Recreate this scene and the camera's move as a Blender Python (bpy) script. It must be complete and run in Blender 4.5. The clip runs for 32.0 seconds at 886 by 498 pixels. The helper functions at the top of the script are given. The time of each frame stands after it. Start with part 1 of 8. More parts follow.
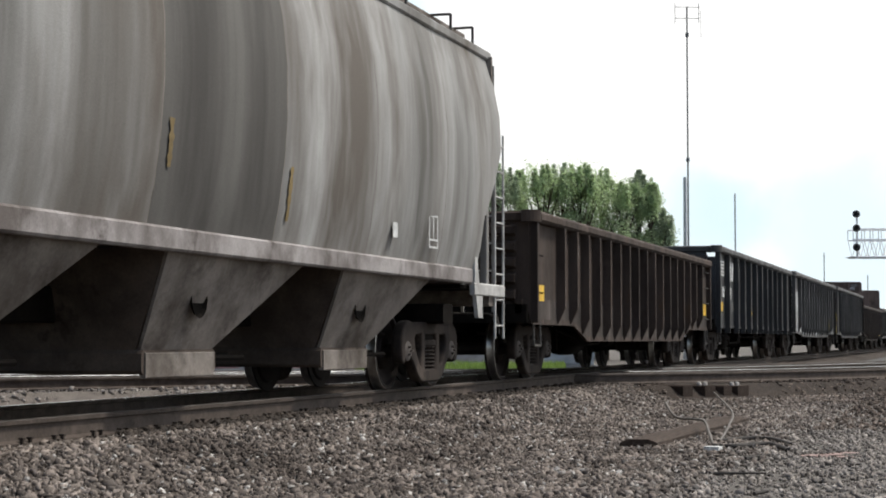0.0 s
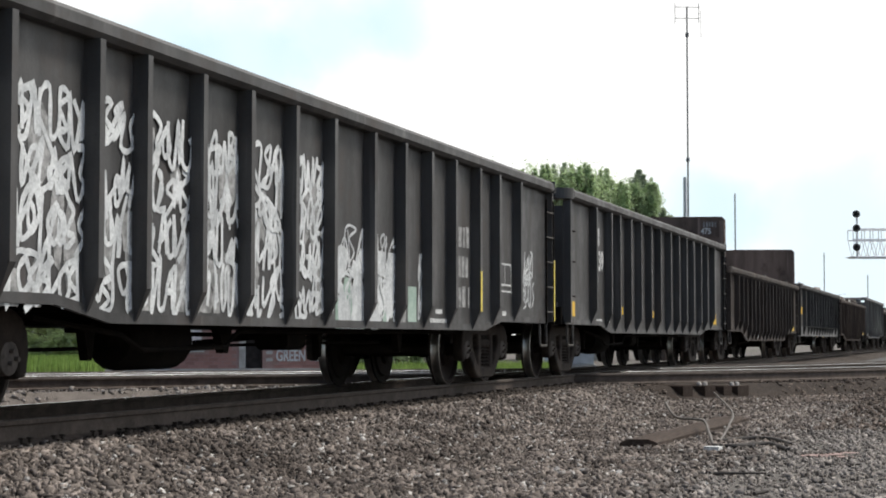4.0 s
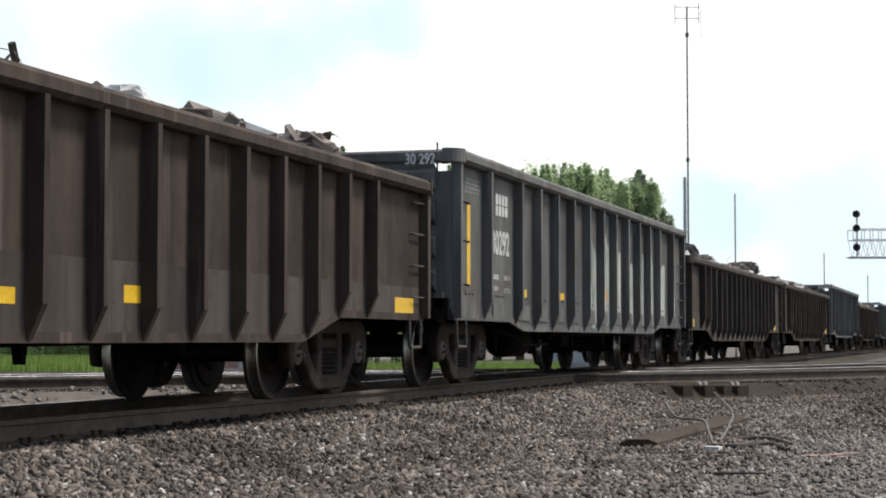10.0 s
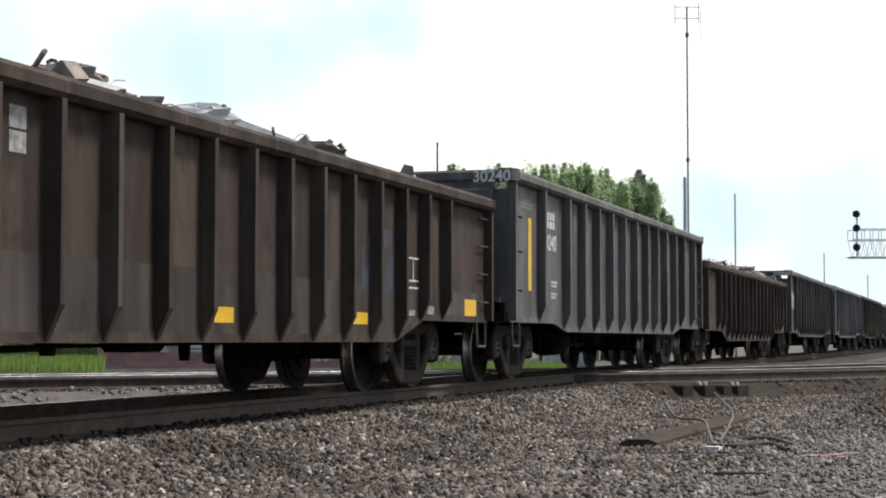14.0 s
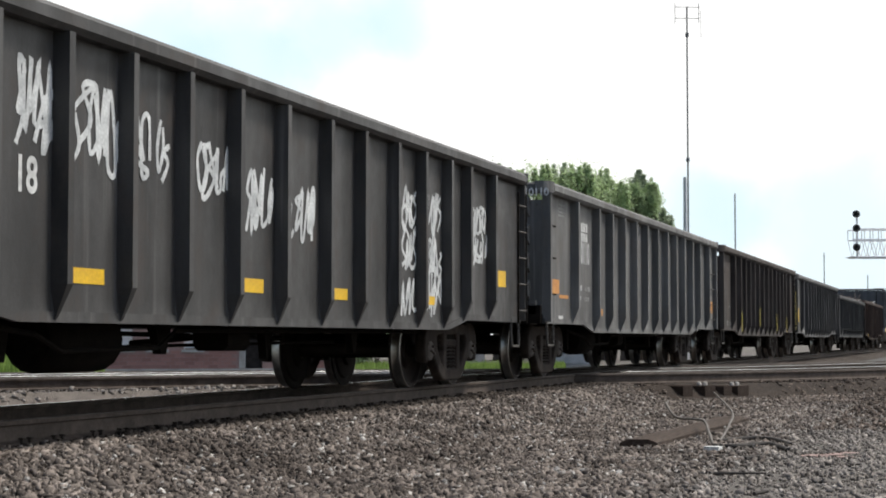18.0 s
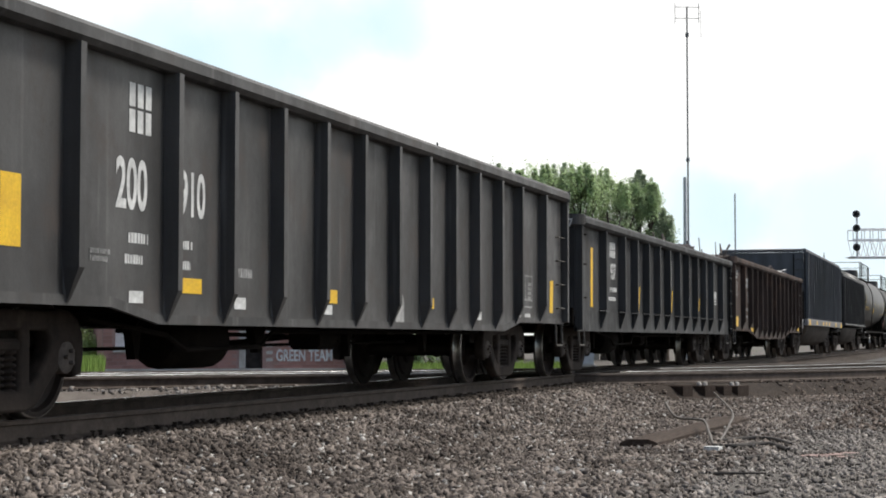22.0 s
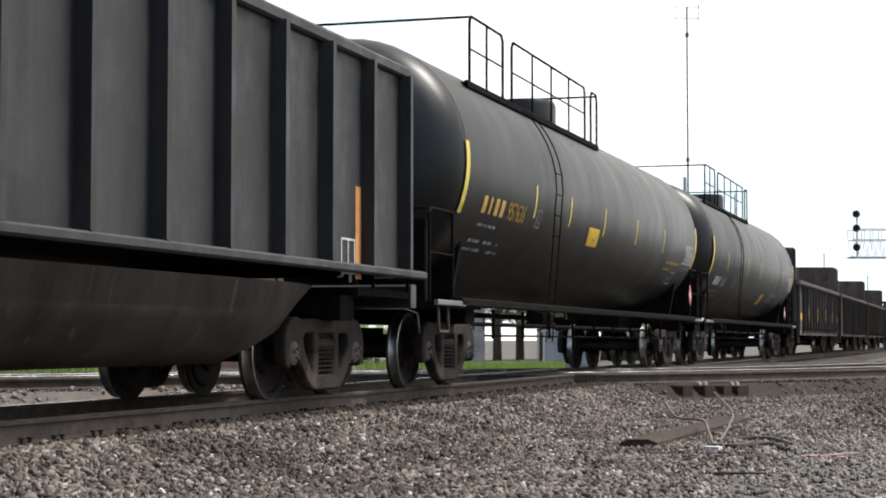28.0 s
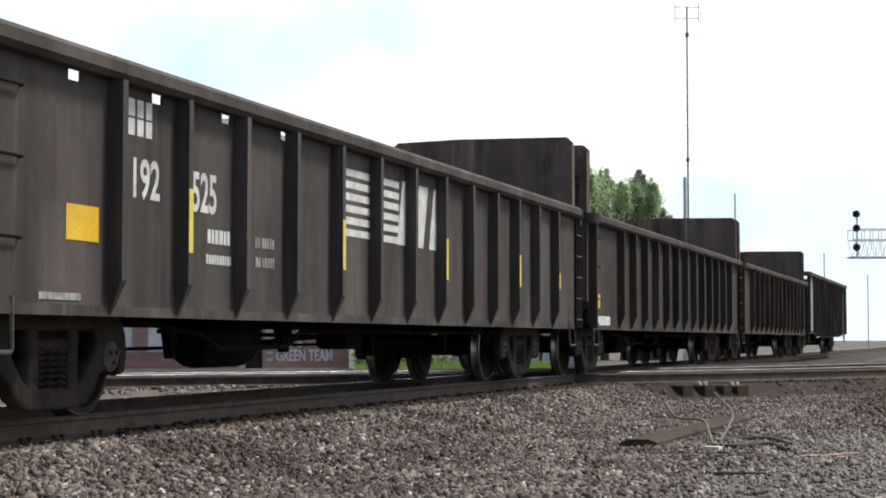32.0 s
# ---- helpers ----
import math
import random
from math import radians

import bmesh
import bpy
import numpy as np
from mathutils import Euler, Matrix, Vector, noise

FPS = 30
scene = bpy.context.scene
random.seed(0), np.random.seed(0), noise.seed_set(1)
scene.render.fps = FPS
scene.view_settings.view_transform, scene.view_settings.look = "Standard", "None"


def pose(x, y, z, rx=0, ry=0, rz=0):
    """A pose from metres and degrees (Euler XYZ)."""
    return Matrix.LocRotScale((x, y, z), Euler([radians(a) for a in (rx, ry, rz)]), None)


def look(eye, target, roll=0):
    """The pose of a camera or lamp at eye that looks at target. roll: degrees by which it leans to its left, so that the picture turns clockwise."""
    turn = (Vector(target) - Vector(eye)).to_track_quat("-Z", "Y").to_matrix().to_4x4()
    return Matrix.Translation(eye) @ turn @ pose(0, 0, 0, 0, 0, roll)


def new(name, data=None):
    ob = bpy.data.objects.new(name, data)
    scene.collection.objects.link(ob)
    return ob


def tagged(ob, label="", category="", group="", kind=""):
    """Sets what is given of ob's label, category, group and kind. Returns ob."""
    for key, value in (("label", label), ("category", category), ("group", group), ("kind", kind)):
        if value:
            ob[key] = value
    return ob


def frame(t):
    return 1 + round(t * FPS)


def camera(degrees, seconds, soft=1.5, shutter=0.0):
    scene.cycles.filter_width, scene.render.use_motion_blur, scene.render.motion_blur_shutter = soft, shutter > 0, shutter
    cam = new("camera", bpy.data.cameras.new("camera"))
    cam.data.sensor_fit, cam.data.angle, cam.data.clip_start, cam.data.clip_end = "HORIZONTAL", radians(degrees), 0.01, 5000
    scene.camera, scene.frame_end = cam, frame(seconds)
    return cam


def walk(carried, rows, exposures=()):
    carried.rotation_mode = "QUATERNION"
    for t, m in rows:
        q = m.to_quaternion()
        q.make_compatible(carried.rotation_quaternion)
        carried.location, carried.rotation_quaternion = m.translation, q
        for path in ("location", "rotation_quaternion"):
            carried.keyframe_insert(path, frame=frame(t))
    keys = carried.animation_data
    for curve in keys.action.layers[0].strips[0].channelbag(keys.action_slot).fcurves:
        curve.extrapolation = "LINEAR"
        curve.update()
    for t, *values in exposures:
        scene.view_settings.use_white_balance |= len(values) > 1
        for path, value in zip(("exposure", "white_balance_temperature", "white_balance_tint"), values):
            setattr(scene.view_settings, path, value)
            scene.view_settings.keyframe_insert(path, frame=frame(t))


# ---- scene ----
# Camera: on a low tripod beside a double line, looking along a passing freight train. It stands still.
# x runs along the train's track (away from the camera), y across it, z up from the rail heads.
VIEW = pose(0.0, -7.525, 0.58, 92.93, 0.0, -73.14)
cam = camera(27.95, 32.0, soft=1.9, shutter=0.0)
walk(cam, [(0.0, VIEW), (32.0, VIEW)], exposures=[(0.0, 0.04), (22.0, 0.04), (23.0, 0.12), (25.6, 0.27), (28.5, 0.36), (31.0, 0.36), (32.0, 0.12)])
SPEED = 12.9

# World: a bright, hazy, mostly clouded sky, and a weak wide sun.
world = bpy.data.worlds.new("world")
scene.world = world
world.use_nodes = True
wn, wl = world.node_tree.nodes, world.node_tree.links
wn.clear()
w_out, w_bg, w_bg2 = wn.new("ShaderNodeOutputWorld"), wn.new("ShaderNodeBackground"), wn.new("ShaderNodeBackground")
w_mix, w_sky = wn.new("ShaderNodeMixShader"), wn.new("ShaderNodeTexSky")
w_sky.sky_type, w_sky.sun_disc = "NISHITA", False
w_sky.sun_elevation, w_sky.sun_rotation = radians(59), radians(151)
w_sky.air_density, w_sky.dust_density = 1.0, 0.8
w_co = wn.new("ShaderNodeTexCoord")
w_no = wn.new("ShaderNodeTexNoise")
w_no.inputs["Scale"].default_value, w_no.inputs["Detail"].default_value, w_no.inputs["Roughness"].default_value = 11.0, 5.0, 0.5
wl.new(w_co.outputs["Generated"], w_no.inputs["Vector"])
wl.new(w_sky.outputs["Color"], w_bg.inputs["Color"])
w_bg.inputs["Strength"].default_value = 0.15
w_bg2.inputs["Color"].default_value, w_bg2.inputs["Strength"].default_value = (0.985, 0.985, 0.975, 1), 1.12


def math_node(op, a, b=None):
    """A Math node; a and b are sockets or numbers."""
    n = wn.new("ShaderNodeMath")
    n.operation = op
    for k, v in enumerate((a, b)):
        if isinstance(v, (int, float)):
            n.inputs[k].default_value = v
        elif v is not None:
            wl.new(v, n.inputs[k])
    return n.outputs[0]


def ranged(value, a, b, to_a, to_b):
    n = wn.new("ShaderNodeMapRange")
    n.interpolation_type = "SMOOTHSTEP"
    for k, v in (("From Min", a), ("From Max", b), ("To Min", to_a), ("To Max", to_b)):
        n.inputs[k].default_value = v
    wl.new(value, n.inputs["Value"])
    return n.outputs["Result"]


# the cloud sheet: thinned behind the camera, with a few gaps of pale blue in it, and thinner low over the horizon
w_sep = wn.new("ShaderNodeSeparateXYZ")
wl.new(w_co.outputs["Generated"], w_sep.inputs["Vector"])
gaps = 1.0
# unseen clearing added so that post flanks facing the camera stay dark
cloud = ranged(w_sep.outputs["X"], -0.6, 0.75, 0.10, 1.0)
for gap_at, wide in (((0.9235, 0.3437, 0.166), 0.034), ((0.9339, 0.3107, 0.175), 0.026), ((0.908, 0.386, 0.153), 0.036), ((0.88, 0.44, 0.158), 0.036), ((0.83, 0.53, 0.16), 0.05), ((0.80, -0.58, 0.2), 0.10), ((0.2, 0.9, 0.35), 0.2), ((0.995, 0.07, 0.043), 0.065), ((0.985, 0.15, 0.06), 0.03)):
    w_dis = wn.new("ShaderNodeVectorMath")
    w_dis.operation = "DISTANCE"
    wl.new(w_co.outputs["Generated"], w_dis.inputs[0])
    w_dis.inputs[1].default_value = gap_at
    ragged = math_node("ADD", w_dis.outputs["Value"], math_node("MULTIPLY", math_node("SUBTRACT", w_no.outputs["Fac"], 0.5), wide * 3.0))
    gaps = math_node("MULTIPLY", gaps, ranged(ragged, wide * 0.35, wide * 1.5, 0.36 if gap_at[2] > 0.1 else 0.45, 1.0))
w_tint = wn.new("ShaderNodeMix")
w_tint.data_type = "RGBA"
w_tint.inputs["A"].default_value, w_tint.inputs["B"].default_value = (0.60, 0.82, 0.92, 1), (0.985, 0.985, 0.975, 1)
wl.new(gaps, w_tint.inputs["Factor"])
wl.new(w_tint.outputs["Result"], w_bg2.inputs["Color"])
wl.new(cloud, w_mix.inputs["Fac"])
wl.new(w_bg.outputs["Background"], w_mix.inputs[1])
wl.new(w_bg2.outputs["Background"], w_mix.inputs[2])
wl.new(w_mix.outputs["Shader"], w_out.inputs["Surface"])
sun = new("sun", bpy.data.lights.new("sun", "SUN"))
sun.data.energy, sun.data.angle, sun.data.color = 4.2, radians(12), (1.0, 0.96, 0.89)
sun.matrix_world = look((15, -27, 51), (0, 0, 0))

# ---- materials ----
def surface(name, low, high, rough=0.7, metal=0.0, scale=3.0, stretch=(1, 1, 1), grain=40.0, bump=0.06, spots=None, spot_at=0.62, island=0.0, each=0.0, spot_scale=1.3, spot_stretch=None, through_light=0.0, spot_soft=0.09, spec=None, spot_shift=(3.1, 7.7, 1.9)):
    """A weathered surface: two colours mixed by a broad noise, a fine grain, spots of a third colour, and relief."""
    m = bpy.data.materials.new(name)
    m.use_nodes = True
    n, l = m.node_tree.nodes, m.node_tree.links
    b = n["Principled BSDF"]
    b.inputs["Metallic"].default_value = metal
    b.inputs["Specular IOR Level"].default_value = spec if spec is not None else (0.22 if rough >= 0.6 else 0.4)
    co = n.new("ShaderNodeTexCoord")
    mp = n.new("ShaderNodeMapping")
    mp.inputs["Scale"].default_value = stretch
    l.new(co.outputs["Object"], mp.inputs["Vector"])
    broad, fine = n.new("ShaderNodeTexNoise"), n.new("ShaderNodeTexNoise")
    broad.inputs["Scale"].default_value, broad.inputs["Detail"].default_value, broad.inputs["Roughness"].default_value = scale, 5.0, 0.62
    fine.inputs["Scale"].default_value, fine.inputs["Detail"].default_value = grain, 3.0
    l.new(mp.outputs["Vector"], broad.inputs["Vector"])
    l.new(co.outputs["Object"], fine.inputs["Vector"])
    ramp = n.new("ShaderNodeMapRange")
    ramp.inputs["From Min"].default_value, ramp.inputs["From Max"].default_value = 0.37, 0.63
    l.new(broad.outputs["Fac"], ramp.inputs["Value"])
    mix = n.new("ShaderNodeMix")
    mix.data_type = "RGBA"
    mix.inputs["A"].default_value, mix.inputs["B"].default_value = (*low, 1), (*high, 1)
    l.new(ramp.outputs["Result"], mix.inputs["Factor"])
    col = mix.outputs["Result"]
    if spots:
        sp = n.new("ShaderNodeTexNoise")
        sp.inputs["Scale"].default_value, sp.inputs["Detail"].default_value, sp.inputs["Roughness"].default_value = spot_scale, 6.0, 0.7
        mp2 = n.new("ShaderNodeMapping")
        mp2.inputs["Scale"].default_value = spot_stretch or stretch
        mp2.inputs["Location"].default_value = spot_shift
        l.new(co.outputs["Object"], mp2.inputs["Vector"])
        l.new(mp2.outputs["Vector"], sp.inputs["Vector"])
        sr = n.new("ShaderNodeMapRange")
        sr.inputs["From Min"].default_value, sr.inputs["From Max"].default_value = spot_at, spot_at + spot_soft
        l.new(sp.outputs["Fac"], sr.inputs["Value"])
        mix2 = n.new("ShaderNodeMix")
        mix2.data_type = "RGBA"
        mix2.inputs["B"].default_value = (*spots, 1)
        l.new(sr.outputs["Result"], mix2.inputs["Factor"])
        l.new(col, mix2.inputs["A"])
        col = mix2.outputs["Result"]
    hs = n.new("ShaderNodeHueSaturation")
    l.new(col, hs.inputs["Color"])
    mr = n.new("ShaderNodeMapRange")
    mr.inputs["To Min"].default_value, mr.inputs["To Max"].default_value = 0.72, 1.28
    if island or each:
        if island:
            src = n.new("ShaderNodeNewGeometry").outputs["Random Per Island"]
        else:
            src = n.new("ShaderNodeObjectInfo").outputs["Random"]
        k = island or each
        mr.inputs["To Min"].default_value, mr.inputs["To Max"].default_value = 1 - k, 1 + k
        l.new(src, mr.inputs["Value"])
    else:
        l.new(fine.outputs["Fac"], mr.inputs["Value"])
    l.new(mr.outputs["Result"], hs.inputs["Value"])
    l.new(hs.outputs["Color"], b.inputs["Base Color"])
    rr = n.new("ShaderNodeMapRange")
    rr.inputs["To Min"].default_value, rr.inputs["To Max"].default_value = max(rough - 0.14, 0.02), min(rough + 0.14, 1)
    l.new(broad.outputs["Fac"], rr.inputs["Value"])
    l.new(rr.outputs["Result"], b.inputs["Roughness"])
    if bump:
        bp = n.new("ShaderNodeBump")
        bp.inputs["Strength"].default_value, bp.inputs["Distance"].default_value = bump, 0.02
        l.new(fine.outputs["Fac"], bp.inputs["Height"])
        l.new(bp.outputs["Normal"], b.inputs["Normal"])
    if through_light:
        tr, ms = n.new("ShaderNodeBsdfTranslucent"), n.new("ShaderNodeMixShader")
        ms.inputs["Fac"].default_value = through_light
        l.new(hs.outputs["Color"], tr.inputs["Color"])
        l.new(b.outputs["BSDF"], ms.inputs[1])
        l.new(tr.outputs["BSDF"], ms.inputs[2])
        l.new(ms.outputs["Shader"], n["Material Output"].inputs["Surface"])
    return m


def car_paint(name, low, high, rough, rust, spec=0.3, chalk=0.35, wear=0.6):
    """Old car paint on dented steel: broad fading, grime and chalk running down, rust patches; each part is stained in its own way."""
    m = bpy.data.materials.new(name)
    m.use_nodes = True
    n, l = m.node_tree.nodes, m.node_tree.links
    b = n["Principled BSDF"]
    b.inputs["Specular IOR Level"].default_value = spec
    co, info, spread = n.new("ShaderNodeTexCoord"), n.new("ShaderNodeObjectInfo"), n.new("ShaderNodeVectorMath")
    spread.operation = "MULTIPLY_ADD"
    l.new(info.outputs["Random"], spread.inputs[0])
    spread.inputs[1].default_value = (61.0, 17.0, 29.0)
    l.new(co.outputs["Object"], spread.inputs[2])

    def noise(scale, stretch=(1, 1, 1), detail=5.0, rough_=0.6, a=0.35, b_=0.65):
        mp, t, r = n.new("ShaderNodeMapping"), n.new("ShaderNodeTexNoise"), n.new("ShaderNodeMapRange")
        mp.inputs["Scale"].default_value = stretch
        t.inputs["Scale"].default_value, t.inputs["Detail"].default_value, t.inputs["Roughness"].default_value = scale, detail, rough_
        l.new(spread.outputs[0], mp.inputs["Vector"])
        l.new(mp.outputs["Vector"], t.inputs["Vector"])
        r.inputs["From Min"].default_value, r.inputs["From Max"].default_value = a, b_
        l.new(t.outputs["Fac"], r.inputs["Value"])
        return t.outputs["Fac"], r.outputs["Result"]

    def mixed(fac, a, c, amount=1.0):
        x = n.new("ShaderNodeMix")
        x.data_type = "RGBA"
        if amount < 1:
            k = n.new("ShaderNodeMath")
            k.operation = "MULTIPLY"
            l.new(fac, k.inputs[0])
            k.inputs[1].default_value = amount
            fac = k.outputs[0]
        l.new(fac, x.inputs["Factor"])
        for key, v in (("A", a), ("B", c)):
            if isinstance(v, tuple):
                x.inputs[key].default_value = (*v, 1)
            else:
                l.new(v, x.inputs[key])
        return x.outputs["Result"]

    def times(col, fac, lo, hi):
        r, h = n.new("ShaderNodeMapRange"), n.new("ShaderNodeHueSaturation")
        r.inputs["To Min"].default_value, r.inputs["To Max"].default_value = lo, hi
        l.new(fac, r.inputs["Value"])
        l.new(r.outputs["Result"], h.inputs["Value"])
        l.new(col, h.inputs["Color"])
        return h.outputs["Color"]

    broad_raw, broad = noise(0.75, (1, 1, 0.6))
    _, streak = noise(2.6, (1, 1, 0.09), 4.0, 0.6, 0.36, 0.66)
    _, run = noise(7.0, (1, 1, 0.05), 3.0, 0.5, 0.62, 0.74)
    patch_raw, spot = noise(2.1, (1, 1, 0.7), 8.0, 0.72, 0.53, 0.68)
    _, chip = noise(9.0, (1, 1, 0.8), 6.0, 0.7, 0.64, 0.70)
    fine, _ = noise(48.0, detail=3.0)
    dent, _ = noise(1.0, (1, 1, 0.7), 2.0, 0.45)
    col = mixed(broad, low, high)
    col = times(col, streak, 0.66, 1.3)
    col = mixed(spot, col, rust, wear)
    pale = tuple(min(0.5, 0.03 + 2.6 * v) for v in high)
    col = mixed(run, col, pale, chalk)
    col = mixed(chip, col, tuple(0.55 * v for v in rust), 0.7)
    col = times(col, fine, 0.8, 1.2)
    l.new(col, b.inputs["Base Color"])
    rr = n.new("ShaderNodeMapRange")
    rr.inputs["From Min"].default_value, rr.inputs["From Max"].default_value = 0.3, 0.7
    rr.inputs["To Min"].default_value, rr.inputs["To Max"].default_value = max(rough - 0.14, 0.05), min(rough + 0.2, 1)
    l.new(patch_raw, rr.inputs["Value"])
    l.new(rr.outputs["Result"], b.inputs["Roughness"])
    b1, b2 = n.new("ShaderNodeBump"), n.new("ShaderNodeBump")
    b1.inputs["Strength"].default_value, b1.inputs["Distance"].default_value = 0.5, 0.09
    b2.inputs["Strength"].default_value, b2.inputs["Distance"].default_value = 0.08, 0.02
    l.new(dent, b1.inputs["Height"])
    l.new(fine, b2.inputs["Height"])
    l.new(b1.outputs["Normal"], b2.inputs["Normal"])
    l.new(b2.outputs["Normal"], b.inputs["Normal"])
    return m


M_BLACK = car_paint("black_car_paint", (0.0146, 0.0146, 0.0150), (0.0272, 0.0272, 0.0281), 0.5, (0.055, 0.040, 0.032), spec=0.4, chalk=0.12, wear=0.35)
M_DARKGREEN = car_paint("dark_weathered_paint", (0.0322, 0.0307, 0.0300), (0.0554, 0.0528, 0.0509), 0.5, (0.066, 0.052, 0.045), spec=0.4, chalk=0.35, wear=0.65)
M_GREY = car_paint("grey_car_paint", (0.0648, 0.0636, 0.0621), (0.1084, 0.1062, 0.1023), 0.6, (0.085, 0.064, 0.048), spec=0.35, chalk=0.35, wear=0.65)
M_PALEGREY = car_paint("faded_grey_car_paint", (0.0840, 0.0824, 0.0804), (0.1406, 0.1376, 0.1326), 0.6, (0.13, 0.115, 0.10), spec=0.35, chalk=0.35, wear=0.65)
M_BROWN = car_paint("brown_weathered_paint", (0.0350, 0.0251, 0.0201), (0.0634, 0.0461, 0.0374), 0.8, (0.024, 0.017, 0.015), spec=0.22, chalk=0.35, wear=0.65)
M_DKBROWN = car_paint("dark_brown_car_paint", (0.0296, 0.0234, 0.0200), (0.0531, 0.0422, 0.0357), 0.75, (0.062, 0.044, 0.035), spec=0.22, chalk=0.35, wear=0.65)
M_TAUPE = car_paint("faded_taupe_car_paint", (0.0436, 0.0365, 0.0333), (0.0781, 0.0659, 0.0594), 0.75, (0.070, 0.055, 0.047), spec=0.22, chalk=0.2, wear=0.65)
M_RUSTY = car_paint("rusty_car_paint", (0.0340, 0.0240, 0.0200), (0.0600, 0.0430, 0.0365), 0.85, (0.11, 0.066, 0.048), spec=0.22, chalk=0.35, wear=0.65)
M_CORRODED = car_paint("corroded_bulkhead_steel", (0.0760, 0.0551, 0.0456), (0.1368, 0.1007, 0.0836), 0.9, (0.028, 0.018, 0.015), spec=0.22, chalk=0.35, wear=0.65)
M_GREENGREY = car_paint("green_grey_car_paint", (0.0310, 0.0311, 0.0315), (0.0476, 0.0476, 0.0477), 0.6, (0.055, 0.046, 0.040), spec=0.22, chalk=0.35, wear=0.65)
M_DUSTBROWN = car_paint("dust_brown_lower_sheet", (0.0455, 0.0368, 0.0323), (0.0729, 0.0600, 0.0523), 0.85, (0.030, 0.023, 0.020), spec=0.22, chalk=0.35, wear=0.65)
M_BLUEGREY = car_paint("blue_grey_car_paint", (0.0406, 0.0449, 0.0508), (0.0667, 0.0725, 0.0812), 0.5, (0.075, 0.058, 0.05), spec=0.4, chalk=0.15, wear=0.35)
M_SILL = surface("pale_grey_sill_paint", (0.12, 0.12, 0.125), (0.19, 0.185, 0.19), 0.65, scale=2.0, spots=(0.16, 0.11, 0.10), spot_at=0.6)
M_INSIDE = surface("rusted_inside_steel", (0.0400, 0.0256, 0.0200), (0.0720, 0.0480, 0.0360), 0.85)
M_HOPPER = surface("chalky_grey_hopper_paint", (0.1050, 0.0995, 0.0900), (0.4450, 0.4400, 0.4250), 0.75, scale=0.55, stretch=(1.2, 1.2, 0.07), grain=90.0, bump=0.05, spots=(0.115, 0.099, 0.084), spot_at=0.45, spot_scale=0.28, spot_stretch=(1.0, 1.0, 0.2), spot_soft=0.16, spot_shift=(-0.1, 7.7, 1.9))
M_HOPPER_SILL = surface("blotched_hopper_sill_paint", (0.115, 0.098, 0.090), (0.330, 0.305, 0.295), 0.8, scale=1.6, stretch=(1.0, 1.0, 0.8), grain=60.0, bump=0.08, spots=(0.060, 0.046, 0.041), spot_at=0.55, spot_scale=1.3, spot_soft=0.12)
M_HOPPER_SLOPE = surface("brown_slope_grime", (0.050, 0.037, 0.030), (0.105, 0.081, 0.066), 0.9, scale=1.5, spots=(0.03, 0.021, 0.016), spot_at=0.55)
M_HOPPER_LOW = surface("dirty_grey_slope_sheet", (0.105, 0.088, 0.074), (0.245, 0.215, 0.190), 0.85, scale=1.2, spots=(0.038, 0.027, 0.021), spot_at=0.48, spot_soft=0.22)
M_HOPPERDIRTY = surface("grimed_grey_hopper_paint", (0.060, 0.055, 0.050), (0.130, 0.123, 0.113), 0.8, scale=0.7, stretch=(1.6, 1.6, 0.09), grain=90.0, bump=0.05, spots=(0.22, 0.21, 0.20), spot_at=0.64, spot_scale=0.9, spot_stretch=(1.6, 1.6, 0.08), spot_soft=0.10)
M_PALESTEEL = surface("pale_scuffed_steel", (0.30, 0.29, 0.275), (0.52, 0.51, 0.49), 0.7, scale=3.0, spots=(0.14, 0.11, 0.09), spot_at=0.62, spot_soft=0.1)
M_TANK = surface("black_tank_paint", (0.0052, 0.0052, 0.0053), (0.0095, 0.0095, 0.0096), 0.40, scale=1.2, spec=0.36, stretch=(1, 1, 0.5), spots=(0.014, 0.0133, 0.0126), spot_at=0.6, spot_soft=0.2)
# Near-black beyond real steel: the shade beneath the cars is put into it.
M_UNDER = surface("near_black_steel", (0.0056, 0.0048, 0.0040), (0.0126, 0.0102, 0.0086), 0.9, scale=5.0, spec=0.05)
M_TRUCK = surface("dusty_cast_steel", (0.0172, 0.0129, 0.0107), (0.0380, 0.0289, 0.0238), 0.9, scale=6.0, spots=(0.105, 0.082, 0.068), spot_at=0.56, spot_soft=0.2)
M_WHEEL = surface("rusty_wheel_steel", (0.0135, 0.0092, 0.0076), (0.0248, 0.0176, 0.0147), 0.7, scale=6.0)
M_TREAD = surface("polished_steel", (0.30, 0.29, 0.28), (0.46, 0.45, 0.43), 0.34, metal=1.0, scale=8.0, bump=0.02)
M_CAP = surface("dusty_bearing_cap", (0.0600, 0.0512, 0.0460), (0.1240, 0.1064, 0.0956), 0.8, scale=9.0)
M_RUNG = surface("worn_rung_steel", (0.0385, 0.0340, 0.0304), (0.0840, 0.0762, 0.0686), 0.6, scale=12.0)
M_WHITE = surface("white_stencil_paint", (0.42, 0.42, 0.41), (0.62, 0.62, 0.60), 0.7, scale=6.0, grain=22, bump=0.0)
M_FADED = surface("faded_white_stencil", (0.16, 0.16, 0.155), (0.34, 0.335, 0.325), 0.8, scale=9.0, grain=18, bump=0.0)
M_YELLOW = surface("yellow_reflective_sheet", (0.58, 0.34, 0.015), (0.72, 0.45, 0.02), 0.5, scale=4.0, bump=0.0, spots=(0.35, 0.2, 0.03), spot_at=0.68)
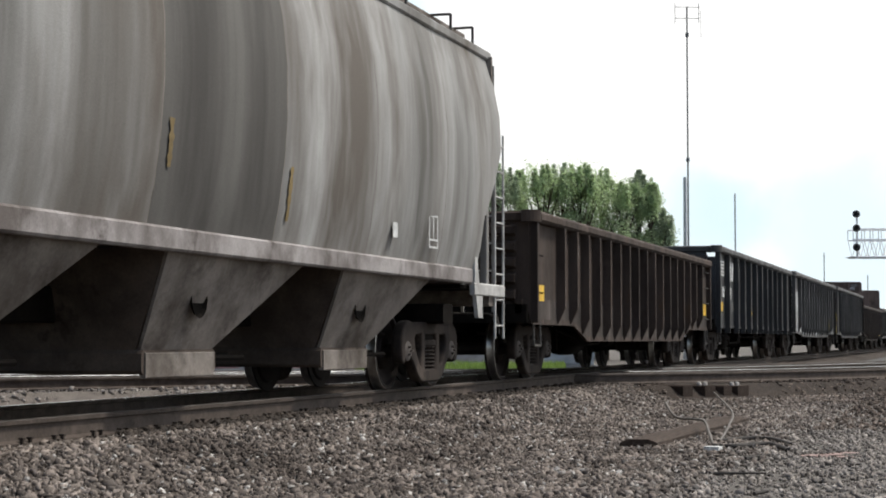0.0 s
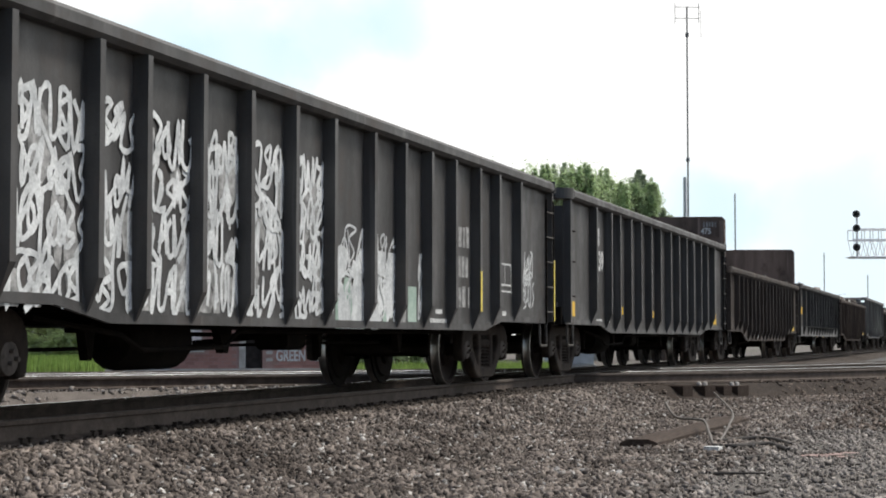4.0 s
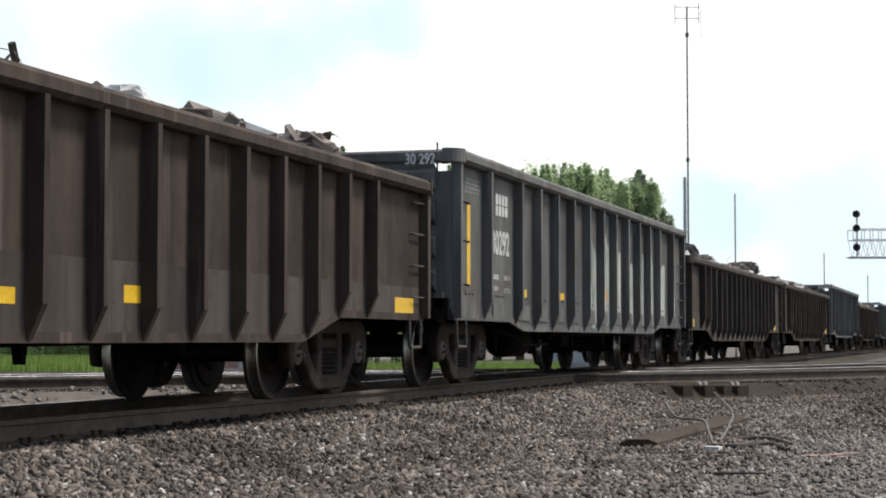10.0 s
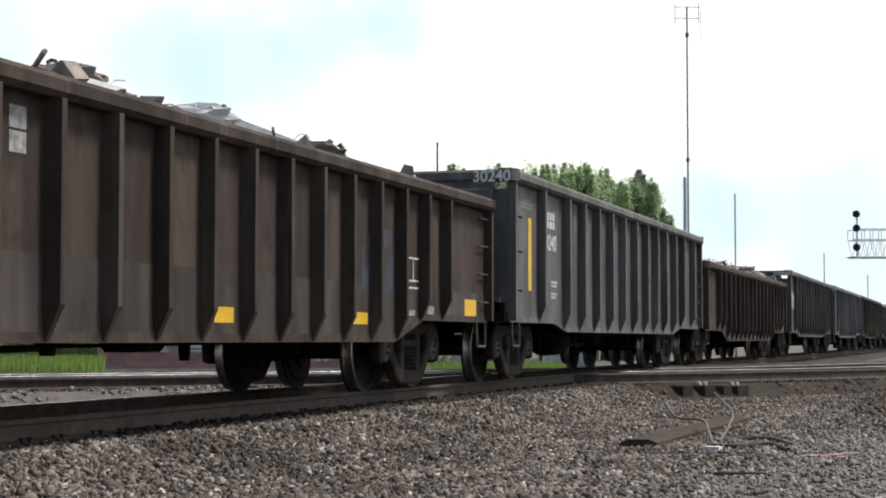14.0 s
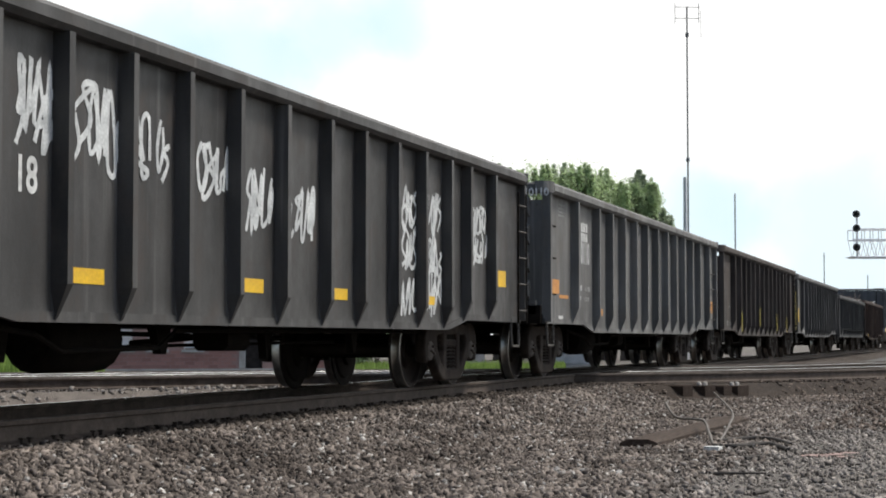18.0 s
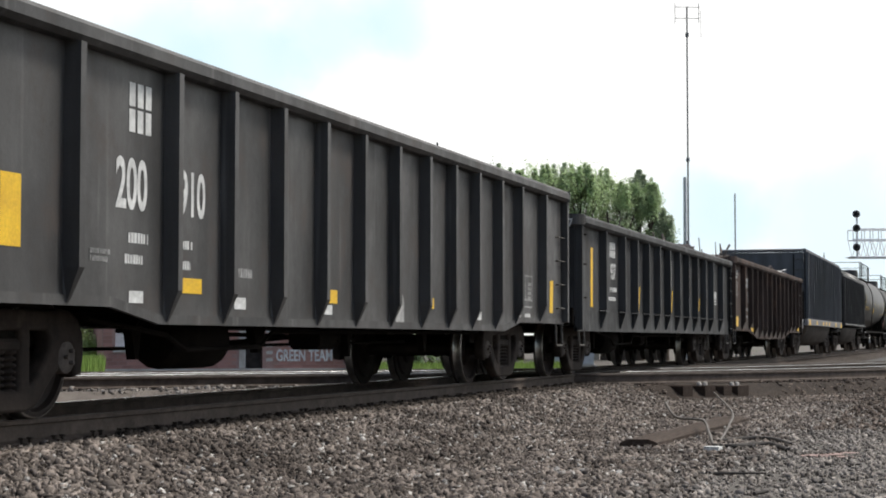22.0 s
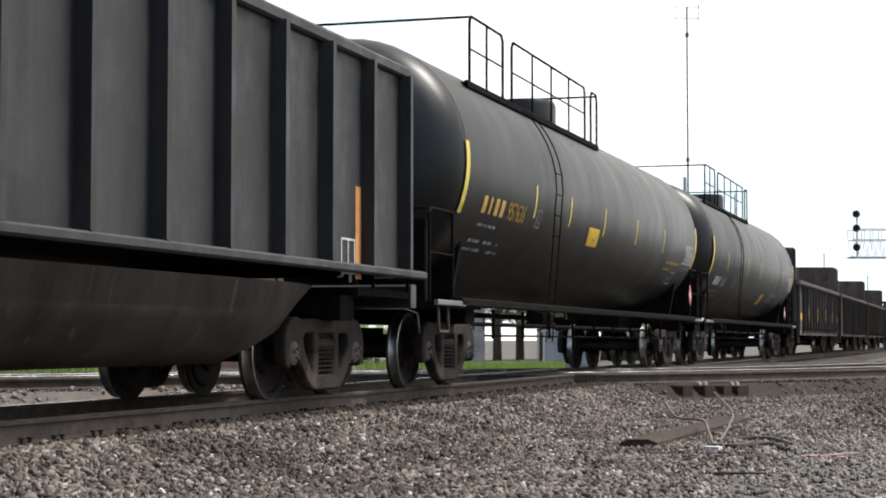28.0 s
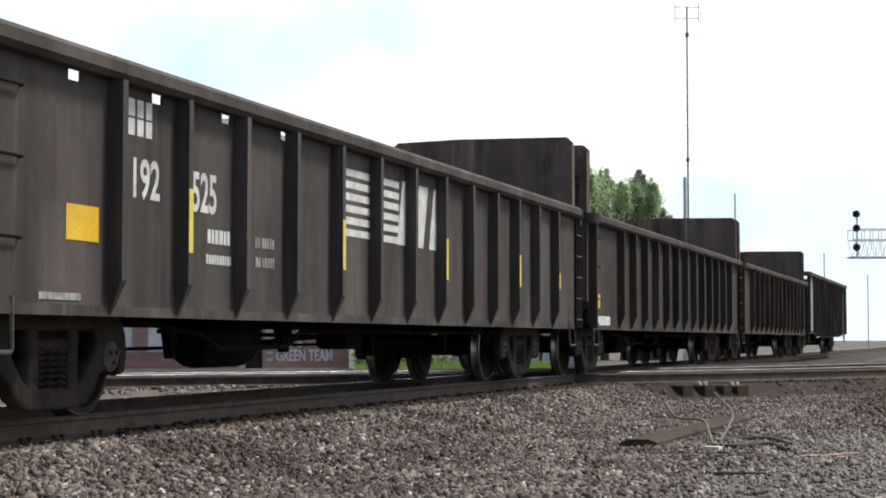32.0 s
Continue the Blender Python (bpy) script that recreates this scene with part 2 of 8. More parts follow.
M_TAPE = surface("yellow_tape", (0.52, 0.40, 0.05), (0.68, 0.55, 0.10), 0.5, scale=4.0, bump=0.0)
M_ORANGE = surface("orange_stencil", (0.42, 0.19, 0.065), (0.55, 0.27, 0.09), 0.7, scale=6.0, bump=0.0)
M_RUSTORANGE = surface("faded_orange_lettering", (0.24, 0.11, 0.055), (0.40, 0.20, 0.11), 0.8, scale=5.0, bump=0.0, spots=(0.06, 0.055, 0.055), spot_at=0.6, spot_scale=4.0)
M_GOLD = surface("golden_stencil", (0.42, 0.27, 0.07), (0.55, 0.36, 0.10), 0.7, scale=6.0, bump=0.0)
M_SPRAY = surface("white_spray_paint", (0.38, 0.39, 0.39), (0.62, 0.63, 0.62), 0.7, scale=5.0, bump=0.0)
M_SPRAYGREEN = surface("pale_green_spray_paint", (0.22, 0.30, 0.25), (0.36, 0.44, 0.38), 0.7, scale=5.0, bump=0.0)
M_SPRAYBLUE = surface("blue_spray_paint", (0.05, 0.20, 0.30), (0.10, 0.32, 0.44), 0.7, scale=5.0, bump=0.0)
M_STAIN = surface("faded_ochre_stencil", (0.1700, 0.1232, 0.0595), (0.2550, 0.1870, 0.0850), 0.85, scale=6.0, bump=0.0)
M_PINK = surface("placard_red", (0.55, 0.12, 0.12), (0.7, 0.3, 0.3), 0.6, scale=9.0, bump=0.0)
M_SCRAP = surface("mixed_scrap_metal", (0.06, 0.05, 0.045), (0.20, 0.17, 0.15), 0.7, metal=0.2, scale=3.0, island=0.75)
M_SCRAPPALE = surface("pale_scrap_sheet", (0.42, 0.41, 0.385), (0.62, 0.61, 0.58), 0.6, scale=3.0, island=0.3)

M_RAILSIDE = surface("rusty_rail_web", (0.0600, 0.0460, 0.0375), (0.1000, 0.0790, 0.0655), 0.85, scale=5.0, spots=(0.05, 0.036, 0.028), spot_at=0.6)
M_RAILTOP = surface("polished_rail_head", (0.42, 0.42, 0.415), (0.56, 0.56, 0.55), 0.24, metal=1.0, scale=6.0, bump=0.0)
# Rail head seen without sky gleam; the lost reflection is painted in.
M_RAILNOGLEAM = surface("gleamless_rail_head", (0.0595, 0.0496, 0.0437), (0.1105, 0.0944, 0.0842), 0.7, metal=0.2, scale=6.0, bump=0.0)
M_TIE = surface("weathered_tie_wood", (0.035, 0.026, 0.020), (0.075, 0.056, 0.045), 0.9, scale=6.0, stretch=(6, 1, 6), bump=0.5, each=0.25)
M_PLATE = surface("rusty_tie_plate", (0.030, 0.023, 0.019), (0.055, 0.042, 0.034), 0.85, scale=9.0)
M_BALLAST = surface("crushed_stone_bed", (0.0252, 0.0193, 0.0152), (0.0594, 0.0462, 0.0376), 0.95, scale=9.0, grain=26.0, bump=1.0)
M_STONE = surface("crushed_ballast_stone", (0.0630, 0.0505, 0.0425), (0.1680, 0.1415, 0.1230), 0.92, scale=1.1, grain=60.0, bump=0.3, island=0.66)
M_FINE = surface("fine_pale_gravel", (0.15, 0.142, 0.132), (0.27, 0.258, 0.242), 0.95, scale=1.5, grain=55.0, bump=1.0, spots=(0.11, 0.098, 0.086), spot_at=0.56)
M_BACKBED = surface("brown_grey_gravel_bed", (0.085, 0.071, 0.060), (0.150, 0.129, 0.112), 0.95, scale=1.5, grain=55.0, bump=1.0)
M_FINESTONE = surface("fine_pale_stone", (0.115, 0.100, 0.088), (0.245, 0.220, 0.198), 0.92, scale=2.2, grain=60.0, bump=0.2, island=0.6)
M_GROUND = surface("packed_gravel_ground", (0.07624, 0.06728, 0.0592), (0.1301, 0.1184, 0.1067), 0.95, scale=0.5, grain=18.0, bump=0.6, spots=(0.10, 0.12, 0.055), spot_at=0.6, spot_scale=0.06)
M_ASPHALT = surface("worn_grey_asphalt", (0.0558, 0.0538, 0.0518), (0.0886, 0.0859, 0.0833), 0.9, scale=0.6, grain=40.0, bump=0.3)
M_GRASS = surface("rough_grass", (0.15, 0.235, 0.05), (0.24, 0.335, 0.09), 0.9, scale=2.0, island=0.4, through_light=0.4)
# M_LEAF and M_LEAFDARK are lifted: distance haze is put into the colour.
M_LEAF = surface("green_leaves", (0.36, 0.46, 0.25), (0.49, 0.59, 0.35), 0.8, scale=0.35, island=0.3, bump=0.0, through_light=0.5)
M_LEAFLOW = surface("young_yellow_green_leaves", (0.44, 0.52, 0.24), (0.60, 0.68, 0.34), 0.8, scale=0.35, island=0.3, bump=0.0, through_light=0.5)
M_LEAFDARK = surface("deep_green_leaves", (0.31, 0.38, 0.25), (0.42, 0.49, 0.34), 0.8, scale=0.35, island=0.3, bump=0.0, through_light=0.5)
M_BARK = surface("grey_brown_bark", (0.06, 0.045, 0.034), (0.12, 0.095, 0.075), 0.95, scale=8.0, stretch=(1, 1, 0.2), bump=0.6)
M_BRICK = surface("weathered_red_brick", (0.2646, 0.1435, 0.1240), (0.3430, 0.1927, 0.1680), 0.9, scale=1.2, each=0.15)
M_MORTAR = surface("brick_mortar", (0.2548, 0.1658, 0.1452), (0.3038, 0.2040, 0.1826), 0.95, scale=4.0)
M_BOARD = surface("grey_window_boarding", (0.60, 0.56, 0.54), (0.74, 0.70, 0.68), 0.8, scale=3.0)
M_CONCRETE = surface("pale_concrete", (0.28, 0.27, 0.25), (0.42, 0.41, 0.385), 0.9, scale=2.0)
M_ROOF = surface("grey_roof_shingle", (0.13, 0.14, 0.145), (0.2, 0.21, 0.215), 0.9, scale=2.0)
M_DARKOPEN = surface("dark_doorway_boards", (0.015, 0.013, 0.012), (0.035, 0.03, 0.027), 0.9, scale=4.0)
M_BUNGALOW = surface("silver_bungalow_steel", (0.30, 0.33, 0.35), (0.42, 0.45, 0.47), 0.55, scale=2.0)
M_GALV = surface("galvanised_steel", (0.40, 0.41, 0.42), (0.55, 0.56, 0.57), 0.6, scale=6.0)
M_POLE = surface("grey_pole", (0.10, 0.10, 0.10), (0.19, 0.19, 0.19), 0.8, scale=5.0)
# Black lifted towards grey: the backlit haze is put into the colour.
M_SIGNAL = surface("black_signal_head", (0.0343, 0.0372, 0.0372), (0.0715, 0.0744, 0.0744), 0.6, scale=5.0)
M_CABLE = surface("pale_cable_sheath", (0.09, 0.08, 0.07), (0.17, 0.155, 0.14), 0.7, scale=5.0)
M_DARKCABLE = surface("dark_cable_sheath", (0.03, 0.027, 0.025), (0.06, 0.053, 0.047), 0.8, scale=5.0)
M_LOGWOOD = surface("split_brown_timber", (0.0340, 0.0239, 0.0181), (0.0620, 0.0442, 0.0344), 0.95, scale=5.0, stretch=(1, 6, 6), bump=0.6, spots=(0.085, 0.068, 0.057), spot_at=0.6, spot_scale=3.0)
M_REDPAINT = surface("faded_red_marking", (0.24, 0.165, 0.145), (0.30, 0.215, 0.19), 0.95, scale=5.0)

M_PALESTONE = surface("pale_chipped_stone", (0.24, 0.225, 0.205), (0.42, 0.40, 0.375), 0.9, scale=2.2, grain=60.0, bump=0.2, island=0.4)
# Paler than real zinc: the bright sky's glare is put into the colour.
M_GALVPALE = surface("glare_paled_galvanised", (0.6578, 0.6704, 0.6704), (0.8500, 0.8500, 0.8500), 0.65, scale=6.0)
M_STONEBROWN = surface("brown_track_stone", (0.046, 0.0345, 0.0276), (0.1265, 0.1, 0.0828), 0.92, scale=2.2, grain=60.0, bump=0.3, island=0.7)
M_SPRAYROSE = surface("pale_rose_spray_paint", (0.26, 0.22, 0.22), (0.38, 0.33, 0.34), 0.7, scale=5.0, bump=0.0)
M_MOTTLED = car_paint("mottled_rusting_grey_paint", (0.030, 0.029, 0.028), (0.060, 0.058, 0.055), 0.7, (0.017, 0.013, 0.011), spec=0.22, chalk=0.2, wear=0.9)
M_OILSTONE = surface("oil_dark_stone", (0.020, 0.0155, 0.0125), (0.048, 0.038, 0.031), 0.85, scale=2.2, grain=60.0, bump=0.3, island=0.5)
M_BALLASTDARK = surface("oil_dark_stone_bed", (0.0162, 0.0118, 0.0088), (0.0405, 0.0294, 0.0224), 0.95, scale=9.0, grain=26.0, bump=1.0)
M_DULLBLUE = surface("dull_blue_overspray", (0.036, 0.042, 0.052), (0.062, 0.072, 0.088), 0.7, scale=5.0, bump=0.0)
M_PALEBLUE = surface("pale_blue_spray_paint", (0.12, 0.19, 0.22), (0.2, 0.28, 0.31), 0.7, scale=5.0, bump=0.0)
M_CHALK = surface("chalky_sprayed_ground_coat", (0.1890, 0.1958, 0.1755), (0.4455, 0.4523, 0.4185), 0.8, scale=1.2, stretch=(2.0, 2.0, 0.5), bump=0.0, spots=(0.10, 0.095, 0.09), spot_at=0.56, spot_soft=0.12)
# ---- mesh tools ----
class Build:
    """Collects vertices and faces of one mesh."""

    def __init__(self):
        self.v, self.f, self.m = [], [], []

    def add(self, verts, faces, mat=0):
        k = len(self.v)
        self.v += [tuple(p) for p in verts]
        self.f += [tuple(i + k for i in f) for f in faces]
        self.m += [mat] * len(faces)
        return self

    def box(self, x0, x1, y0, y1, z0, z1, mat=0):
        vs = [(x, y, z) for z in (z0, z1) for y in (y0, y1) for x in (x0, x1)]
        return self.add(vs, [(0, 2, 3, 1), (4, 5, 7, 6), (0, 1, 5, 4), (2, 6, 7, 3), (0, 4, 6, 2), (1, 3, 7, 5)], mat)

    def prism(self, poly, axis, a, b, mat=0):
        """A polygon (x, z), (y, z) or (x, y) drawn out along the axis left over."""
        def place(p, d):
            return {"y": (p[0], d, p[1]), "x": (d, p[0], p[1]), "z": (p[0], p[1], d)}[axis]
        n = len(poly)
        vs = [place(p, a) for p in poly] + [place(p, b) for p in poly]
        fs = [tuple(range(n))[::-1], tuple(range(n, 2 * n))] + [(i, (i + 1) % n, n + (i + 1) % n, n + i) for i in range(n)]
        return self.add(vs, fs, mat)

    def cbox(self, x0, x1, y0, y1, z0, z1, c=0.01, mat=0):
        """A box whose edges along its longest side are chamfered."""
        sx, sy, sz = x1 - x0, y1 - y0, z1 - z0

        def octo(a0, a1, b0, b1):
            return [(a0 + c, b0), (a1 - c, b0), (a1, b0 + c), (a1, b1 - c), (a1 - c, b1), (a0 + c, b1), (a0, b1 - c), (a0, b0 + c)]
        if sx >= sy and sx >= sz:
            return self.prism(octo(y0, y1, z0, z1), "x", x0, x1, mat)
        if sy >= sz:
            return self.prism(octo(x0, x1, z0, z1), "y", y0, y1, mat)
        return self.prism(octo(x0, x1, y0, y1), "z", z0, z1, mat)

    def rod(self, p, q, r, n=8, r2=None, mat=0, caps=True):
        p, q = Vector(p), Vector(q)
        d = q - p
        if d.length < 1e-6:
            return self
        turn = d.to_track_quat("Z", "Y").to_matrix()
        r2 = r if r2 is None else r2
        vs = []
        for c, rad in ((p, r), (q, r2)):
            for i in range(n):
                a = 2 * math.pi * i / n
                vs.append(c + turn @ Vector((rad * math.cos(a), rad * math.sin(a), 0)))
        fs = [(i, (i + 1) % n, n + (i + 1) % n, n + i) for i in range(n)]
        if caps:
            fs += [tuple(range(n))[::-1], tuple(range(n, 2 * n))]
        return self.add(vs, fs, mat)

    def path(self, pts, r, n=6, mat=0):
        for p, q in zip(pts, pts[1:]):
            self.rod(p, q, r, n, mat=mat)
        return self

    def lathe(self, prof, n=28, axis="y", centre=(0, 0, 0), mats=None):
        """Turns a profile of (radius, along) round an axis."""
        vs, fs, ms = [], [], []
        for r, a in prof:
            for i in range(n):
                t = 2 * math.pi * i / n
                c, s = r * math.cos(t), r * math.sin(t)
                p = {"y": (c, a, s), "x": (a, c, s), "z": (c, s, a)}[axis]
                vs.append((p[0] + centre[0], p[1] + centre[1], p[2] + centre[2]))
        for j in range(len(prof) - 1):
            for i in range(n):
                k = (i + 1) % n
                fs.append((j * n + i, j * n + k, (j + 1) * n + k, (j + 1) * n + i))
                ms.append(mats[j] if mats else 0)
        base = len(self.v)
        self.v += vs
        self.f += [tuple(i + base for i in f) for f in fs]
        self.m += ms
        return self

    def mesh(self, name, mats, smooth=0):
        me = bpy.data.meshes.new(name)
        me.from_pydata(self.v, [], self.f)
        for m in mats if isinstance(mats, (list, tuple)) else [mats]:
            me.materials.append(m)
        if any(self.m):
            me.polygons.foreach_set("material_index", self.m)
        bm = bmesh.new()
        bm.from_mesh(me)
        bmesh.ops.recalc_face_normals(bm, faces=bm.faces)
        bm.to_mesh(me)
        bm.free()
        if smooth:
            me.polygons.foreach_set("use_smooth", [True] * len(me.polygons))
            me.set_sharp_from_angle(angle=radians(smooth))
        me.update()
        return me


def part(name, b, mat, parent, label="", at=None, smooth=0):
    """One mesh object under a thing or a part; b is a Build or a mesh to share."""
    ob = new(name, b if isinstance(b, bpy.types.Mesh) else b.mesh(name, mat, smooth))
    ob.parent = parent
    if at is not None:
        ob.matrix_basis = at if isinstance(at, Matrix) else Matrix.Translation(at)
    return tagged(ob, label) if label else ob


def thing(name, label, category, at=(0, 0, 0), group="", b=None, mat=None, smooth=0, kind=""):
    ob = new(name, b.mesh(name, mat, smooth) if b else None)
    ob.location = at
    return tagged(ob, label, category, group, kind)


def letters(text, size, mat, squeeze=0.8, bold=0.022):
    """A flat mesh of letters in the built-in font, in the x-z plane, facing -y, its left foot at the origin."""
    cu = bpy.data.curves.new("letters", "FONT")
    cu.body, cu.size = text, size
    cu.extrude, cu.offset = 0.0006, bold * size
    tmp = bpy.data.objects.new("letters", cu)
    scene.collection.objects.link(tmp)
    bpy.context.view_layer.update()
    me = bpy.data.meshes.new_from_object(tmp.evaluated_get(bpy.context.evaluated_depsgraph_get()))
    bpy.data.objects.remove(tmp)
    bpy.data.curves.remove(cu)
    me.transform(Matrix.Rotation(radians(90), 4, "X") @ Matrix.Diagonal((squeeze, 1, 1, 1)))
    me.materials.clear()
    me.materials.append(mat)
    return me


def jitter(rng, k):
    return rng.uniform(-k, k)


SHARED = {}


def shared(key, make):
    if key not in SHARED:
        SHARED[key] = make()
    return SHARED[key]


# ---- trucks, couplers and other running gear ----
WHEEL_R, HALF_BASE = 0.457, 0.889


def wheelset_mesh():
    b = Build()
    for s in (-1, 1):
        prof = [(0.10, 0.60), (0.20, 0.615), (0.22, 0.655), (0.37, 0.665), (0.395, 0.69), (0.483, 0.69), (0.486, 0.705), (0.470, 0.722), (0.459, 0.735),
                (0.455, 0.825), (0.445, 0.83), (0.405, 0.83), (0.385, 0.79), (0.22, 0.745), (0.19, 0.80), (0.10, 0.805), (0.085, 0.80)]
        mats = [0, 0, 0, 0, 0, 0, 0, 1, 1, 1, 0, 0, 0, 0, 0, 0]
        b.lathe([(r, s * a) for r, a in prof], 36, "y", mats=mats)
    b.lathe([(0.0, -1.02), (0.075, -1.02), (0.085, -0.80), (0.085, 0.80), (0.075, 1.02), (0.0, 1.02)], 14, "y")
    for s in (-1, 1):
        for k in range(3):
            a = 2 * math.pi * k / 3
            b.rod((0.05 * math.cos(a), s * 1.085, 0.05 * math.sin(a)), (0.05 * math.cos(a), s * 1.125, 0.05 * math.sin(a)), 0.018, 6, mat=2)
        b.lathe([(0.0, s * 1.09), (0.10, s * 1.09), (0.125, s * 1.075), (0.128, s * 1.0), (0.125, s * 0.93)], 18, "y", mats=[2, 2, 2, 0])
    return b.mesh("wheelset", [M_WHEEL, M_TREAD, M_CAP], 40)


def plate_with_holes(name, outer, holes, y0, y1, mat, round_off=0.012):
    """A cast plate in the x-z plane, with openings and softened edges."""
    cu = bpy.data.curves.new(name, "CURVE")
    cu.dimensions, cu.fill_mode = "2D", "BOTH"
    cu.extrude, cu.bevel_depth, cu.bevel_resolution = (y1 - y0) / 2 - round_off, round_off, 1
    for ring in [outer] + holes:
        sp = cu.splines.new("POLY")
        sp.points.add(len(ring) - 1)
        for p, (x, z) in zip(sp.points, ring):
            p.co = (x, z, 0, 1)
        sp.use_cyclic_u = True
    tmp = bpy.data.objects.new(name, cu)
    scene.collection.objects.link(tmp)
    bpy.context.view_layer.update()
    me = bpy.data.meshes.new_from_object(tmp.evaluated_get(bpy.context.evaluated_depsgraph_get()))
    bpy.data.objects.remove(tmp)
    bpy.data.curves.remove(cu)
    me.transform(Matrix.Translation((0, (y0 + y1) / 2, 0)) @ Matrix.Rotation(radians(90), 4, "X"))
    me.materials.clear()
    me.materials.append(mat)
    bm = bmesh.new()
    bm.from_mesh(me)
    bmesh.ops.remove_doubles(bm, verts=bm.verts, dist=0.0005)
    bm.to_mesh(me)
    bm.free()
    return me


def sideframe_mesh():
    """A cast side frame: an arched top member, a sagging tension member, hooded ends over the bearings."""
    right = [(0.30, 0.775), (0.62, 0.760), (0.80, 0.785), (0.93, 0.770), (1.04, 0.715), (1.105, 0.62), (1.12, 0.48), (1.09, 0.345), (1.02, 0.335), (1.025, 0.50), (0.965, 0.575), (0.815, 0.575), (0.755, 0.50), (0.745, 0.375),
             (0.68, 0.335), (0.60, 0.265), (0.50, 0.175), (0.40, 0.118), (0.30, 0.10)]
    outer = right + [(-x, z) for x, z in right[::-1]]
    mid = [(-0.245, 0.20), (0.245, 0.20), (0.245, 0.675), (-0.245, 0.675)]
    win = [(0.335, 0.680), (0.60, 0.672), (0.665, 0.60), (0.64, 0.49), (0.555, 0.385), (0.45, 0.275), (0.37, 0.225), (0.335, 0.25)]
    return plate_with_holes("sideframe", outer, [mid, win, [(-x, z) for x, z in win]], 0.95, 1.085, M_TRUCK, 0.026)


def spring_mesh():
    b = Build()
    prof = []
    for k in range(7):
        z = 0.20 + k * 0.046
        prof += [(0.050, z), (0.071, z + 0.008), (0.078, z + 0.018), (0.071, z + 0.028), (0.050, z + 0.036), (0.046, z + 0.041)]
    b.lathe(prof, 14, "z", (0, 1.0, 0))
    return b.mesh("spring", M_TRUCK, 60)


def wedge_mesh():
    return Build().cbox(-0.235, 0.235, 0.90, 1.075, 0.50, 0.59, 0.02).mesh("bolster_end", M_TRUCK)


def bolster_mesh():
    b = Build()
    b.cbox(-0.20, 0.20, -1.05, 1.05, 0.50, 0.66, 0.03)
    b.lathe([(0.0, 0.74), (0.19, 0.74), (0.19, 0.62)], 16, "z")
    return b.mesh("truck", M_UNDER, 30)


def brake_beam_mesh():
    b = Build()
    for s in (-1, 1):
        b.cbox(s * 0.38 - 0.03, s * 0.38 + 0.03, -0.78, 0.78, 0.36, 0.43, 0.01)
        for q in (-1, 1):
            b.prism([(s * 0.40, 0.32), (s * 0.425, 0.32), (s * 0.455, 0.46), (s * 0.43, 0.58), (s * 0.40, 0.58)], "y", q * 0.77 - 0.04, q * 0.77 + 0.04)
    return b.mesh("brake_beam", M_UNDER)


WHEELS = {-1: [], 1: []}


def add_truck(car, x, lift=0.0):
    t = part("truck", shared("bolster", bolster_mesh), None, car, "grimy two-axle truck", at=(x, 0, 0))
    for s in (-1, 1):
        part("sideframe", shared("sideframe", sideframe_mesh), None, t, "dusty cast sideframe", at=Matrix.Rotation(math.pi if s < 0 else 0, 4, "Z"))
        part("bolster_end", shared("bolster_end", wedge_mesh), None, t, at=Matrix.Rotation(math.pi if s < 0 else 0, 4, "Z"))
        for k in (-0.158, 0.0, 0.158):
            part("spring", shared("spring", spring_mesh), None, t, at=Matrix.Translation((k, 0, 0)) @ Matrix.Rotation(math.pi if s < 0 else 0, 4, "Z"))
        w = part("wheelset", shared("wheelset", wheelset_mesh), None, t, "rust-brown wheels with polished treads", at=(s * HALF_BASE, 0, WHEEL_R))
        WHEELS[s].append(w)
    part("brake_beam", shared("brake_beam", brake_beam_mesh), None, t)
    return t


def coupler_mesh():
    b = Build()
    b.cbox(-0.15, 0.62, -0.09, 0.09, 0.76, 0.96, 0.02)
    b.prism([(0.55, -0.16), (0.80, -0.17), (0.88, -0.05), (0.80, 0.02), (0.78, 0.17), (0.62, 0.19), (0.50, 0.08)], "z", 0.70, 1.0)
    b.path([(0.35, 0.25, 0.88), (0.55, 0.28, 0.62), (0.80, 0.2, 0.45), (0.88, 0.05, 0.42)], 0.022)
    return b.mesh("coupler", M_UNDER, 30)


def lever_mesh():
    b = Build()
    b.path([(0.10, -0.10, 1.02), (0.14, -0.12, 0.95), (0.14, -1.28, 0.93), (0.18, -1.40, 0.88), (0.20, -1.42, 0.66)], 0.013)
    return b.mesh("uncoupling_lever", M_RUNG)


def add_ends(car, half, z=0.0):
    for s in (-1, 1):
        m = Matrix.Translation((s * half, 0, 0)) @ Matrix.Rotation(math.pi if s < 0 else 0, 4, "Z")
        part("coupler", shared("coupler", coupler_mesh), None, car, at=m)
        part("uncoupling_lever", shared("lever", lever_mesh), None, car, at=m)


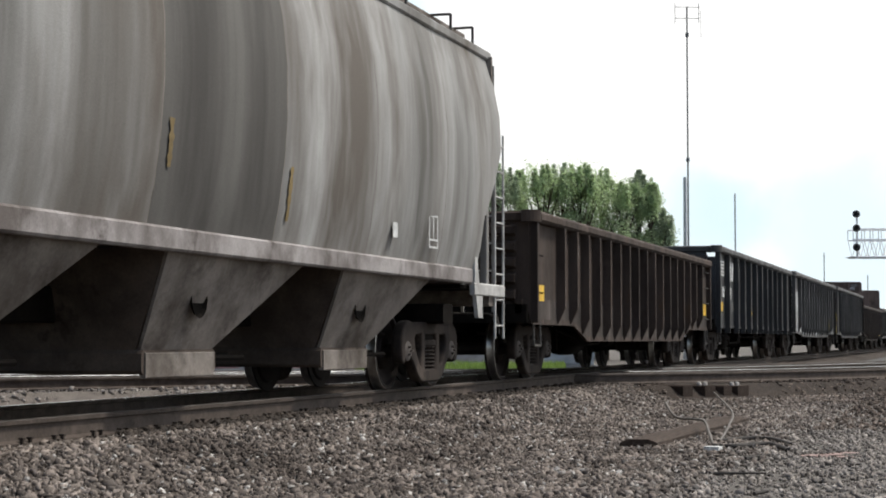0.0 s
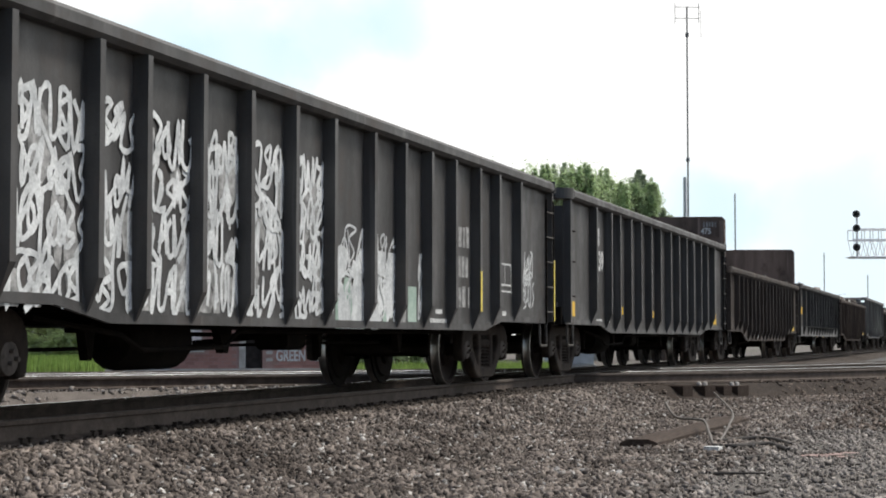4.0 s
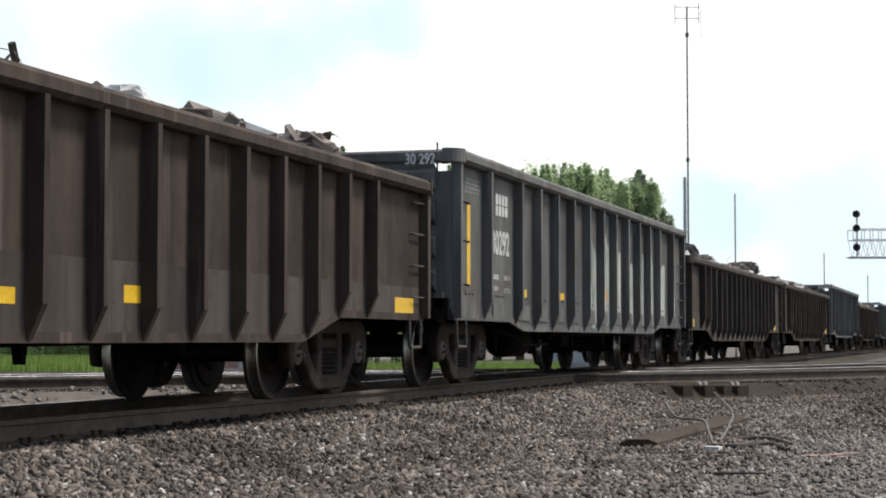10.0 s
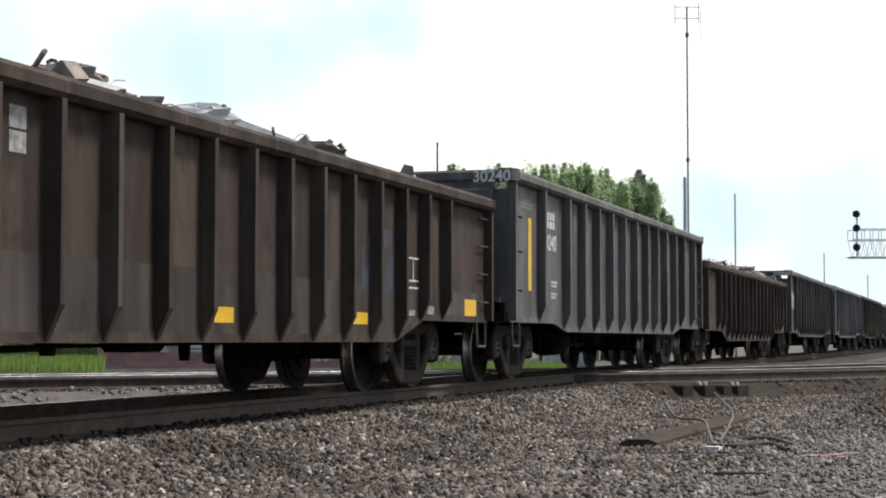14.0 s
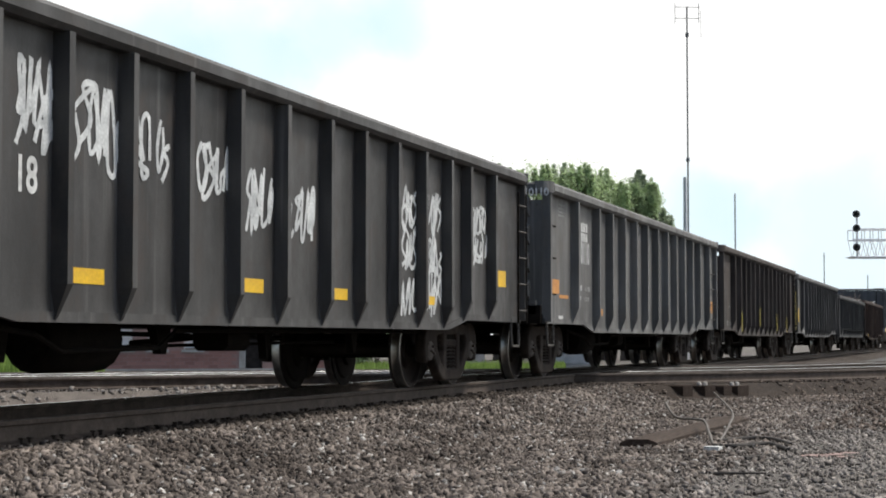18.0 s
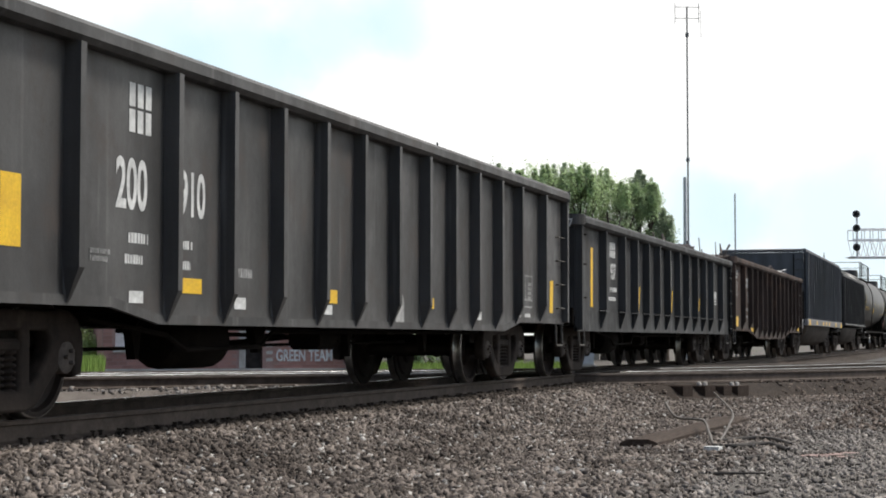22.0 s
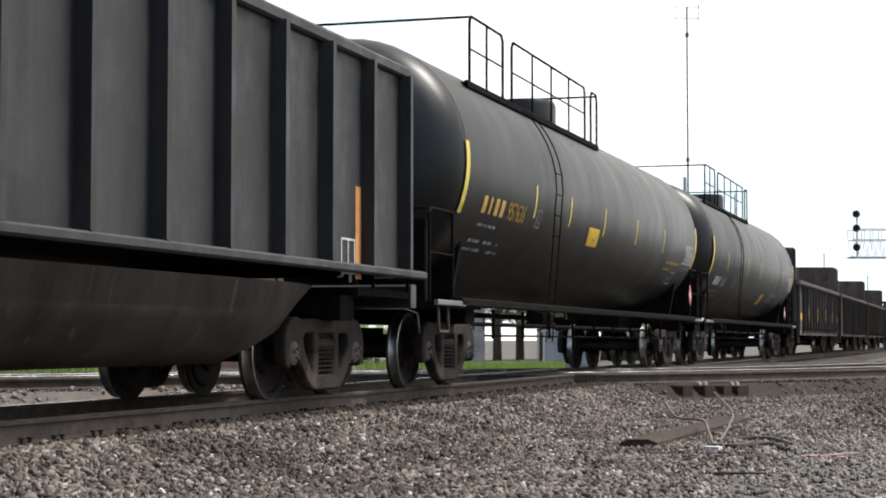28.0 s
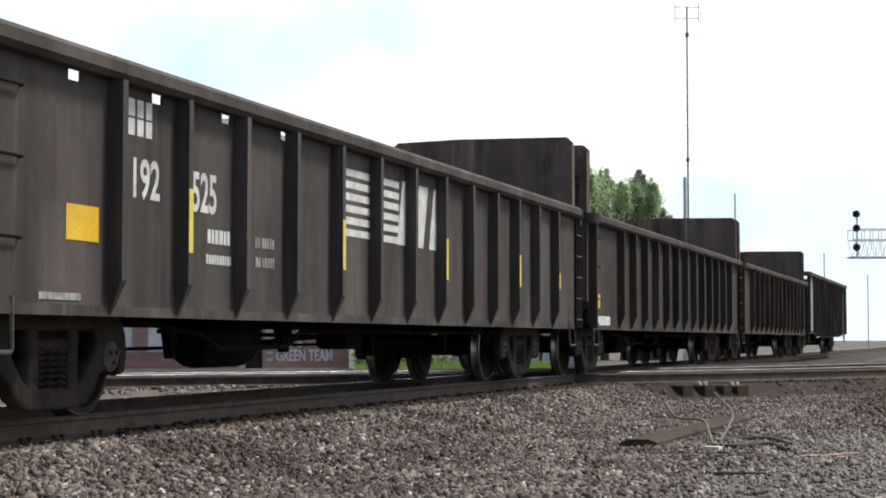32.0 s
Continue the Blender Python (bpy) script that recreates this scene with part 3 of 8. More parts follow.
def ladder(car, x, y, z0, z1, rungs, width=0.42, along="x", mat=None, rung_mat=None, label="steel corner ladder"):
    """A ladder of two rails and round rungs, flat against a side (along x) or an end (along y)."""
    b = Build()
    for k in (-0.5, 0.5):
        if along == "x":
            b.box(x + k * width - 0.016, x + k * width + 0.016, y - 0.012, y + 0.012, z0, z1)
        else:
            b.box(x - 0.012, x + 0.012, y + k * width - 0.018, y + k * width + 0.018, z0, z1)
    lad = part("ladder", b, mat or M_UNDER, car, label)
    for i in range(rungs):
        z = z0 + (z1 - z0) * (i + 0.5) / rungs
        def rung():
            r = Build()
            p, q = ((-width / 2, 0, 0), (width / 2, 0, 0)) if along == "x" else ((0, -width / 2, 0), (0, width / 2, 0))
            return r.rod(p, q, 0.013, 6).mesh("rung", rung_mat or M_RUNG)
        part("rung", shared(("rung", width, along, rung_mat), rung), None, lad, at=(x, y, z))
    return lad


def grab(car, x, y, z, w=0.42, mat=None):
    def make():
        return tube_bent([(-w / 2, 0.05, 0.0), (-w / 2 + 0.01, -0.025, 0.0), (-w / 2 + 0.04, -0.03, 0.0), (w / 2 - 0.04, -0.03, 0.0), (w / 2 - 0.01, -0.025, 0.0), (w / 2, 0.05, 0.0)], 0.011).mesh("grab_iron", mat or M_UNDER)
    part("grab_iron", shared(("grab", w, mat), make), None, car, at=(x, y, z))


def sill_step(car, x, y, z, flip=1):
    def make():
        return tube_bent([(-0.2, 0, 0.25), (-0.19, -0.01, -0.10), (-0.17, -0.01, -0.12), (0.17, -0.01, -0.12), (0.19, -0.01, -0.10), (0.2, 0, 0.25)], 0.018).mesh("sill_step", M_RUNG)
    part("sill_step", shared("sill_step", make), None, car, at=(x, y, z))


def layer(car):
    """Each mark on a car lies a little prouder than the one before it."""
    car["marks"] = car.get("marks", 0) + 1
    return 0.00012 * car["marks"]


def patch(car, x, z, w, h, mat, y=-1.498, label="", lean=0.0, name="reflector_patch"):
    """A thin sheet stuck flat on the camera side."""
    k = lean * h
    b = Build().prism([(-w / 2, -h / 2), (w / 2, -h / 2), (w / 2 + k, h / 2), (-w / 2 + k, h / 2)], "y", -0.0006, 0.0006)
    part(name, b, mat, car, label, at=(x, y - layer(car), z))


def bars(car, x, z, w, h, n, mat, y=-1.498, name="stencil_block"):
    """Writing too small or not to be lettered: rows of short plain bars of its size."""
    y -= layer(car)
    r = random.Random(int(1000 * (abs(x) + z + w)))
    step = h / n
    tall = step * (0.36 if n > 1 else 0.44)
    b = Build()
    for i in range(n):
        zz = z + h / 2 - (i + 0.5) * step
        end = x + w / 2 * (1.0 if i % 2 == 0 else 0.8)
        q = x - w / 2
        while q < end - tall * 0.3:
            k = min(tall * r.uniform(0.7, 1.15), end - q)
            b.box(q, q + k, y - 0.0006, y + 0.0006, zz - tall, zz + tall * r.uniform(0.8, 1.0))
            q += k + tall * (0.32 if r.random() < 0.8 else 0.9)
    part(name, b, mat, car)


def glyph_bars(car, x, z, w, h, n, mat, y=-1.498, name="stencilled_mark"):
    """A company's initials as plain blocks, each cut by the stencil's bridge."""
    y -= layer(car)
    step = w / n
    for i in range(n):
        c, k = x - w / 2 + (i + 0.5) * step, step * 0.36
        b = Build()
        for z0, z1 in ((z - h / 2, z - h * 0.04), (z + h * 0.02, z + h / 2)):
            b.box(c - k, c + k, y - 0.0006, y + 0.0006, z0, z1)
        part(name, b, mat, car)


def number(car, text, x, z, size, mat, y=-1.498, squeeze=0.72):
    me = letters(text, size, mat, squeeze)
    part("number", me, None, car, at=(x, y - layer(car), z))


SWEEPS = (((0.1, 1.0), (0.2, 0.0)), ((0.0, 0.0), (0.3, 1.0), (0.5, 0.1), (0.8, 0.9)), ((0.1, 0.9), (0.7, 0.85), (0.2, 0.45), (0.8, 0.2), (0.1, 0.0)),
          ((0.5, 1.0), (0.1, 0.6), (0.4, 0.1), (0.9, 0.4), (0.6, 0.9)), ((0.1, 1.0), (0.1, 0.0), (0.8, 0.1)), ((0.8, 1.0), (0.1, 0.7), (0.7, 0.4), (0.0, 0.0)),
          ((0.1, 0.0), (0.5, 1.0), (0.7, 0.0), (0.9, 0.5), (0.0, 0.4)))


def tag_scrawl(car, x0, x1, z0, z1, seed, mat, strokes=7, wide=0.03, y=-1.498, name="spray_tag"):
    """Unreadable sprayed handwriting: looping flat strokes drawn in one sweep, crossed by a few slashes."""
    r = random.Random(seed)
    y -= layer(car)
    b = Build()
    w, h, zc = x1 - x0, z1 - z0, (z0 + z1) / 2

    def stroke(pts):
        left, right = [], []
        for i, p in enumerate(pts):
            a, c = pts[max(0, i - 1)], pts[min(len(pts) - 1, i + 1)]
            d = Vector((c[0] - a[0], c[1] - a[1]))
            d = d.normalized() if d.length > 1e-6 else Vector((1, 0))
            k = wide / 2 * r.uniform(0.75, 1.15)
            rise = y - 0.00004 * i
            left.append((p[0] - d.y * k, rise, p[1] + d.x * k))
            right.append((p[0] + d.y * k, rise, p[1] - d.x * k))
        n = len(pts)
        b.add(left + right, [(i, i + 1, n + i + 1, n + i) for i in range(n - 1)])

    def bent(pts):
        line = []
        for i in range(len(pts) - 1):
            p0, p1, p2, p3 = (Vector(pts[max(0, min(len(pts) - 1, q))]) for q in (i - 1, i, i + 1, i + 2))
            for k in range(5):
                t = k / 5
                q = 0.5 * ((2 * p1) + (p2 - p0) * t + (2 * p0 - 5 * p1 + 4 * p2 - p3) * t * t + (3 * p1 - p0 - 3 * p2 + p3) * t ** 3)
                line.append((q.x, q.y))
        return line + [pts[-1]]

    # runs of bent marks, each joined to the next by the drag of the can, so that none stands apart
    count, lines = max(2, round(w / 0.13)), max(1, round(h / 0.42))
    for row in range(lines):
        run = []
        for i in range(count):
            sweep = list(r.choice(SWEEPS))
            if r.random() < 0.4:
                sweep.reverse()
            tall, base, wid = h / lines * r.uniform(0.6, 1.1), z0 + h * (row + r.uniform(-0.05, 0.25)) / lines, w / count * r.uniform(1.1, 1.7)
            run += [(min(x1, max(x0, x0 + w * i / count + wid * (u + 0.15 * v + r.uniform(-0.15, 0.15)))), min(z1, base + tall * (v + r.uniform(-0.12, 0.12)))) for u, v in sweep]
            if r.random() < 0.22 or i == count - 1:
                y -= 0.00003
                stroke(bent(run))
                run = []
    for _ in range(max(1, strokes // 5)):
        y -= 0.00003
        xa, za, xb = r.uniform(x0, x1), r.uniform(z0, zc), r.uniform(x0, x1)
        stroke([(xa + (xb - xa) * k / 4 * 0.5, za + (z1 - za) * k / 4 * r.uniform(0.9, 1.0)) for k in range(5)])
    part(name, b, mat, car)


def stripes(car, x, z, w, h, n, mat, y=-1.498):
    """Level bars of one length, part of an emblem of plain shapes."""
    y -= layer(car)
    for i in range(n):
        zz = z + h / 2 - (i + 0.5) * h / n
        part("emblem_bar", Build().box(x - w / 2, x + w / 2, y - 0.0006, y + 0.0006, zz - h / n * 0.3, zz + h / n * 0.3), mat, car)


def blotch(car, x0, x1, z0, z1, seed, mat, n=14, y=-1.4975, name="spray_patch"):
    """A ragged sprayed area of overlapping irregular fields."""
    r = random.Random(seed)
    for i in range(n):
        cx, cz = r.uniform(x0, x1), r.uniform(z0, z1)
        rx, rz = r.uniform(0.08, 0.24), r.uniform(0.14, 0.42)
        k = r.randint(7, 10)
        ring = []
        for j in range(k):
            a = 2 * math.pi * j / k
            s = r.uniform(0.6, 1.1)
            ring.append((min(max(cx + rx * s * math.cos(a), x0), x1), y - 0.00003 * i, min(max(cz + rz * s * math.sin(a), z0), z1)))
        part(name, Build().add(ring, [tuple(range(k))]), mat, car)


def ragged(car, x0, x1, z0, z1, seed, mat, y=-1.4972, name="spray_field"):
    """A sprayed field with a straight foot and an uneven top."""
    r = random.Random(seed)
    n = 12
    vs = []
    drop = r.uniform(0, 0.1)
    for k in range(n + 1):
        drop = min(0.4, max(0.0, drop + r.uniform(-0.13, 0.13)))
        x = x0 + (x1 - x0) * k / n
        vs += [(x, y, z0 + (0.02 if k % 3 else 0.0)), (x + (r.uniform(-0.02, 0.02) if 0 < k < n else 0.0), y, z1 - drop)]
    part(name, Build().add(vs, [(2 * k, 2 * k + 2, 2 * k + 3, 2 * k + 1) for k in range(n)]), mat, car)


def frame_box(car, x, z, w, h, mat, y=-1.498):
    """A stencilled box of lines with a stem, as consolidated data panels have."""
    y -= layer(car)
    b = Build()
    k = 0.022
    for x0, x1, z0, z1 in ((-w / 2, w / 2, h / 2 - k, h / 2), (-w / 2, w / 2, -h / 2, -h / 2 + k), (-w / 2, -w / 2 + k, -h / 2 + k, h / 2 - k), (w / 2 - k, w / 2, -h / 2 + k, h / 2 - k),
                           (-w / 2 + k, w / 2 - k, -h * 0.28, -h * 0.28 + k), (-k / 2, k / 2, -h * 0.28 + k, h / 2 - k)):
        b.box(x + x0, x + x1, y - 0.0006, y + 0.0006, z + z0, z + z1)
    part("data_panel", b, mat, car, "white outlined data panel")


def emblem(car, x, z, w, h, mat, y=-1.498):
    """An emblem as plain slanted shapes."""
    y -= layer(car)
    b = Build()
    k = w * 0.12
    for x0, x1 in ((-0.5, -0.27), (-0.12, 0.10), (0.24, 0.5)):
        b.prism([(x + x0 * w - k * 0.5, z - h / 2), (x + x1 * w - k * 0.5, z - h / 2), (x + x1 * w + k * 0.5, z + h / 2), (x + x0 * w + k * 0.5, z + h / 2)], "y", y - 0.0006, y + 0.0006)
    b.prism([(x - 0.34 * w, z + h * 0.42), (x - 0.22 * w, z + h / 2), (x + 0.06 * w, z - h * 0.42), (x - 0.06 * w, z - h / 2)], "y", y - 0.0009, y + 0.0006)
    part("emblem", b, mat, car, "worn white emblem of plain shapes")


def end_number(car, text, y, z, size, squeeze, off=-0.146):
    """White digits on the cross beam of the end that faces the camera."""
    me = letters(text, size, M_WHITE, squeeze)
    part("number", me, None, car, at=Matrix.Translation((-car["half"] + off, y, z)) @ Matrix.Rotation(radians(-90), 4, "Z"))


# ---- gondola cars ----
def tube_bent(pts, r, n=6):
    """One bent round pipe through the points, its rings shared at the bends."""
    P = [Vector(p) for p in pts]
    vs = []
    for i, p in enumerate(P):
        d = (P[min(i + 1, len(P) - 1)] - P[max(i - 1, 0)]).normalized()
        side = d.cross(Vector((0, 1, 0.001))).normalized()
        up = side.cross(d)
        vs += [p + side * (r * math.cos(2 * math.pi * k / n)) + up * (r * math.sin(2 * math.pi * k / n)) for k in range(n)]
    fs = [(i * n + k, i * n + (k + 1) % n, (i + 1) * n + (k + 1) % n, (i + 1) * n + k) for i in range(len(P) - 1) for k in range(n)]
    return Build().add(vs, fs + [tuple(range(n))[::-1], tuple(range(len(vs) - n, len(vs)))])


def bracket_mesh(sill, band, paint):
    """The foot of a post on a deep sill: a flat shelf over a tapering gusset."""
    b = Build().box(-0.13, 0.12, -0.135, -0.012, band - 0.012, band + 0.004)
    top, low = band - 0.013, sill + 0.06
    b.add([(-0.05, -0.013, top), (-0.045, -0.12, top), (0.045, -0.12, top), (0.05, -0.013, top), (-0.03, -0.013, low), (-0.03, -0.035, low), (0.03, -0.035, low), (0.03, -0.013, low)],
          [(0, 1, 2, 3), (4, 7, 6, 5), (0, 4, 5, 1), (1, 5, 6, 2), (2, 6, 7, 3), (3, 7, 4, 0)])
    return b.mesh("post_bracket", paint)


POST_D = 0.126


def post_mesh(style, z0, z1, drop):
    """An upright side post: a hat section whose foot runs out flat."""
    b = Build()
    if style == "hat":
        w0, w1, d = 0.046, 0.040, POST_D
    elif style == "stub":
        w0, w1, d = 0.048, 0.038, POST_D
    elif style == "wide":
        w0, w1, d = 0.052, 0.036, 0.132
    elif style == "deep":
        w0, w1, d = 0.045, 0.042, 0.14
    else:
        w0, w1, d = 0.048, 0.045, 0.10
    za = z0 + (0.26 if style not in ("thin", "stub", "deep") else 0.03)
    rows = [(z1, w0, w1, d), (za, w0, w1, d), (z0 + 0.02, w0 * (0.42 if style == "wide" else 0.7), w1 * (0.8 if style == "wide" else 0.4), 0.02 if style not in ("thin", "stub", "deep") else d)]
    vs = []
    for z, a, c, e in rows:
        vs += [(-a, 0, z), (-c, -e, z), (c, -e, z), (a, 0, z)]
    fs = []
    for r in range(2):
        for i in range(3):
            fs.append((r * 4 + i, r * 4 + i + 1, r * 4 + 5 + i, r * 4 + 4 + i))
    fs += [(0, 3, 2, 1), (8, 9, 10, 11)]
    b.add(vs, fs)
    return b


def gondola(x0, x1, top, paint, posts, label, style="hat", sill=0.80, belly=None, ramp=(2.0, 3.1), spread=(1.5, (), (), 1.5), notch=False, plates=False, plate_mat=None, ladder_side=True,
            group="gondola cars in the train", dip=0.0, chord=0.16, post_depth=None, ribs=4, reservoir=True, holes=(), lower=None, at=None, band=None, band_mat=None, rise=1.10):
    """An open gondola car from x0 to x1 with its rail-side face towards the camera at y = -1.50."""
    L = x1 - x0
    h = L / 2
    car = thing("gondola_car", label, "freight car", at=((x0 + x1) / 2, 0, 0), group=group)
    yo = 1.495
    low = belly if belly is not None else sill
    zt = top - chord
    r0, r1 = ramp
    prof = [(-h, sill), (-h + r0, sill), (-h + r1, low), (h - r1, low), (h - r0, sill), (h, sill), (h, zt), (-h, zt)] if low < sill else [(-h, sill), (h, sill), (h, zt), (-h, zt)]
    for hx in sorted(holes, reverse=True):
        prof[-1:-1] = [(hx + 0.09, zt), (hx + 0.09, zt - 0.075), (hx - 0.09, zt - 0.075), (hx - 0.09, zt)]
    edge = prof[:6] if low < sill else prof[:2]
    for s, nm in ((-1, "side_sheet"), (1, "side_sheet")):
        b = Build().prism(prof, "y", s * yo, s * (yo - 0.02))
        part(nm, b, paint, car)
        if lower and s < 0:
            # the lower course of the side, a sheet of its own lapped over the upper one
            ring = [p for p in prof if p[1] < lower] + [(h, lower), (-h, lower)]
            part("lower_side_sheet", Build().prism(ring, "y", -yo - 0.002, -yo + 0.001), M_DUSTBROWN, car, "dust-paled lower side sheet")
        # bottom flange
        f = Build()
        for (ax, az), (bx, bz) in zip(edge, edge[1:]):
            f.prism([(ax, az), (bx, bz), (bx, bz + 0.075), (ax, az + 0.075)], "y", s * (yo + 0.012), s * (yo - 0.03))
        part("side_sill", f, paint, car)
        a, z_ = spread[0], spread[-1]
        xs = [a + (L - a - z_) * i / (posts - 1) for i in range(posts)]
        xs = [-h + 0.06] + [-h + q for q in spread[1]] + [-h + q for q in xs] + [h - q for q in reversed(spread[2])] + [h - 0.06]
        if at:
            xs = [-h + 0.06] + list(at) + [h - 0.06]
        for i, x in enumerate(xs):
            ax = abs(x)
            if low < sill and ax < h - r0:
                k = min(1, (h - r0 - ax) / (r1 - r0))
                zb = sill + (low - sill) * k
            else:
                zb = sill
            if notch:
                zb -= 0.15
            st = "thin" if i in (0, len(xs) - 1) else style
            if band and st != "thin":
                st, zb = "stub", band
            key = ("post", st, round(zb, 2), round(zt, 2), paint.name)
            me = shared(key, lambda: post_mesh(st, zb, zt, 0).mesh("side_post", paint))
            spot = Matrix.Translation((x, s * yo, 0)) @ Matrix.Rotation(math.pi if s > 0 else 0, 4, "Z")
            post = part("side_post", me, None, car, at=spot)
            if st == "stub" and band:
                part("post_bracket", shared(("bracket", sill, band, paint.name), lambda: bracket_mesh(sill, band, paint)), None, post)
        if band:
            part("sill_band", Build().prism([(-h, sill), (h, sill), (h, band), (-h, band)], "y", s * (yo + 0.014), s * yo), band_mat or paint, car)
        c = Build().cbox(-h + 0.12, h - 0.12, *((-yo - 0.135, -yo + 0.05) if s < 0 else (yo - 0.05, yo + 0.135)), zt, top, 0.04)
        part("top_chord", c, paint, car)
        for e in (-1, 1):
            arc = [(e * (h - 0.20), s * (yo - 0.20))] + [(e * (h - 0.09 + 0.225 * math.cos(a * math.pi / 12)), s * (yo - 0.09 + 0.227 * math.sin(a * math.pi / 12))) for a in range(7)]
            part("corner_plate", Build().prism(arc, "z", zt + 0.004, top + 0.006), paint, car)
    for s in (-1, 1):
        xe = s * h
        if top > 2.7:
            ring = [(-yo + 0.021, 0.95), (yo - 0.021, 0.95), (yo - 0.021, zt - 0.10), (yo - 0.19, zt - 0.10), (yo - 0.24, zt), (-yo + 0.24, zt), (-yo + 0.19, zt - 0.10), (-yo + 0.021, zt - 0.10)]
            e = Build().prism(ring, "x", xe - 0.02, xe + 0.02)
        else:
            e = Build().box(xe - 0.02, xe + 0.02, -yo + 0.021, yo - 0.021, 0.95, zt)
        panel = part("end_panel", e, paint, car)
        for k in range(ribs):
            zc = 1.10 + (zt - 1.10) * (k + 0.5) / ribs
            hh = (zt - 1.1) / ribs * 0.26
            r = Build().prism([(xe + s * 0.02, zc - hh * 1.4), (xe + s * 0.13, zc - hh * 0.8), (xe + s * 0.13, zc + hh * 0.8), (xe + s * 0.02, zc + hh * 1.4)], "y", -yo + 0.20, yo - 0.20)
            part("end_rib", r, paint, panel)
        part("end_chord", Build().cbox(xe - 0.06, xe + 0.135, -yo + 0.10, yo - 0.10, zt + 0.002, top - 0.002, 0.03), paint, car)
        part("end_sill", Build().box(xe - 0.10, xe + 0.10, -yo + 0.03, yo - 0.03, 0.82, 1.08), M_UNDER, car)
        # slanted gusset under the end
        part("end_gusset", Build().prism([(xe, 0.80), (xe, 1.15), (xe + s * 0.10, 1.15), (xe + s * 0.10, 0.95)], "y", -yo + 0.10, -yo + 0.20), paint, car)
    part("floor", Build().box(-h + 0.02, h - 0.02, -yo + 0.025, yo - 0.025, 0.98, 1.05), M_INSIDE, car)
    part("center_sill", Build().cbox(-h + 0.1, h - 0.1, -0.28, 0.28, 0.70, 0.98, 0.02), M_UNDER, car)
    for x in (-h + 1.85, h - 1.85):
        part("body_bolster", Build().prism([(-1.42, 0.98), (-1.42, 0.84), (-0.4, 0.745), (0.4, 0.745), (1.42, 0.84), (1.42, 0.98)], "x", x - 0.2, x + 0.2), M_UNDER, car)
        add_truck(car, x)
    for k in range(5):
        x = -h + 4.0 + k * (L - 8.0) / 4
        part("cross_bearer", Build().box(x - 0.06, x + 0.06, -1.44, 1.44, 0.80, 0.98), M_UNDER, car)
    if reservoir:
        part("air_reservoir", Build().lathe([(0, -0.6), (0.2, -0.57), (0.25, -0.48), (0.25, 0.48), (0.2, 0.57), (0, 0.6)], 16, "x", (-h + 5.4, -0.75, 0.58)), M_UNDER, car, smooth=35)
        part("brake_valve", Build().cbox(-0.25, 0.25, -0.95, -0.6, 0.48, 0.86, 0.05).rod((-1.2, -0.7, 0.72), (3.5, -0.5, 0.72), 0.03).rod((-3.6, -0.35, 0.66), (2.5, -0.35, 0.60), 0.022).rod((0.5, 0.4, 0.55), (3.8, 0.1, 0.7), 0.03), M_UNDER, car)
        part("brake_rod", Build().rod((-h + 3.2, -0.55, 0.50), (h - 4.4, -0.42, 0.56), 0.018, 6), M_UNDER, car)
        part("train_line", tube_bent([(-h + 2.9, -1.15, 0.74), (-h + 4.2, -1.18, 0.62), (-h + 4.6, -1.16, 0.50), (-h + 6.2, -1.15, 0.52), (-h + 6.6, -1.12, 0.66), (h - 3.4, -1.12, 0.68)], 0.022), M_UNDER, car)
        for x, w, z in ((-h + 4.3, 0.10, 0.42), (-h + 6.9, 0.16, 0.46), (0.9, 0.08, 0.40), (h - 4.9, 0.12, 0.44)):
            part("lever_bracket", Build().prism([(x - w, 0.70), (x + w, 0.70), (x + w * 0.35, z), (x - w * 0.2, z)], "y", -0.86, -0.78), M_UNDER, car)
    add_ends(car, h + 0.02)
    if not ladder_side:
        for z in (1.05, 1.4, 1.75, 2.1):
            grab(car, h - 0.26, -yo - 0.02, z, mat=M_RUNG)
        ladder(car, h + 0.16, -yo + 0.32, sill + 0.1, zt - 0.05, 4, 0.42, "y")
    if ladder_side:
        ladder(car, h - 0.27, -yo - 0.105, sill - 0.02, zt - 0.12, 5, 0.42)
        ladder(car, -h + 0.27, yo + 0.105, sill - 0.02, zt - 0.12, 5, 0.42)
        ladder(car, h + 0.16, -yo + 0.32, sill + 0.1, zt - 0.05, 5, 0.42, "y")
    for z in (1.25, 1.78, 2.25):
        if z < zt - 0.1:
            grab(car, -h + 0.40, -yo - 0.01, z)
            grab(car, h - 0.40, yo + 0.03, z)
    sill_step(car, -h + 0.34, -yo, 0.62)
    sill_step(car, h - 0.30, -yo, 0.62)
    if plates:
        for s in (-1, 1):
            xe = s * (h - 0.05)
            ring = [(-yo + 0.03, 1.2), (yo - 0.03, 1.2), (yo - 0.03, top + rise - 0.07), (yo - 0.12, top + rise), (0.4, top + rise + 0.03), (-0.5, top + rise + 0.02), (-yo + 0.12, top + rise + 0.01), (-yo + 0.03, top + rise - 0.07)]
            bk = part("bulkhead", Build().prism(ring, "x", xe - 0.05, xe + 0.05), plate_mat or paint, car, "tall corroded end bulkhead")
            for y in (-1.40, 1.40):
                part("stiffener", Build().cbox(xe + s * 0.05, xe + s * 0.15, y - 0.06, y + 0.06, 1.2, top + rise - 0.1, 0.02), plate_mat or paint, bk)
            part("stiffener", Build().cbox(xe + s * 0.05, xe + s * 0.14, -1.33, 1.33, top + rise - 0.62, top + rise - 0.5, 0.02), plate_mat or paint, bk)
            for k in range(8):
                zc = top + rise - 1.02 - 0.19 * k
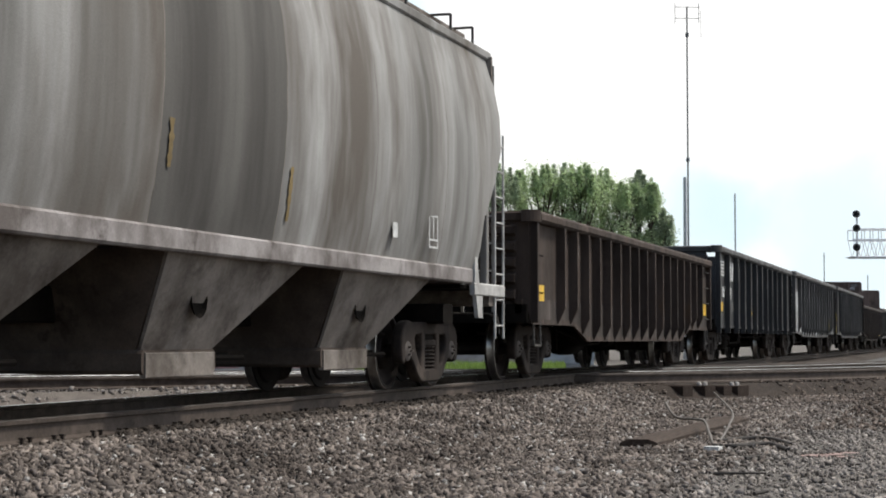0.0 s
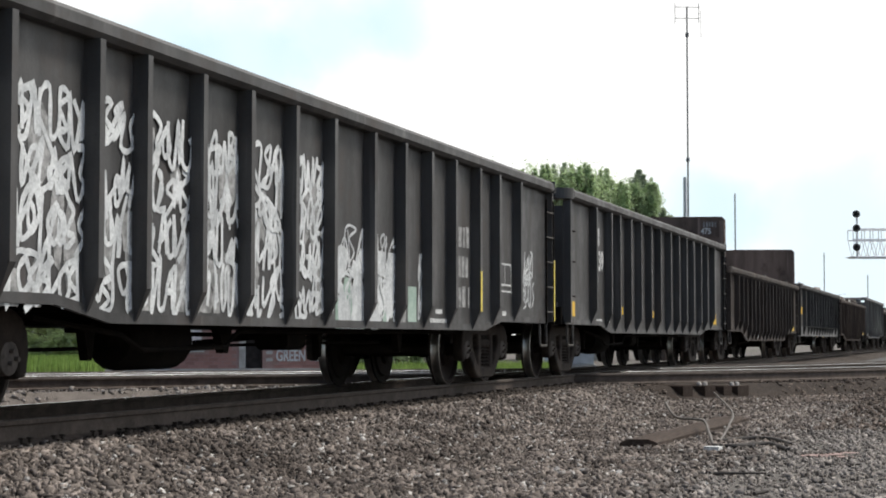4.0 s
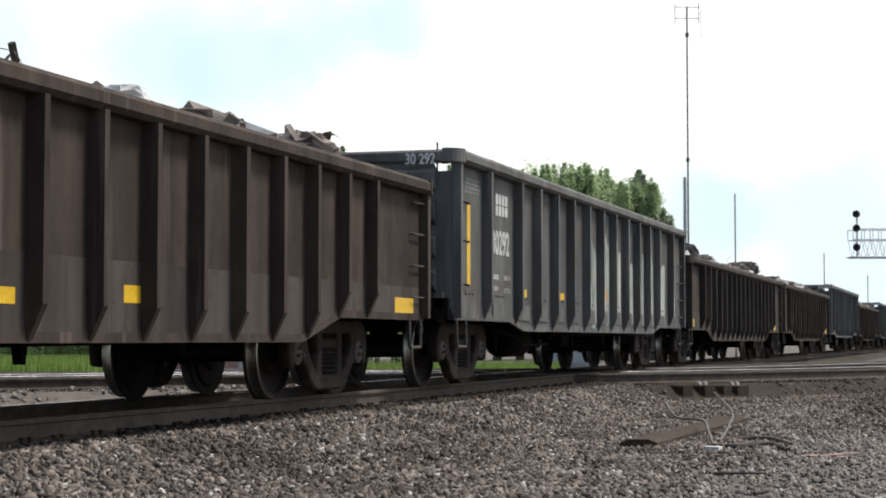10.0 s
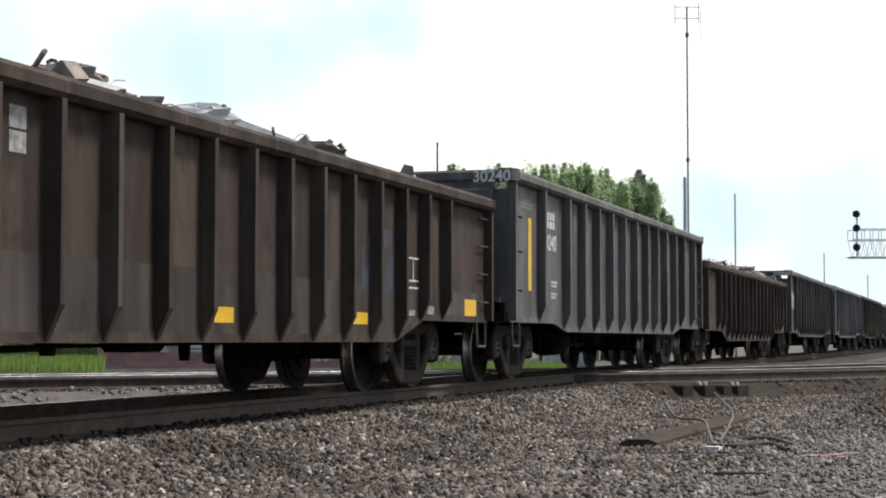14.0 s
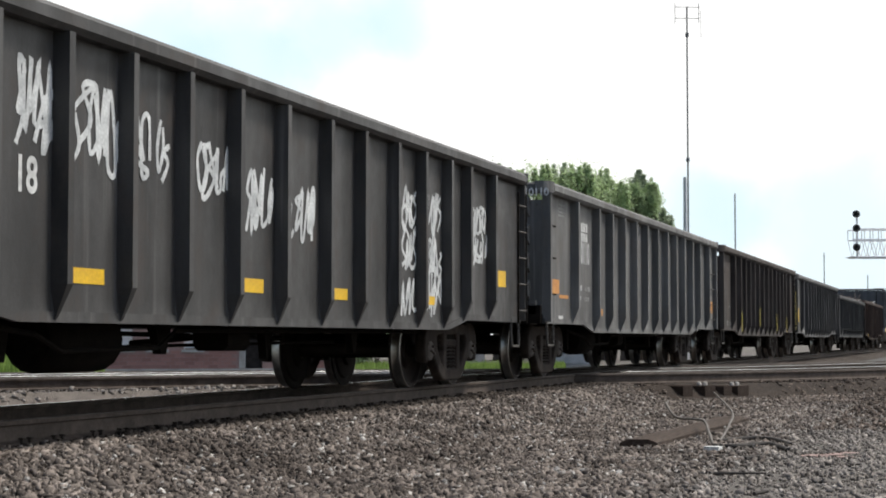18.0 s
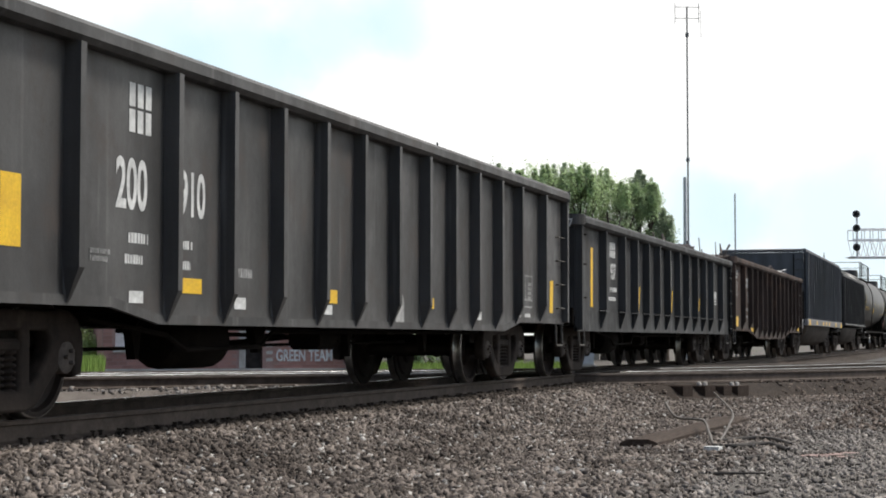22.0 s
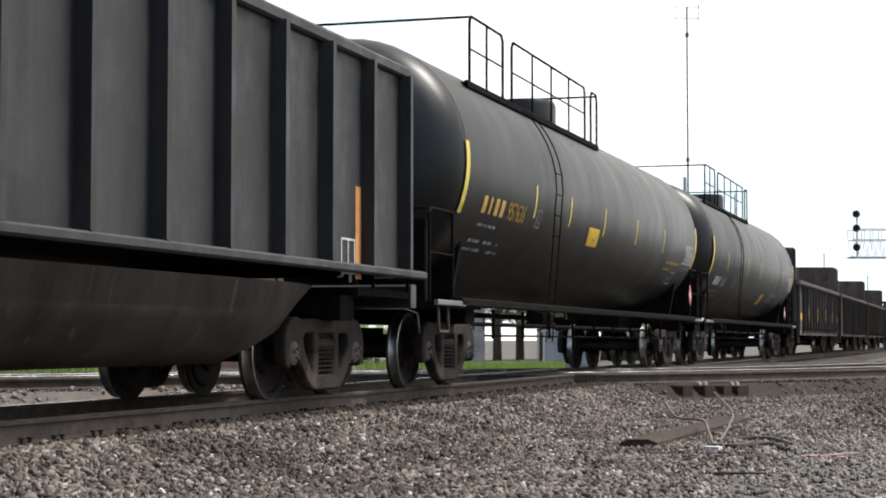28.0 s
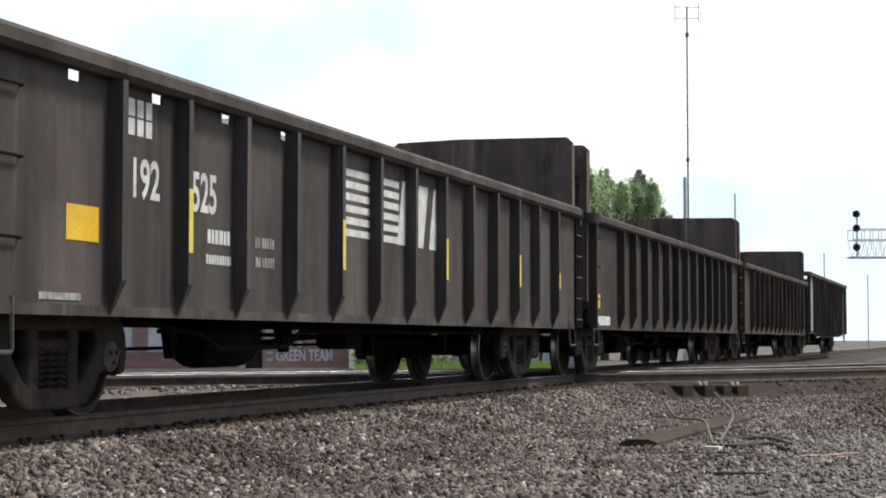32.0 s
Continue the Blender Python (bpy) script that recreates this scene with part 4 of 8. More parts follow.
                part("stiffener", Build().prism([(xe + s * 0.05, zc - 0.07), (xe + s * 0.11, zc - 0.03), (xe + s * 0.11, zc + 0.03), (xe + s * 0.05, zc + 0.07)], "y", -1.33, 1.33), plate_mat or paint, bk)
            ladder(car, xe + s * 0.17, -1.15, 1.2, top - 0.2, 5, 0.4, "y")
    car["half"], car["top"] = h, top
    return car


SCRAPS = []


def scrap(car, seed, z, pieces=150, bulge=0.25, wires=14, pale=0.12, label="jumbled load of scrap metal heaped in a gondola car", beams=6, lumps=(), sticks=()):
    """A heap of bent sheets, bars, blocks and wires, riding in a car."""
    r = random.Random(seed)
    h = car["half"] - 0.35
    b = Build()
    def height(x):
        return bulge * (0.55 + 0.45 * math.sin(x * 0.9 + seed) * math.cos(x * 0.37 + seed * 2.0))
    n = 60
    base = []
    for i in range(n + 1):
        x = -h + 2 * h * i / n
        for j in range(9):
            y = -1.40 + 2.80 * j / 8
            edge = 1 - (abs(y) / 1.45) ** 4
            base.append((x, y, z - 0.22 + edge * (height(x) * 0.9 + 0.12) + r.uniform(-0.06, 0.06)))
    b.add(base, [(i * 9 + j, (i + 1) * 9 + j, (i + 1) * 9 + j + 1, i * 9 + j + 1) for i in range(n) for j in range(8)])
    for _ in range(int(pieces * 1.7)):
        x, y = r.uniform(-h, h), r.uniform(-1.3, 1.3)
        zz = z - 0.14 + height(x) * (1 - (y / 1.45) ** 4) + r.uniform(-0.05, 0.14)
        m = pose(x, y, zz, r.uniform(-50, 50), r.uniform(-50, 50), r.uniform(0, 360))
        kind = r.random()
        if kind < 0.5:
            w, d, k = r.uniform(0.06, 0.26), r.uniform(0.05, 0.16), r.uniform(0.004, 0.02)
            bend = r.uniform(-0.06, 0.06)
            vs = [(-w, -d, 0), (0, -d, bend), (w, -d, r.uniform(-0.1, 0.1)), (w, d, 0), (0, d, bend), (-w, d, 0)]
            vs += [(a, c, e - k) for a, c, e in vs]
            fs = [(0, 1, 4, 5), (1, 2, 3, 4), (6, 11, 10, 7), (7, 10, 9, 8), (0, 6, 7, 1), (1, 7, 8, 2), (2, 8, 9, 3), (3, 9, 10, 4), (4, 10, 11, 5), (5, 11, 6, 0)]
        else:
            w, d, k = r.uniform(0.05, 0.35), r.uniform(0.03, 0.12), r.uniform(0.03, 0.12)
            vs = [(sx * w * r.uniform(0.7, 1), sy * d, sz * k) for sz in (-1, 1) for sy in (-1, 1) for sx in (-1, 1)]
            fs = [(0, 2, 3, 1), (4, 5, 7, 6), (0, 1, 5, 4), (2, 6, 7, 3), (0, 4, 6, 2), (1, 3, 7, 5)]
        b.add([m @ Vector(p) for p in vs], fs, 1 if r.random() < pale else 0)
    for _ in range(beams):
        x, y = r.uniform(-h + 1, h - 1), r.uniform(-1.1, 1.0)
        a, t = r.uniform(0, 6.28), r.uniform(0.15, 1.1)
        p = Vector((x, y, z - 0.05 + height(x)))
        q = p + Vector((math.cos(a) * math.cos(t), math.sin(a) * math.cos(t) * 0.4, math.sin(t))) * r.uniform(0.3, 0.7)
        b.rod(p, q, r.uniform(0.012, 0.035), 5)
    for _ in range(wires * 3):
        x, y = r.uniform(-h, h), r.uniform(-1.2, 1.2)
        p = [Vector((x, y, z + height(x) * 0.6))]
        d = Vector((r.uniform(-1, 1), r.uniform(-0.4, 0.4), r.uniform(0.3, 1.0))).normalized() * 0.075
        for _ in range(r.randint(4, 8)):
            d = (d + Vector((r.uniform(-0.05, 0.05), r.uniform(-0.04, 0.04), r.uniform(-0.05, 0.01))))
            p.append(p[-1] + d)
        b.path(p, r.uniform(0.003, 0.007), 4)
    for x, long, tall, mat in lumps:
        # a crumpled bale: one dented body with torn sheets round it
        rings, seg, vs = 11, 20, []
        for i in range(rings + 1):
            p = math.pi * i / rings
            for q in range(seg):
                e = r.uniform(0.84, 1.10) * (1.0 if (i // 2 + q // 3) % 2 else 0.88)
                vs.append((x + long / 2 * e * math.sin(p) ** 0.6 * math.cos(6.283 * q / seg), -0.9 + 0.4 * e * math.sin(p) ** 0.6 * math.sin(6.283 * q / seg), z + tall * 0.42 + tall * 0.60 * e * math.cos(p)))
        b.add(vs, [(i * seg + q, i * seg + (q + 1) % seg, (i + 1) * seg + (q + 1) % seg, (i + 1) * seg + q) for i in range(rings) for q in range(seg)], mat)
        for _ in range(9):
            m = pose(x + r.uniform(-0.5, 0.5) * long, -0.95 + r.uniform(-0.3, 0.3), z + tall * r.uniform(0.2, 1.0), r.uniform(-60, 60), r.uniform(-40, 40), r.uniform(0, 360))
            w, d = long * r.uniform(0.06, 0.15), long * r.uniform(0.03, 0.09)
            b.add([m @ Vector(q) for q in ((-w, -d, 0), (0, -d * 1.2, 0.02), (w, -d, 0.0), (w, d, 0.01), (0, d, 0.03), (-w, d, 0.0))], [(0, 1, 4, 5), (1, 2, 3, 4)], mat if r.random() < 0.6 else 0)
    for x, tall, lean, thick in sticks:
        b.rod((x, -0.95, z - 0.1), (x + lean, -0.92, z + tall), thick, 5, thick * 0.7)
        if thick > 0.025:
            b.rod((x + lean * 0.5, -0.94, z + tall * 0.5), (x + lean * 0.5 + 0.18, -0.92, z + tall * 0.75), thick * 0.7, 5)
    ob = thing("scrap_load", label, "scrap metal", at=tuple(car.location), group="scrap loads", b=b, mat=[M_SCRAP, M_SCRAPPALE], kind="stuff")
    SCRAPS.append(ob)
    return ob


# ---- covered hopper ----
def covered_hopper(x0, x1, label):
    L, h = x1 - x0, (x1 - x0) / 2
    car = thing("covered_hopper_car", label, "freight car", at=((x0 + x1) / 2, 0, 0), group="cars in the train")
    # bulging side, in upright panels with seams
    sect = [(1.40, 1.42), (1.475, 1.75), (1.53, 2.15), (1.56, 2.6), (1.555, 3.05), (1.51, 3.5), (1.42, 3.95), (1.33, 4.28)]
    for s in (-1, 1):
        n = 7
        for i in range(n):
            a, b_ = -h + 0.2 + (L - 0.40) * i / n, -h + 0.2 + (L - 0.40) * (i + 1) / n
            k = 3
            vs, fs = [], []
            for j in range(k + 1):
                x = a + (b_ - a) * j / k + (0.006 if j == 0 else -0.006 if j == k else 0)
                for y, z in sect:
                    cut = max(0.0, (3.15 - z) / 1.7)
                    lim = h - 0.20 - 1.25 * cut
                    xx = -lim + (x + h - 0.20) / (2 * h - 0.40) * 2 * lim if i in (0, n - 1) and (j in (0, k)) and abs(x) > h - 0.5 else x
                    vs.append((xx, s * (y + (0.012 if 0 < j < k else 0)), z))
            m = len(sect)
            for j in range(k):
                for q in range(m - 1):
                    fs.append((j * m + q, (j + 1) * m + q, (j + 1) * m + q + 1, j * m + q + 1))
            bb = Build().add(vs, fs)
            part("side_panel", bb, M_HOPPERDIRTY if i == 3 else M_HOPPER, car, "grimier grey side panel" if i == 3 else "", smooth=40)
            seam = Build()
            for (ya, za), (yb, zb) in zip(sect, sect[1:]):
                seam.prism([(s * ya, za), (s * yb, zb), (s * (yb - 0.05), zb), (s * (ya - 0.05), za)], "x", a - 0.012, a + 0.012)
            part("side_seam", seam, M_HOPPER_LOW, car) if i else None
        part("side_sill", Build().cbox(-h + 1.3, h - 1.3, s * 1.40 - 0.055, s * 1.40 + 0.055, 1.28, 1.47, 0.02), M_HOPPER_SILL, car)
        part("roof_rail", Build().cbox(-h + 0.15, h - 0.15, s * 1.33 - 0.05, s * 1.33 + 0.05, 4.24, 4.36, 0.02), M_HOPPER, car)
        # walkway guard posts on the roof
        for x in (h - 0.4, h - 1.4, h - 3.2, h - 5.2):
            part("walkway_bracket", Build().path([(x, s * 1.2, 4.35), (x, s * 1.2, 4.66)], 0.018).path([(x, s * 1.2, 4.66), (x, s * 0.5, 4.66)], 0.018), M_RUNG, car)
    part("roof", Build().prism([(-1.33, 4.30), (-0.7, 4.44), (0.7, 4.44), (1.33, 4.30), (1.33, 4.26), (-1.33, 4.26)], "x", -h + 0.22, h - 0.22), M_HOPPER_LOW, car)
    walk_b = Build().box(-h + 0.7, h + 0.1, -0.95, -0.45, 4.62, 4.66).box(-h + 0.7, h + 0.1, 0.45, 0.95, 4.62, 4.66)
    part("roof_walkway", walk_b, M_HOPPER_LOW, car)
    # end: upright edge, slope sheet and open platform
    for s in (-1, 1):
        xe = s * h
        end = [(s * (h - 0.28), 4.28), (s * (h - 0.22), 4.28), (s * (h - 0.22), 3.15), (s * (h - 1.5), 1.55), (s * (h - 2.6), 1.30), (s * (h - 2.66), 1.36), (s * (h - 1.55), 1.62), (s * (h - 0.28), 3.18)]
        part("end_slope_sheet", Build().prism(end, "y", -1.42, 1.42), M_HOPPER_LOW, car)
        part("end_sill", Build().cbox(xe - 0.3 * s - 0.12, xe - 0.3 * s + 0.12, -1.42, 1.42, 1.02, 1.30, 0.02), M_HOPPER_LOW, car)
        part("end_platform", Build().box(min(xe - s * 1.5, xe), max(xe - s * 1.5, xe), -1.35, 1.35, 1.22, 1.27), M_UNDER, car)
        for y in (-1.34, 1.34):
            part("end_post", Build().cbox(xe - s * 0.34 - 0.05, xe - s * 0.34 + 0.05, y - 0.05, y + 0.05, 1.27, 2.7, 0.015), M_HOPPER, car)
        ladder(car, xe - s * 0.02, -1.16, 0.95, 4.2, 9, 0.42, "y", mat=M_HOPPER, rung_mat=M_HOPPER)
        ladder(car, xe + s * 0.02, -1.44, 0.60, 3.3, 8, 0.42, "x", mat=M_PALESTEEL, rung_mat=M_PALESTEEL)
        part("corner_bracket", Build().cbox(min(xe - s * 1.25, xe + s * 0.2), max(xe - s * 1.25, xe + s * 0.2), -1.47, -1.40, 1.14, 1.30, 0.015).prism([(xe - s * 1.2, 1.30), (xe - s * 1.0, 1.30), (xe - s * 1.1, 1.62), (xe - s * 1.2, 1.62)], "y", -1.46, -1.41).prism([(xe - s * 1.15, 1.14), (xe - s * 0.85, 1.14), (xe - s * 0.85, 0.86), (xe - s * 1.05, 0.86)], "y", -1.46, -1.41), M_PALESTEEL, car, "pale grey corner bracket")
        add_truck(car, s * (h - 1.85))
        part("body_bolster", Build().cbox(s * (h - 1.85) - 0.2, s * (h - 1.85) + 0.2, -1.3, 1.3, 0.78, 1.02, 0.03), M_UNDER, car)
    # discharge bays
    for i in range(3):
        c = 0.17 + (i - 1) * 4.06
        for s in (-1, 1):
            vs = [(c - 0.93, s * 1.38, 1.34), (c + 2.10, s * 1.38, 1.34), (c + 0.68, s * 1.0, 0.49), (c - 0.68, s * 1.0, 0.49)]
            b = Build().add(vs + [(x, y - s * 0.03, z) for x, y, z in vs], [(0, 1, 2, 3), (4, 7, 6, 5), (0, 4, 5, 1), (1, 5, 6, 2), (2, 6, 7, 3), (3, 7, 4, 0)])
            part("bay_side_sheet", b, M_HOPPER_LOW, car, "grey slope sheet with a poke hole")
            part("vibrator_pocket", Build().lathe([(0.0, 0.03), (0.13, 0.03), (0.16, 0.0)], 12, "y", (c, s * 1.16 - (0.05 if s < 0 else -0.02), 0.92)), M_UNDER, car)
        for q in (-1, 1):
            vs = [(c + (2.06 if q > 0 else -0.90), -1.34, 1.32), (c + (2.06 if q > 0 else -0.90), 1.34, 1.32), (c + q * 0.66, 0.95, 0.49), (c + q * 0.66, -0.95, 0.49)]
            b = Build().add(vs + [(x + q * 0.03, y, z) for x, y, z in vs], [(0, 1, 2, 3), (4, 7, 6, 5), (0, 4, 5, 1), (1, 5, 6, 2), (2, 6, 7, 3), (3, 7, 4, 0)])
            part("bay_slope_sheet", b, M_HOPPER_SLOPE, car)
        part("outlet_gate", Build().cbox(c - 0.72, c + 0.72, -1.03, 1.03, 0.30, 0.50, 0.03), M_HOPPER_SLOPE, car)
        part("gate_box", Build().cbox(c - 0.67, c + 0.67, -1.045, -0.99, 0.27, 0.478, 0.008), M_HOPPER_LOW, car)
        part("gate_rack", Build().box(c + 0.70, c + 1.3, -0.9, -0.8, 0.40, 0.47).rod((c + 0.66, -0.95, 0.42), (c + 1.5, -0.95, 0.42), 0.03, 6), M_UNDER, car)
    part("center_sill", Build().cbox(-h + 0.2, h - 0.2, -0.28, 0.28, 0.72, 1.02, 0.02), M_UNDER, car)
    add_ends(car, h - 0.1)
    frame_box(car, 5.86, 1.82, 0.34, 0.38, M_WHITE, y=-1.515)
    for x, z0, z1 in ((-1.08, 1.92, 2.30), (1.46, 1.66, 2.15)):
        # a run of old yellow stencil paint lying on the curve of the side
        r = random.Random(int(z0 * 100))
        rows = [z0 + (z1 - z0) * k / 14 for k in range(15)]
        edge = [(np.interp(z, [p[1] for p in sect], [p[0] for p in sect]) + 0.0145, z, r.uniform(0.02, 0.05)) for z in rows]
        part("stencil_stain", Build().add([(x + q * w - 0.06 * (z - z0), -y, z) for y, z, w in edge for q in (-1, 1)], [(2 * k, 2 * k + 1, 2 * k + 3, 2 * k + 2) for k in range(14)]), M_STAIN, car)
    patch(car, 4.47, 1.76, 0.16, 0.16, M_WHITE, y=-1.515, name="stencil_patch")
    return car


# ---- open-top hopper ----
def open_hopper(x0, x1, top, paint, label, sill=1.10, sill_mat=None, posts=14, porch=1.6, round_tub=True, rear=0.35, sill_h=0.24):
    L, h = x1 - x0, (x1 - x0) / 2
    car = thing("open_hopper_car", label, "freight car", at=((x0 + x1) / 2, 0, 0), group="cars in the train")
    yo = 1.45
    pf, pr = porch, rear
    pitch = (L - pf - pr - 0.55) / (posts - 2)
    for s in (-1, 1):
        ring = [(-h + pf, sill + 0.2), (h - pr, sill + 0.2), (h - pr, top - 0.12), (-h + pf, top - 0.12)]
        part("side_sheet", Build().prism(ring, "y", s * yo, s * (yo - 0.02)), paint, car)
        part("top_chord", Build().cbox(-h + pf - 0.05, h - pr + 0.05, s * yo - 0.07, s * yo + 0.07, top - 0.13, top, 0.025), paint, car)
        part("side_sill", Build().cbox(-h + 0.9, h - 0.05, s * 1.54 - 0.06, s * 1.54 + 0.06, sill + 0.24 - sill_h, sill + 0.24, 0.02), sill_mat or paint, car)
        for i in range(posts):
            x = -h + pf + 0.05 if i == 0 else h - pr - 0.08 - (posts - 1 - i) * pitch
            me = shared(("hpost", top, sill, paint.name), lambda: post_mesh("deep", sill + 0.22, top - 0.12, 0).mesh("side_post", paint))
            part("side_post", me, None, car, at=Matrix.Translation((x, s * yo, 0)) @ Matrix.Rotation(math.pi if s > 0 else 0, 4, "Z"))
    for s, p in ((-1, pf), (1, pr)):
        xt, xb = s * (h - p), s * (h - p - 1.9)
        if s < 0:
            e = [(xt, top - 0.13), (xt - 0.04, top - 0.13), (xt - 0.04, sill + 1.2), (xt + 1.5, sill + 0.1), (xt + 1.55, sill + 0.1), (xt, sill + 1.25)]
        else:
            e = [(xt, top - 0.13), (xt - 0.05, top - 0.13), (xt - 0.05, sill + 1.0), (xb, sill + 0.1), (xb + 0.05, sill + 0.1), (xt, sill + 1.0)]
        part("end_sheet", Build().prism(e, "y", -yo + 0.021, yo - 0.021), paint, car)
        part("end_chord", Build().cbox(xt - 0.07, xt + 0.07, -yo + 0.08, yo - 0.08, top - 0.12, top - 0.01, 0.02), paint, car)
        for y in (-0.75, 0.75):
            xa, xb, k = (xt - s * 0.55, s * (h - 0.1), 0.13) if p > 1 else (xt + s * 0.05, xt + s * 0.05, 0.05)
            part("end_brace", Build().prism([(xa - k, top - 0.15), (xa + k, top - 0.15), (xb + k, sill + 0.12), (xb - k, sill + 0.12)], "y", y - 0.08, y + 0.08), paint, car)
        part("end_platform", Build().box(min(s * h, s * (h - 1.8)), max(s * h, s * (h - 1.8)), -1.40, 1.40, sill - 0.06, sill + 0.02), M_UNDER, car)
        part("end_sill", Build().cbox(s * h - 0.1, s * h + 0.1, -1.42, 1.42, sill - 0.16, sill + 0.10, 0.02), paint, car)
        if p > 1:
            for y in (-1.42, 1.42):
                part("hand_rail", Build().path([(s * (h - 0.05), y, sill), (s * (h - 0.05), y, sill + 0.95), (s * (h - 0.55), y, sill + 0.95), (s * (h - 0.55), y, sill)], 0.016), M_RUNG, car)
                part("corner_plate", Build().prism([(s * h, sill - 0.1), (s * (h - 0.9), sill - 0.1), (s * (h - 0.9), sill + 0.22), (s * h, sill + 0.22)], "y", y - 0.02, y + 0.02), sill_mat or paint, car)
        ladder(car, s * (h - p) + s * 0.10, -1.28, sill, top - 0.2, 7, 0.4, "y")
        add_truck(car, s * (h - 1.85))
        part("body_bolster", Build().cbox(s * (h - 1.85) - 0.2, s * (h - 1.85) + 0.2, -1.3, 1.3, 0.78, sill - 0.06, 0.03), M_UNDER, car)
    a, b_ = -h + 3.2, h - 3.2
    prof = [(1.38, sill + 0.02), (1.32, 0.85), (1.12, 0.52), (0.75, 0.36), (-0.75, 0.36), (-1.12, 0.52), (-1.32, 0.85), (-1.38, sill + 0.02)]
    tub = Build()
    vs = []
    for x, k in ((a - 0.7, 0.0), (a, 0.75), (a + 0.7, 1.0), (b_ - 0.7, 1.0), (b_, 0.75), (b_ + 0.7, 0.0)):
        for y, z in prof:
            vs.append((x, y * (0.85 + 0.15 * k), sill + 0.02 + (z - sill - 0.02) * k))
    m = len(prof)
    fs = [(j * m + q, (j + 1) * m + q, (j + 1) * m + q + 1, j * m + q + 1) for j in range(5) for q in range(m - 1)]
    tub.add(vs, fs)
    part("hopper_tub", tub, M_UNDER if not round_tub else M_DKBROWN, car, "grimy rounded discharge tub", smooth=50)
    part("center_sill", Build().cbox(-h + 0.2, h - 0.2, -0.26, 0.26, 0.74, sill - 0.05, 0.02), M_UNDER, car)
    part("cargo_floor", Build().prism([(-h + pf + 0.1, top - 1.0), (-h + pf + 2.0, sill + 0.3), (h - 2.0, sill + 0.3), (h - pr - 0.1, top - 1.0), (h - pr - 0.1, top - 1.05), (h - 2.05, sill + 0.24), (-h + pf + 2.0, sill + 0.24)], "y", -yo + 0.05, yo - 0.05), M_INSIDE, car)
    add_ends(car, h + 0.02)
    car["half"], car["top"] = h, top
    return car


# ---- tank car ----
def tank_car(x0, x1, label, radius=1.56, axis_z=2.77, head=0.7, dome_at=0.0, seed=1):
    L, h = x1 - x0, (x1 - x0) / 2
    car = thing("tank_car", label, "freight car", at=((x0 + x1) / 2, 0, 0), group="tank cars in the train")
    t = h - 0.45
    prof = []
    for i in range(9):
        a = math.pi / 2 * i / 8
        prof.append((radius * math.sin(a), -t + head * (1 - math.cos(a))))
    xs = [(-t + head) + (2 * t - 2 * head) * k / 5 for k in range(6)]
    for i in range(9):
        a = math.pi / 2 * (8 - i) / 8
        prof.append((radius * math.sin(a), t - head * (1 - math.cos(a))))
    part("tank", Build().lathe(prof, 64, "x", (0, 0, axis_z)), M_TANK, car, "black welded steel tank with weld seams", smooth=40)
    # weld beads at the heads
    for x in [-t + head, t - head] + xs[1:5]:
        part("weld_bead", Build().lathe([(radius - 0.01, -0.02), (radius + 0.0015, -0.012), (radius + 0.0015, 0.012), (radius - 0.01, 0.02)], 48, "x", (x, 0, axis_z)), M_TANK, car)
    # underframe
    for s in (-1, 1):
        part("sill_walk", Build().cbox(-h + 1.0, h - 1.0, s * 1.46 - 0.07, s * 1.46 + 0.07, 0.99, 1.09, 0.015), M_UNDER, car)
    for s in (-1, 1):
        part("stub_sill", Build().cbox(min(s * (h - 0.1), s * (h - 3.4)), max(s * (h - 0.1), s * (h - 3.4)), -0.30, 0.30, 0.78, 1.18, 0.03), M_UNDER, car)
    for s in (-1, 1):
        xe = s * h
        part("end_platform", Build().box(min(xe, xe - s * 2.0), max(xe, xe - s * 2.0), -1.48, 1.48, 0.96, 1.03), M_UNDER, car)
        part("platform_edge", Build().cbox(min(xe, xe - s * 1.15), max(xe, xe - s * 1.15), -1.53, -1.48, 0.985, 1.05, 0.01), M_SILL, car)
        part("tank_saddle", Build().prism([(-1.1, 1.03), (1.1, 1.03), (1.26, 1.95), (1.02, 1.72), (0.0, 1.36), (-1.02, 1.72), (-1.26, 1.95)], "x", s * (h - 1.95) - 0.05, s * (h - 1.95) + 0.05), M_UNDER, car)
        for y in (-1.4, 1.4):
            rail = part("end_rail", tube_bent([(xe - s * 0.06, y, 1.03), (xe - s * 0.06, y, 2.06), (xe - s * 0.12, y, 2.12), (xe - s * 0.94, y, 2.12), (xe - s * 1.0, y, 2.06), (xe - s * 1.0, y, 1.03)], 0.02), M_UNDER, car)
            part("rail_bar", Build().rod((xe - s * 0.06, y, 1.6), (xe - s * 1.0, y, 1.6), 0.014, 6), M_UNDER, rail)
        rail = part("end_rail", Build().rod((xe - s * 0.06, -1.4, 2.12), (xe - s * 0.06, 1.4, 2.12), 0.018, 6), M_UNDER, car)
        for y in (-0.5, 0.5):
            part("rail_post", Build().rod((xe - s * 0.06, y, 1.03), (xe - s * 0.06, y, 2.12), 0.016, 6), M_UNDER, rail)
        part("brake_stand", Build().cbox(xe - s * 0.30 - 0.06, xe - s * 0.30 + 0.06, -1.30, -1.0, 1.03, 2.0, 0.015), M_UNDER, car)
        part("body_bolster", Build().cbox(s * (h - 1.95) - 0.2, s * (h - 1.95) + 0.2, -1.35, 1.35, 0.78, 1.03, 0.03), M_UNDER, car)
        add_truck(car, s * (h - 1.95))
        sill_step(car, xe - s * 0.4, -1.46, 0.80)
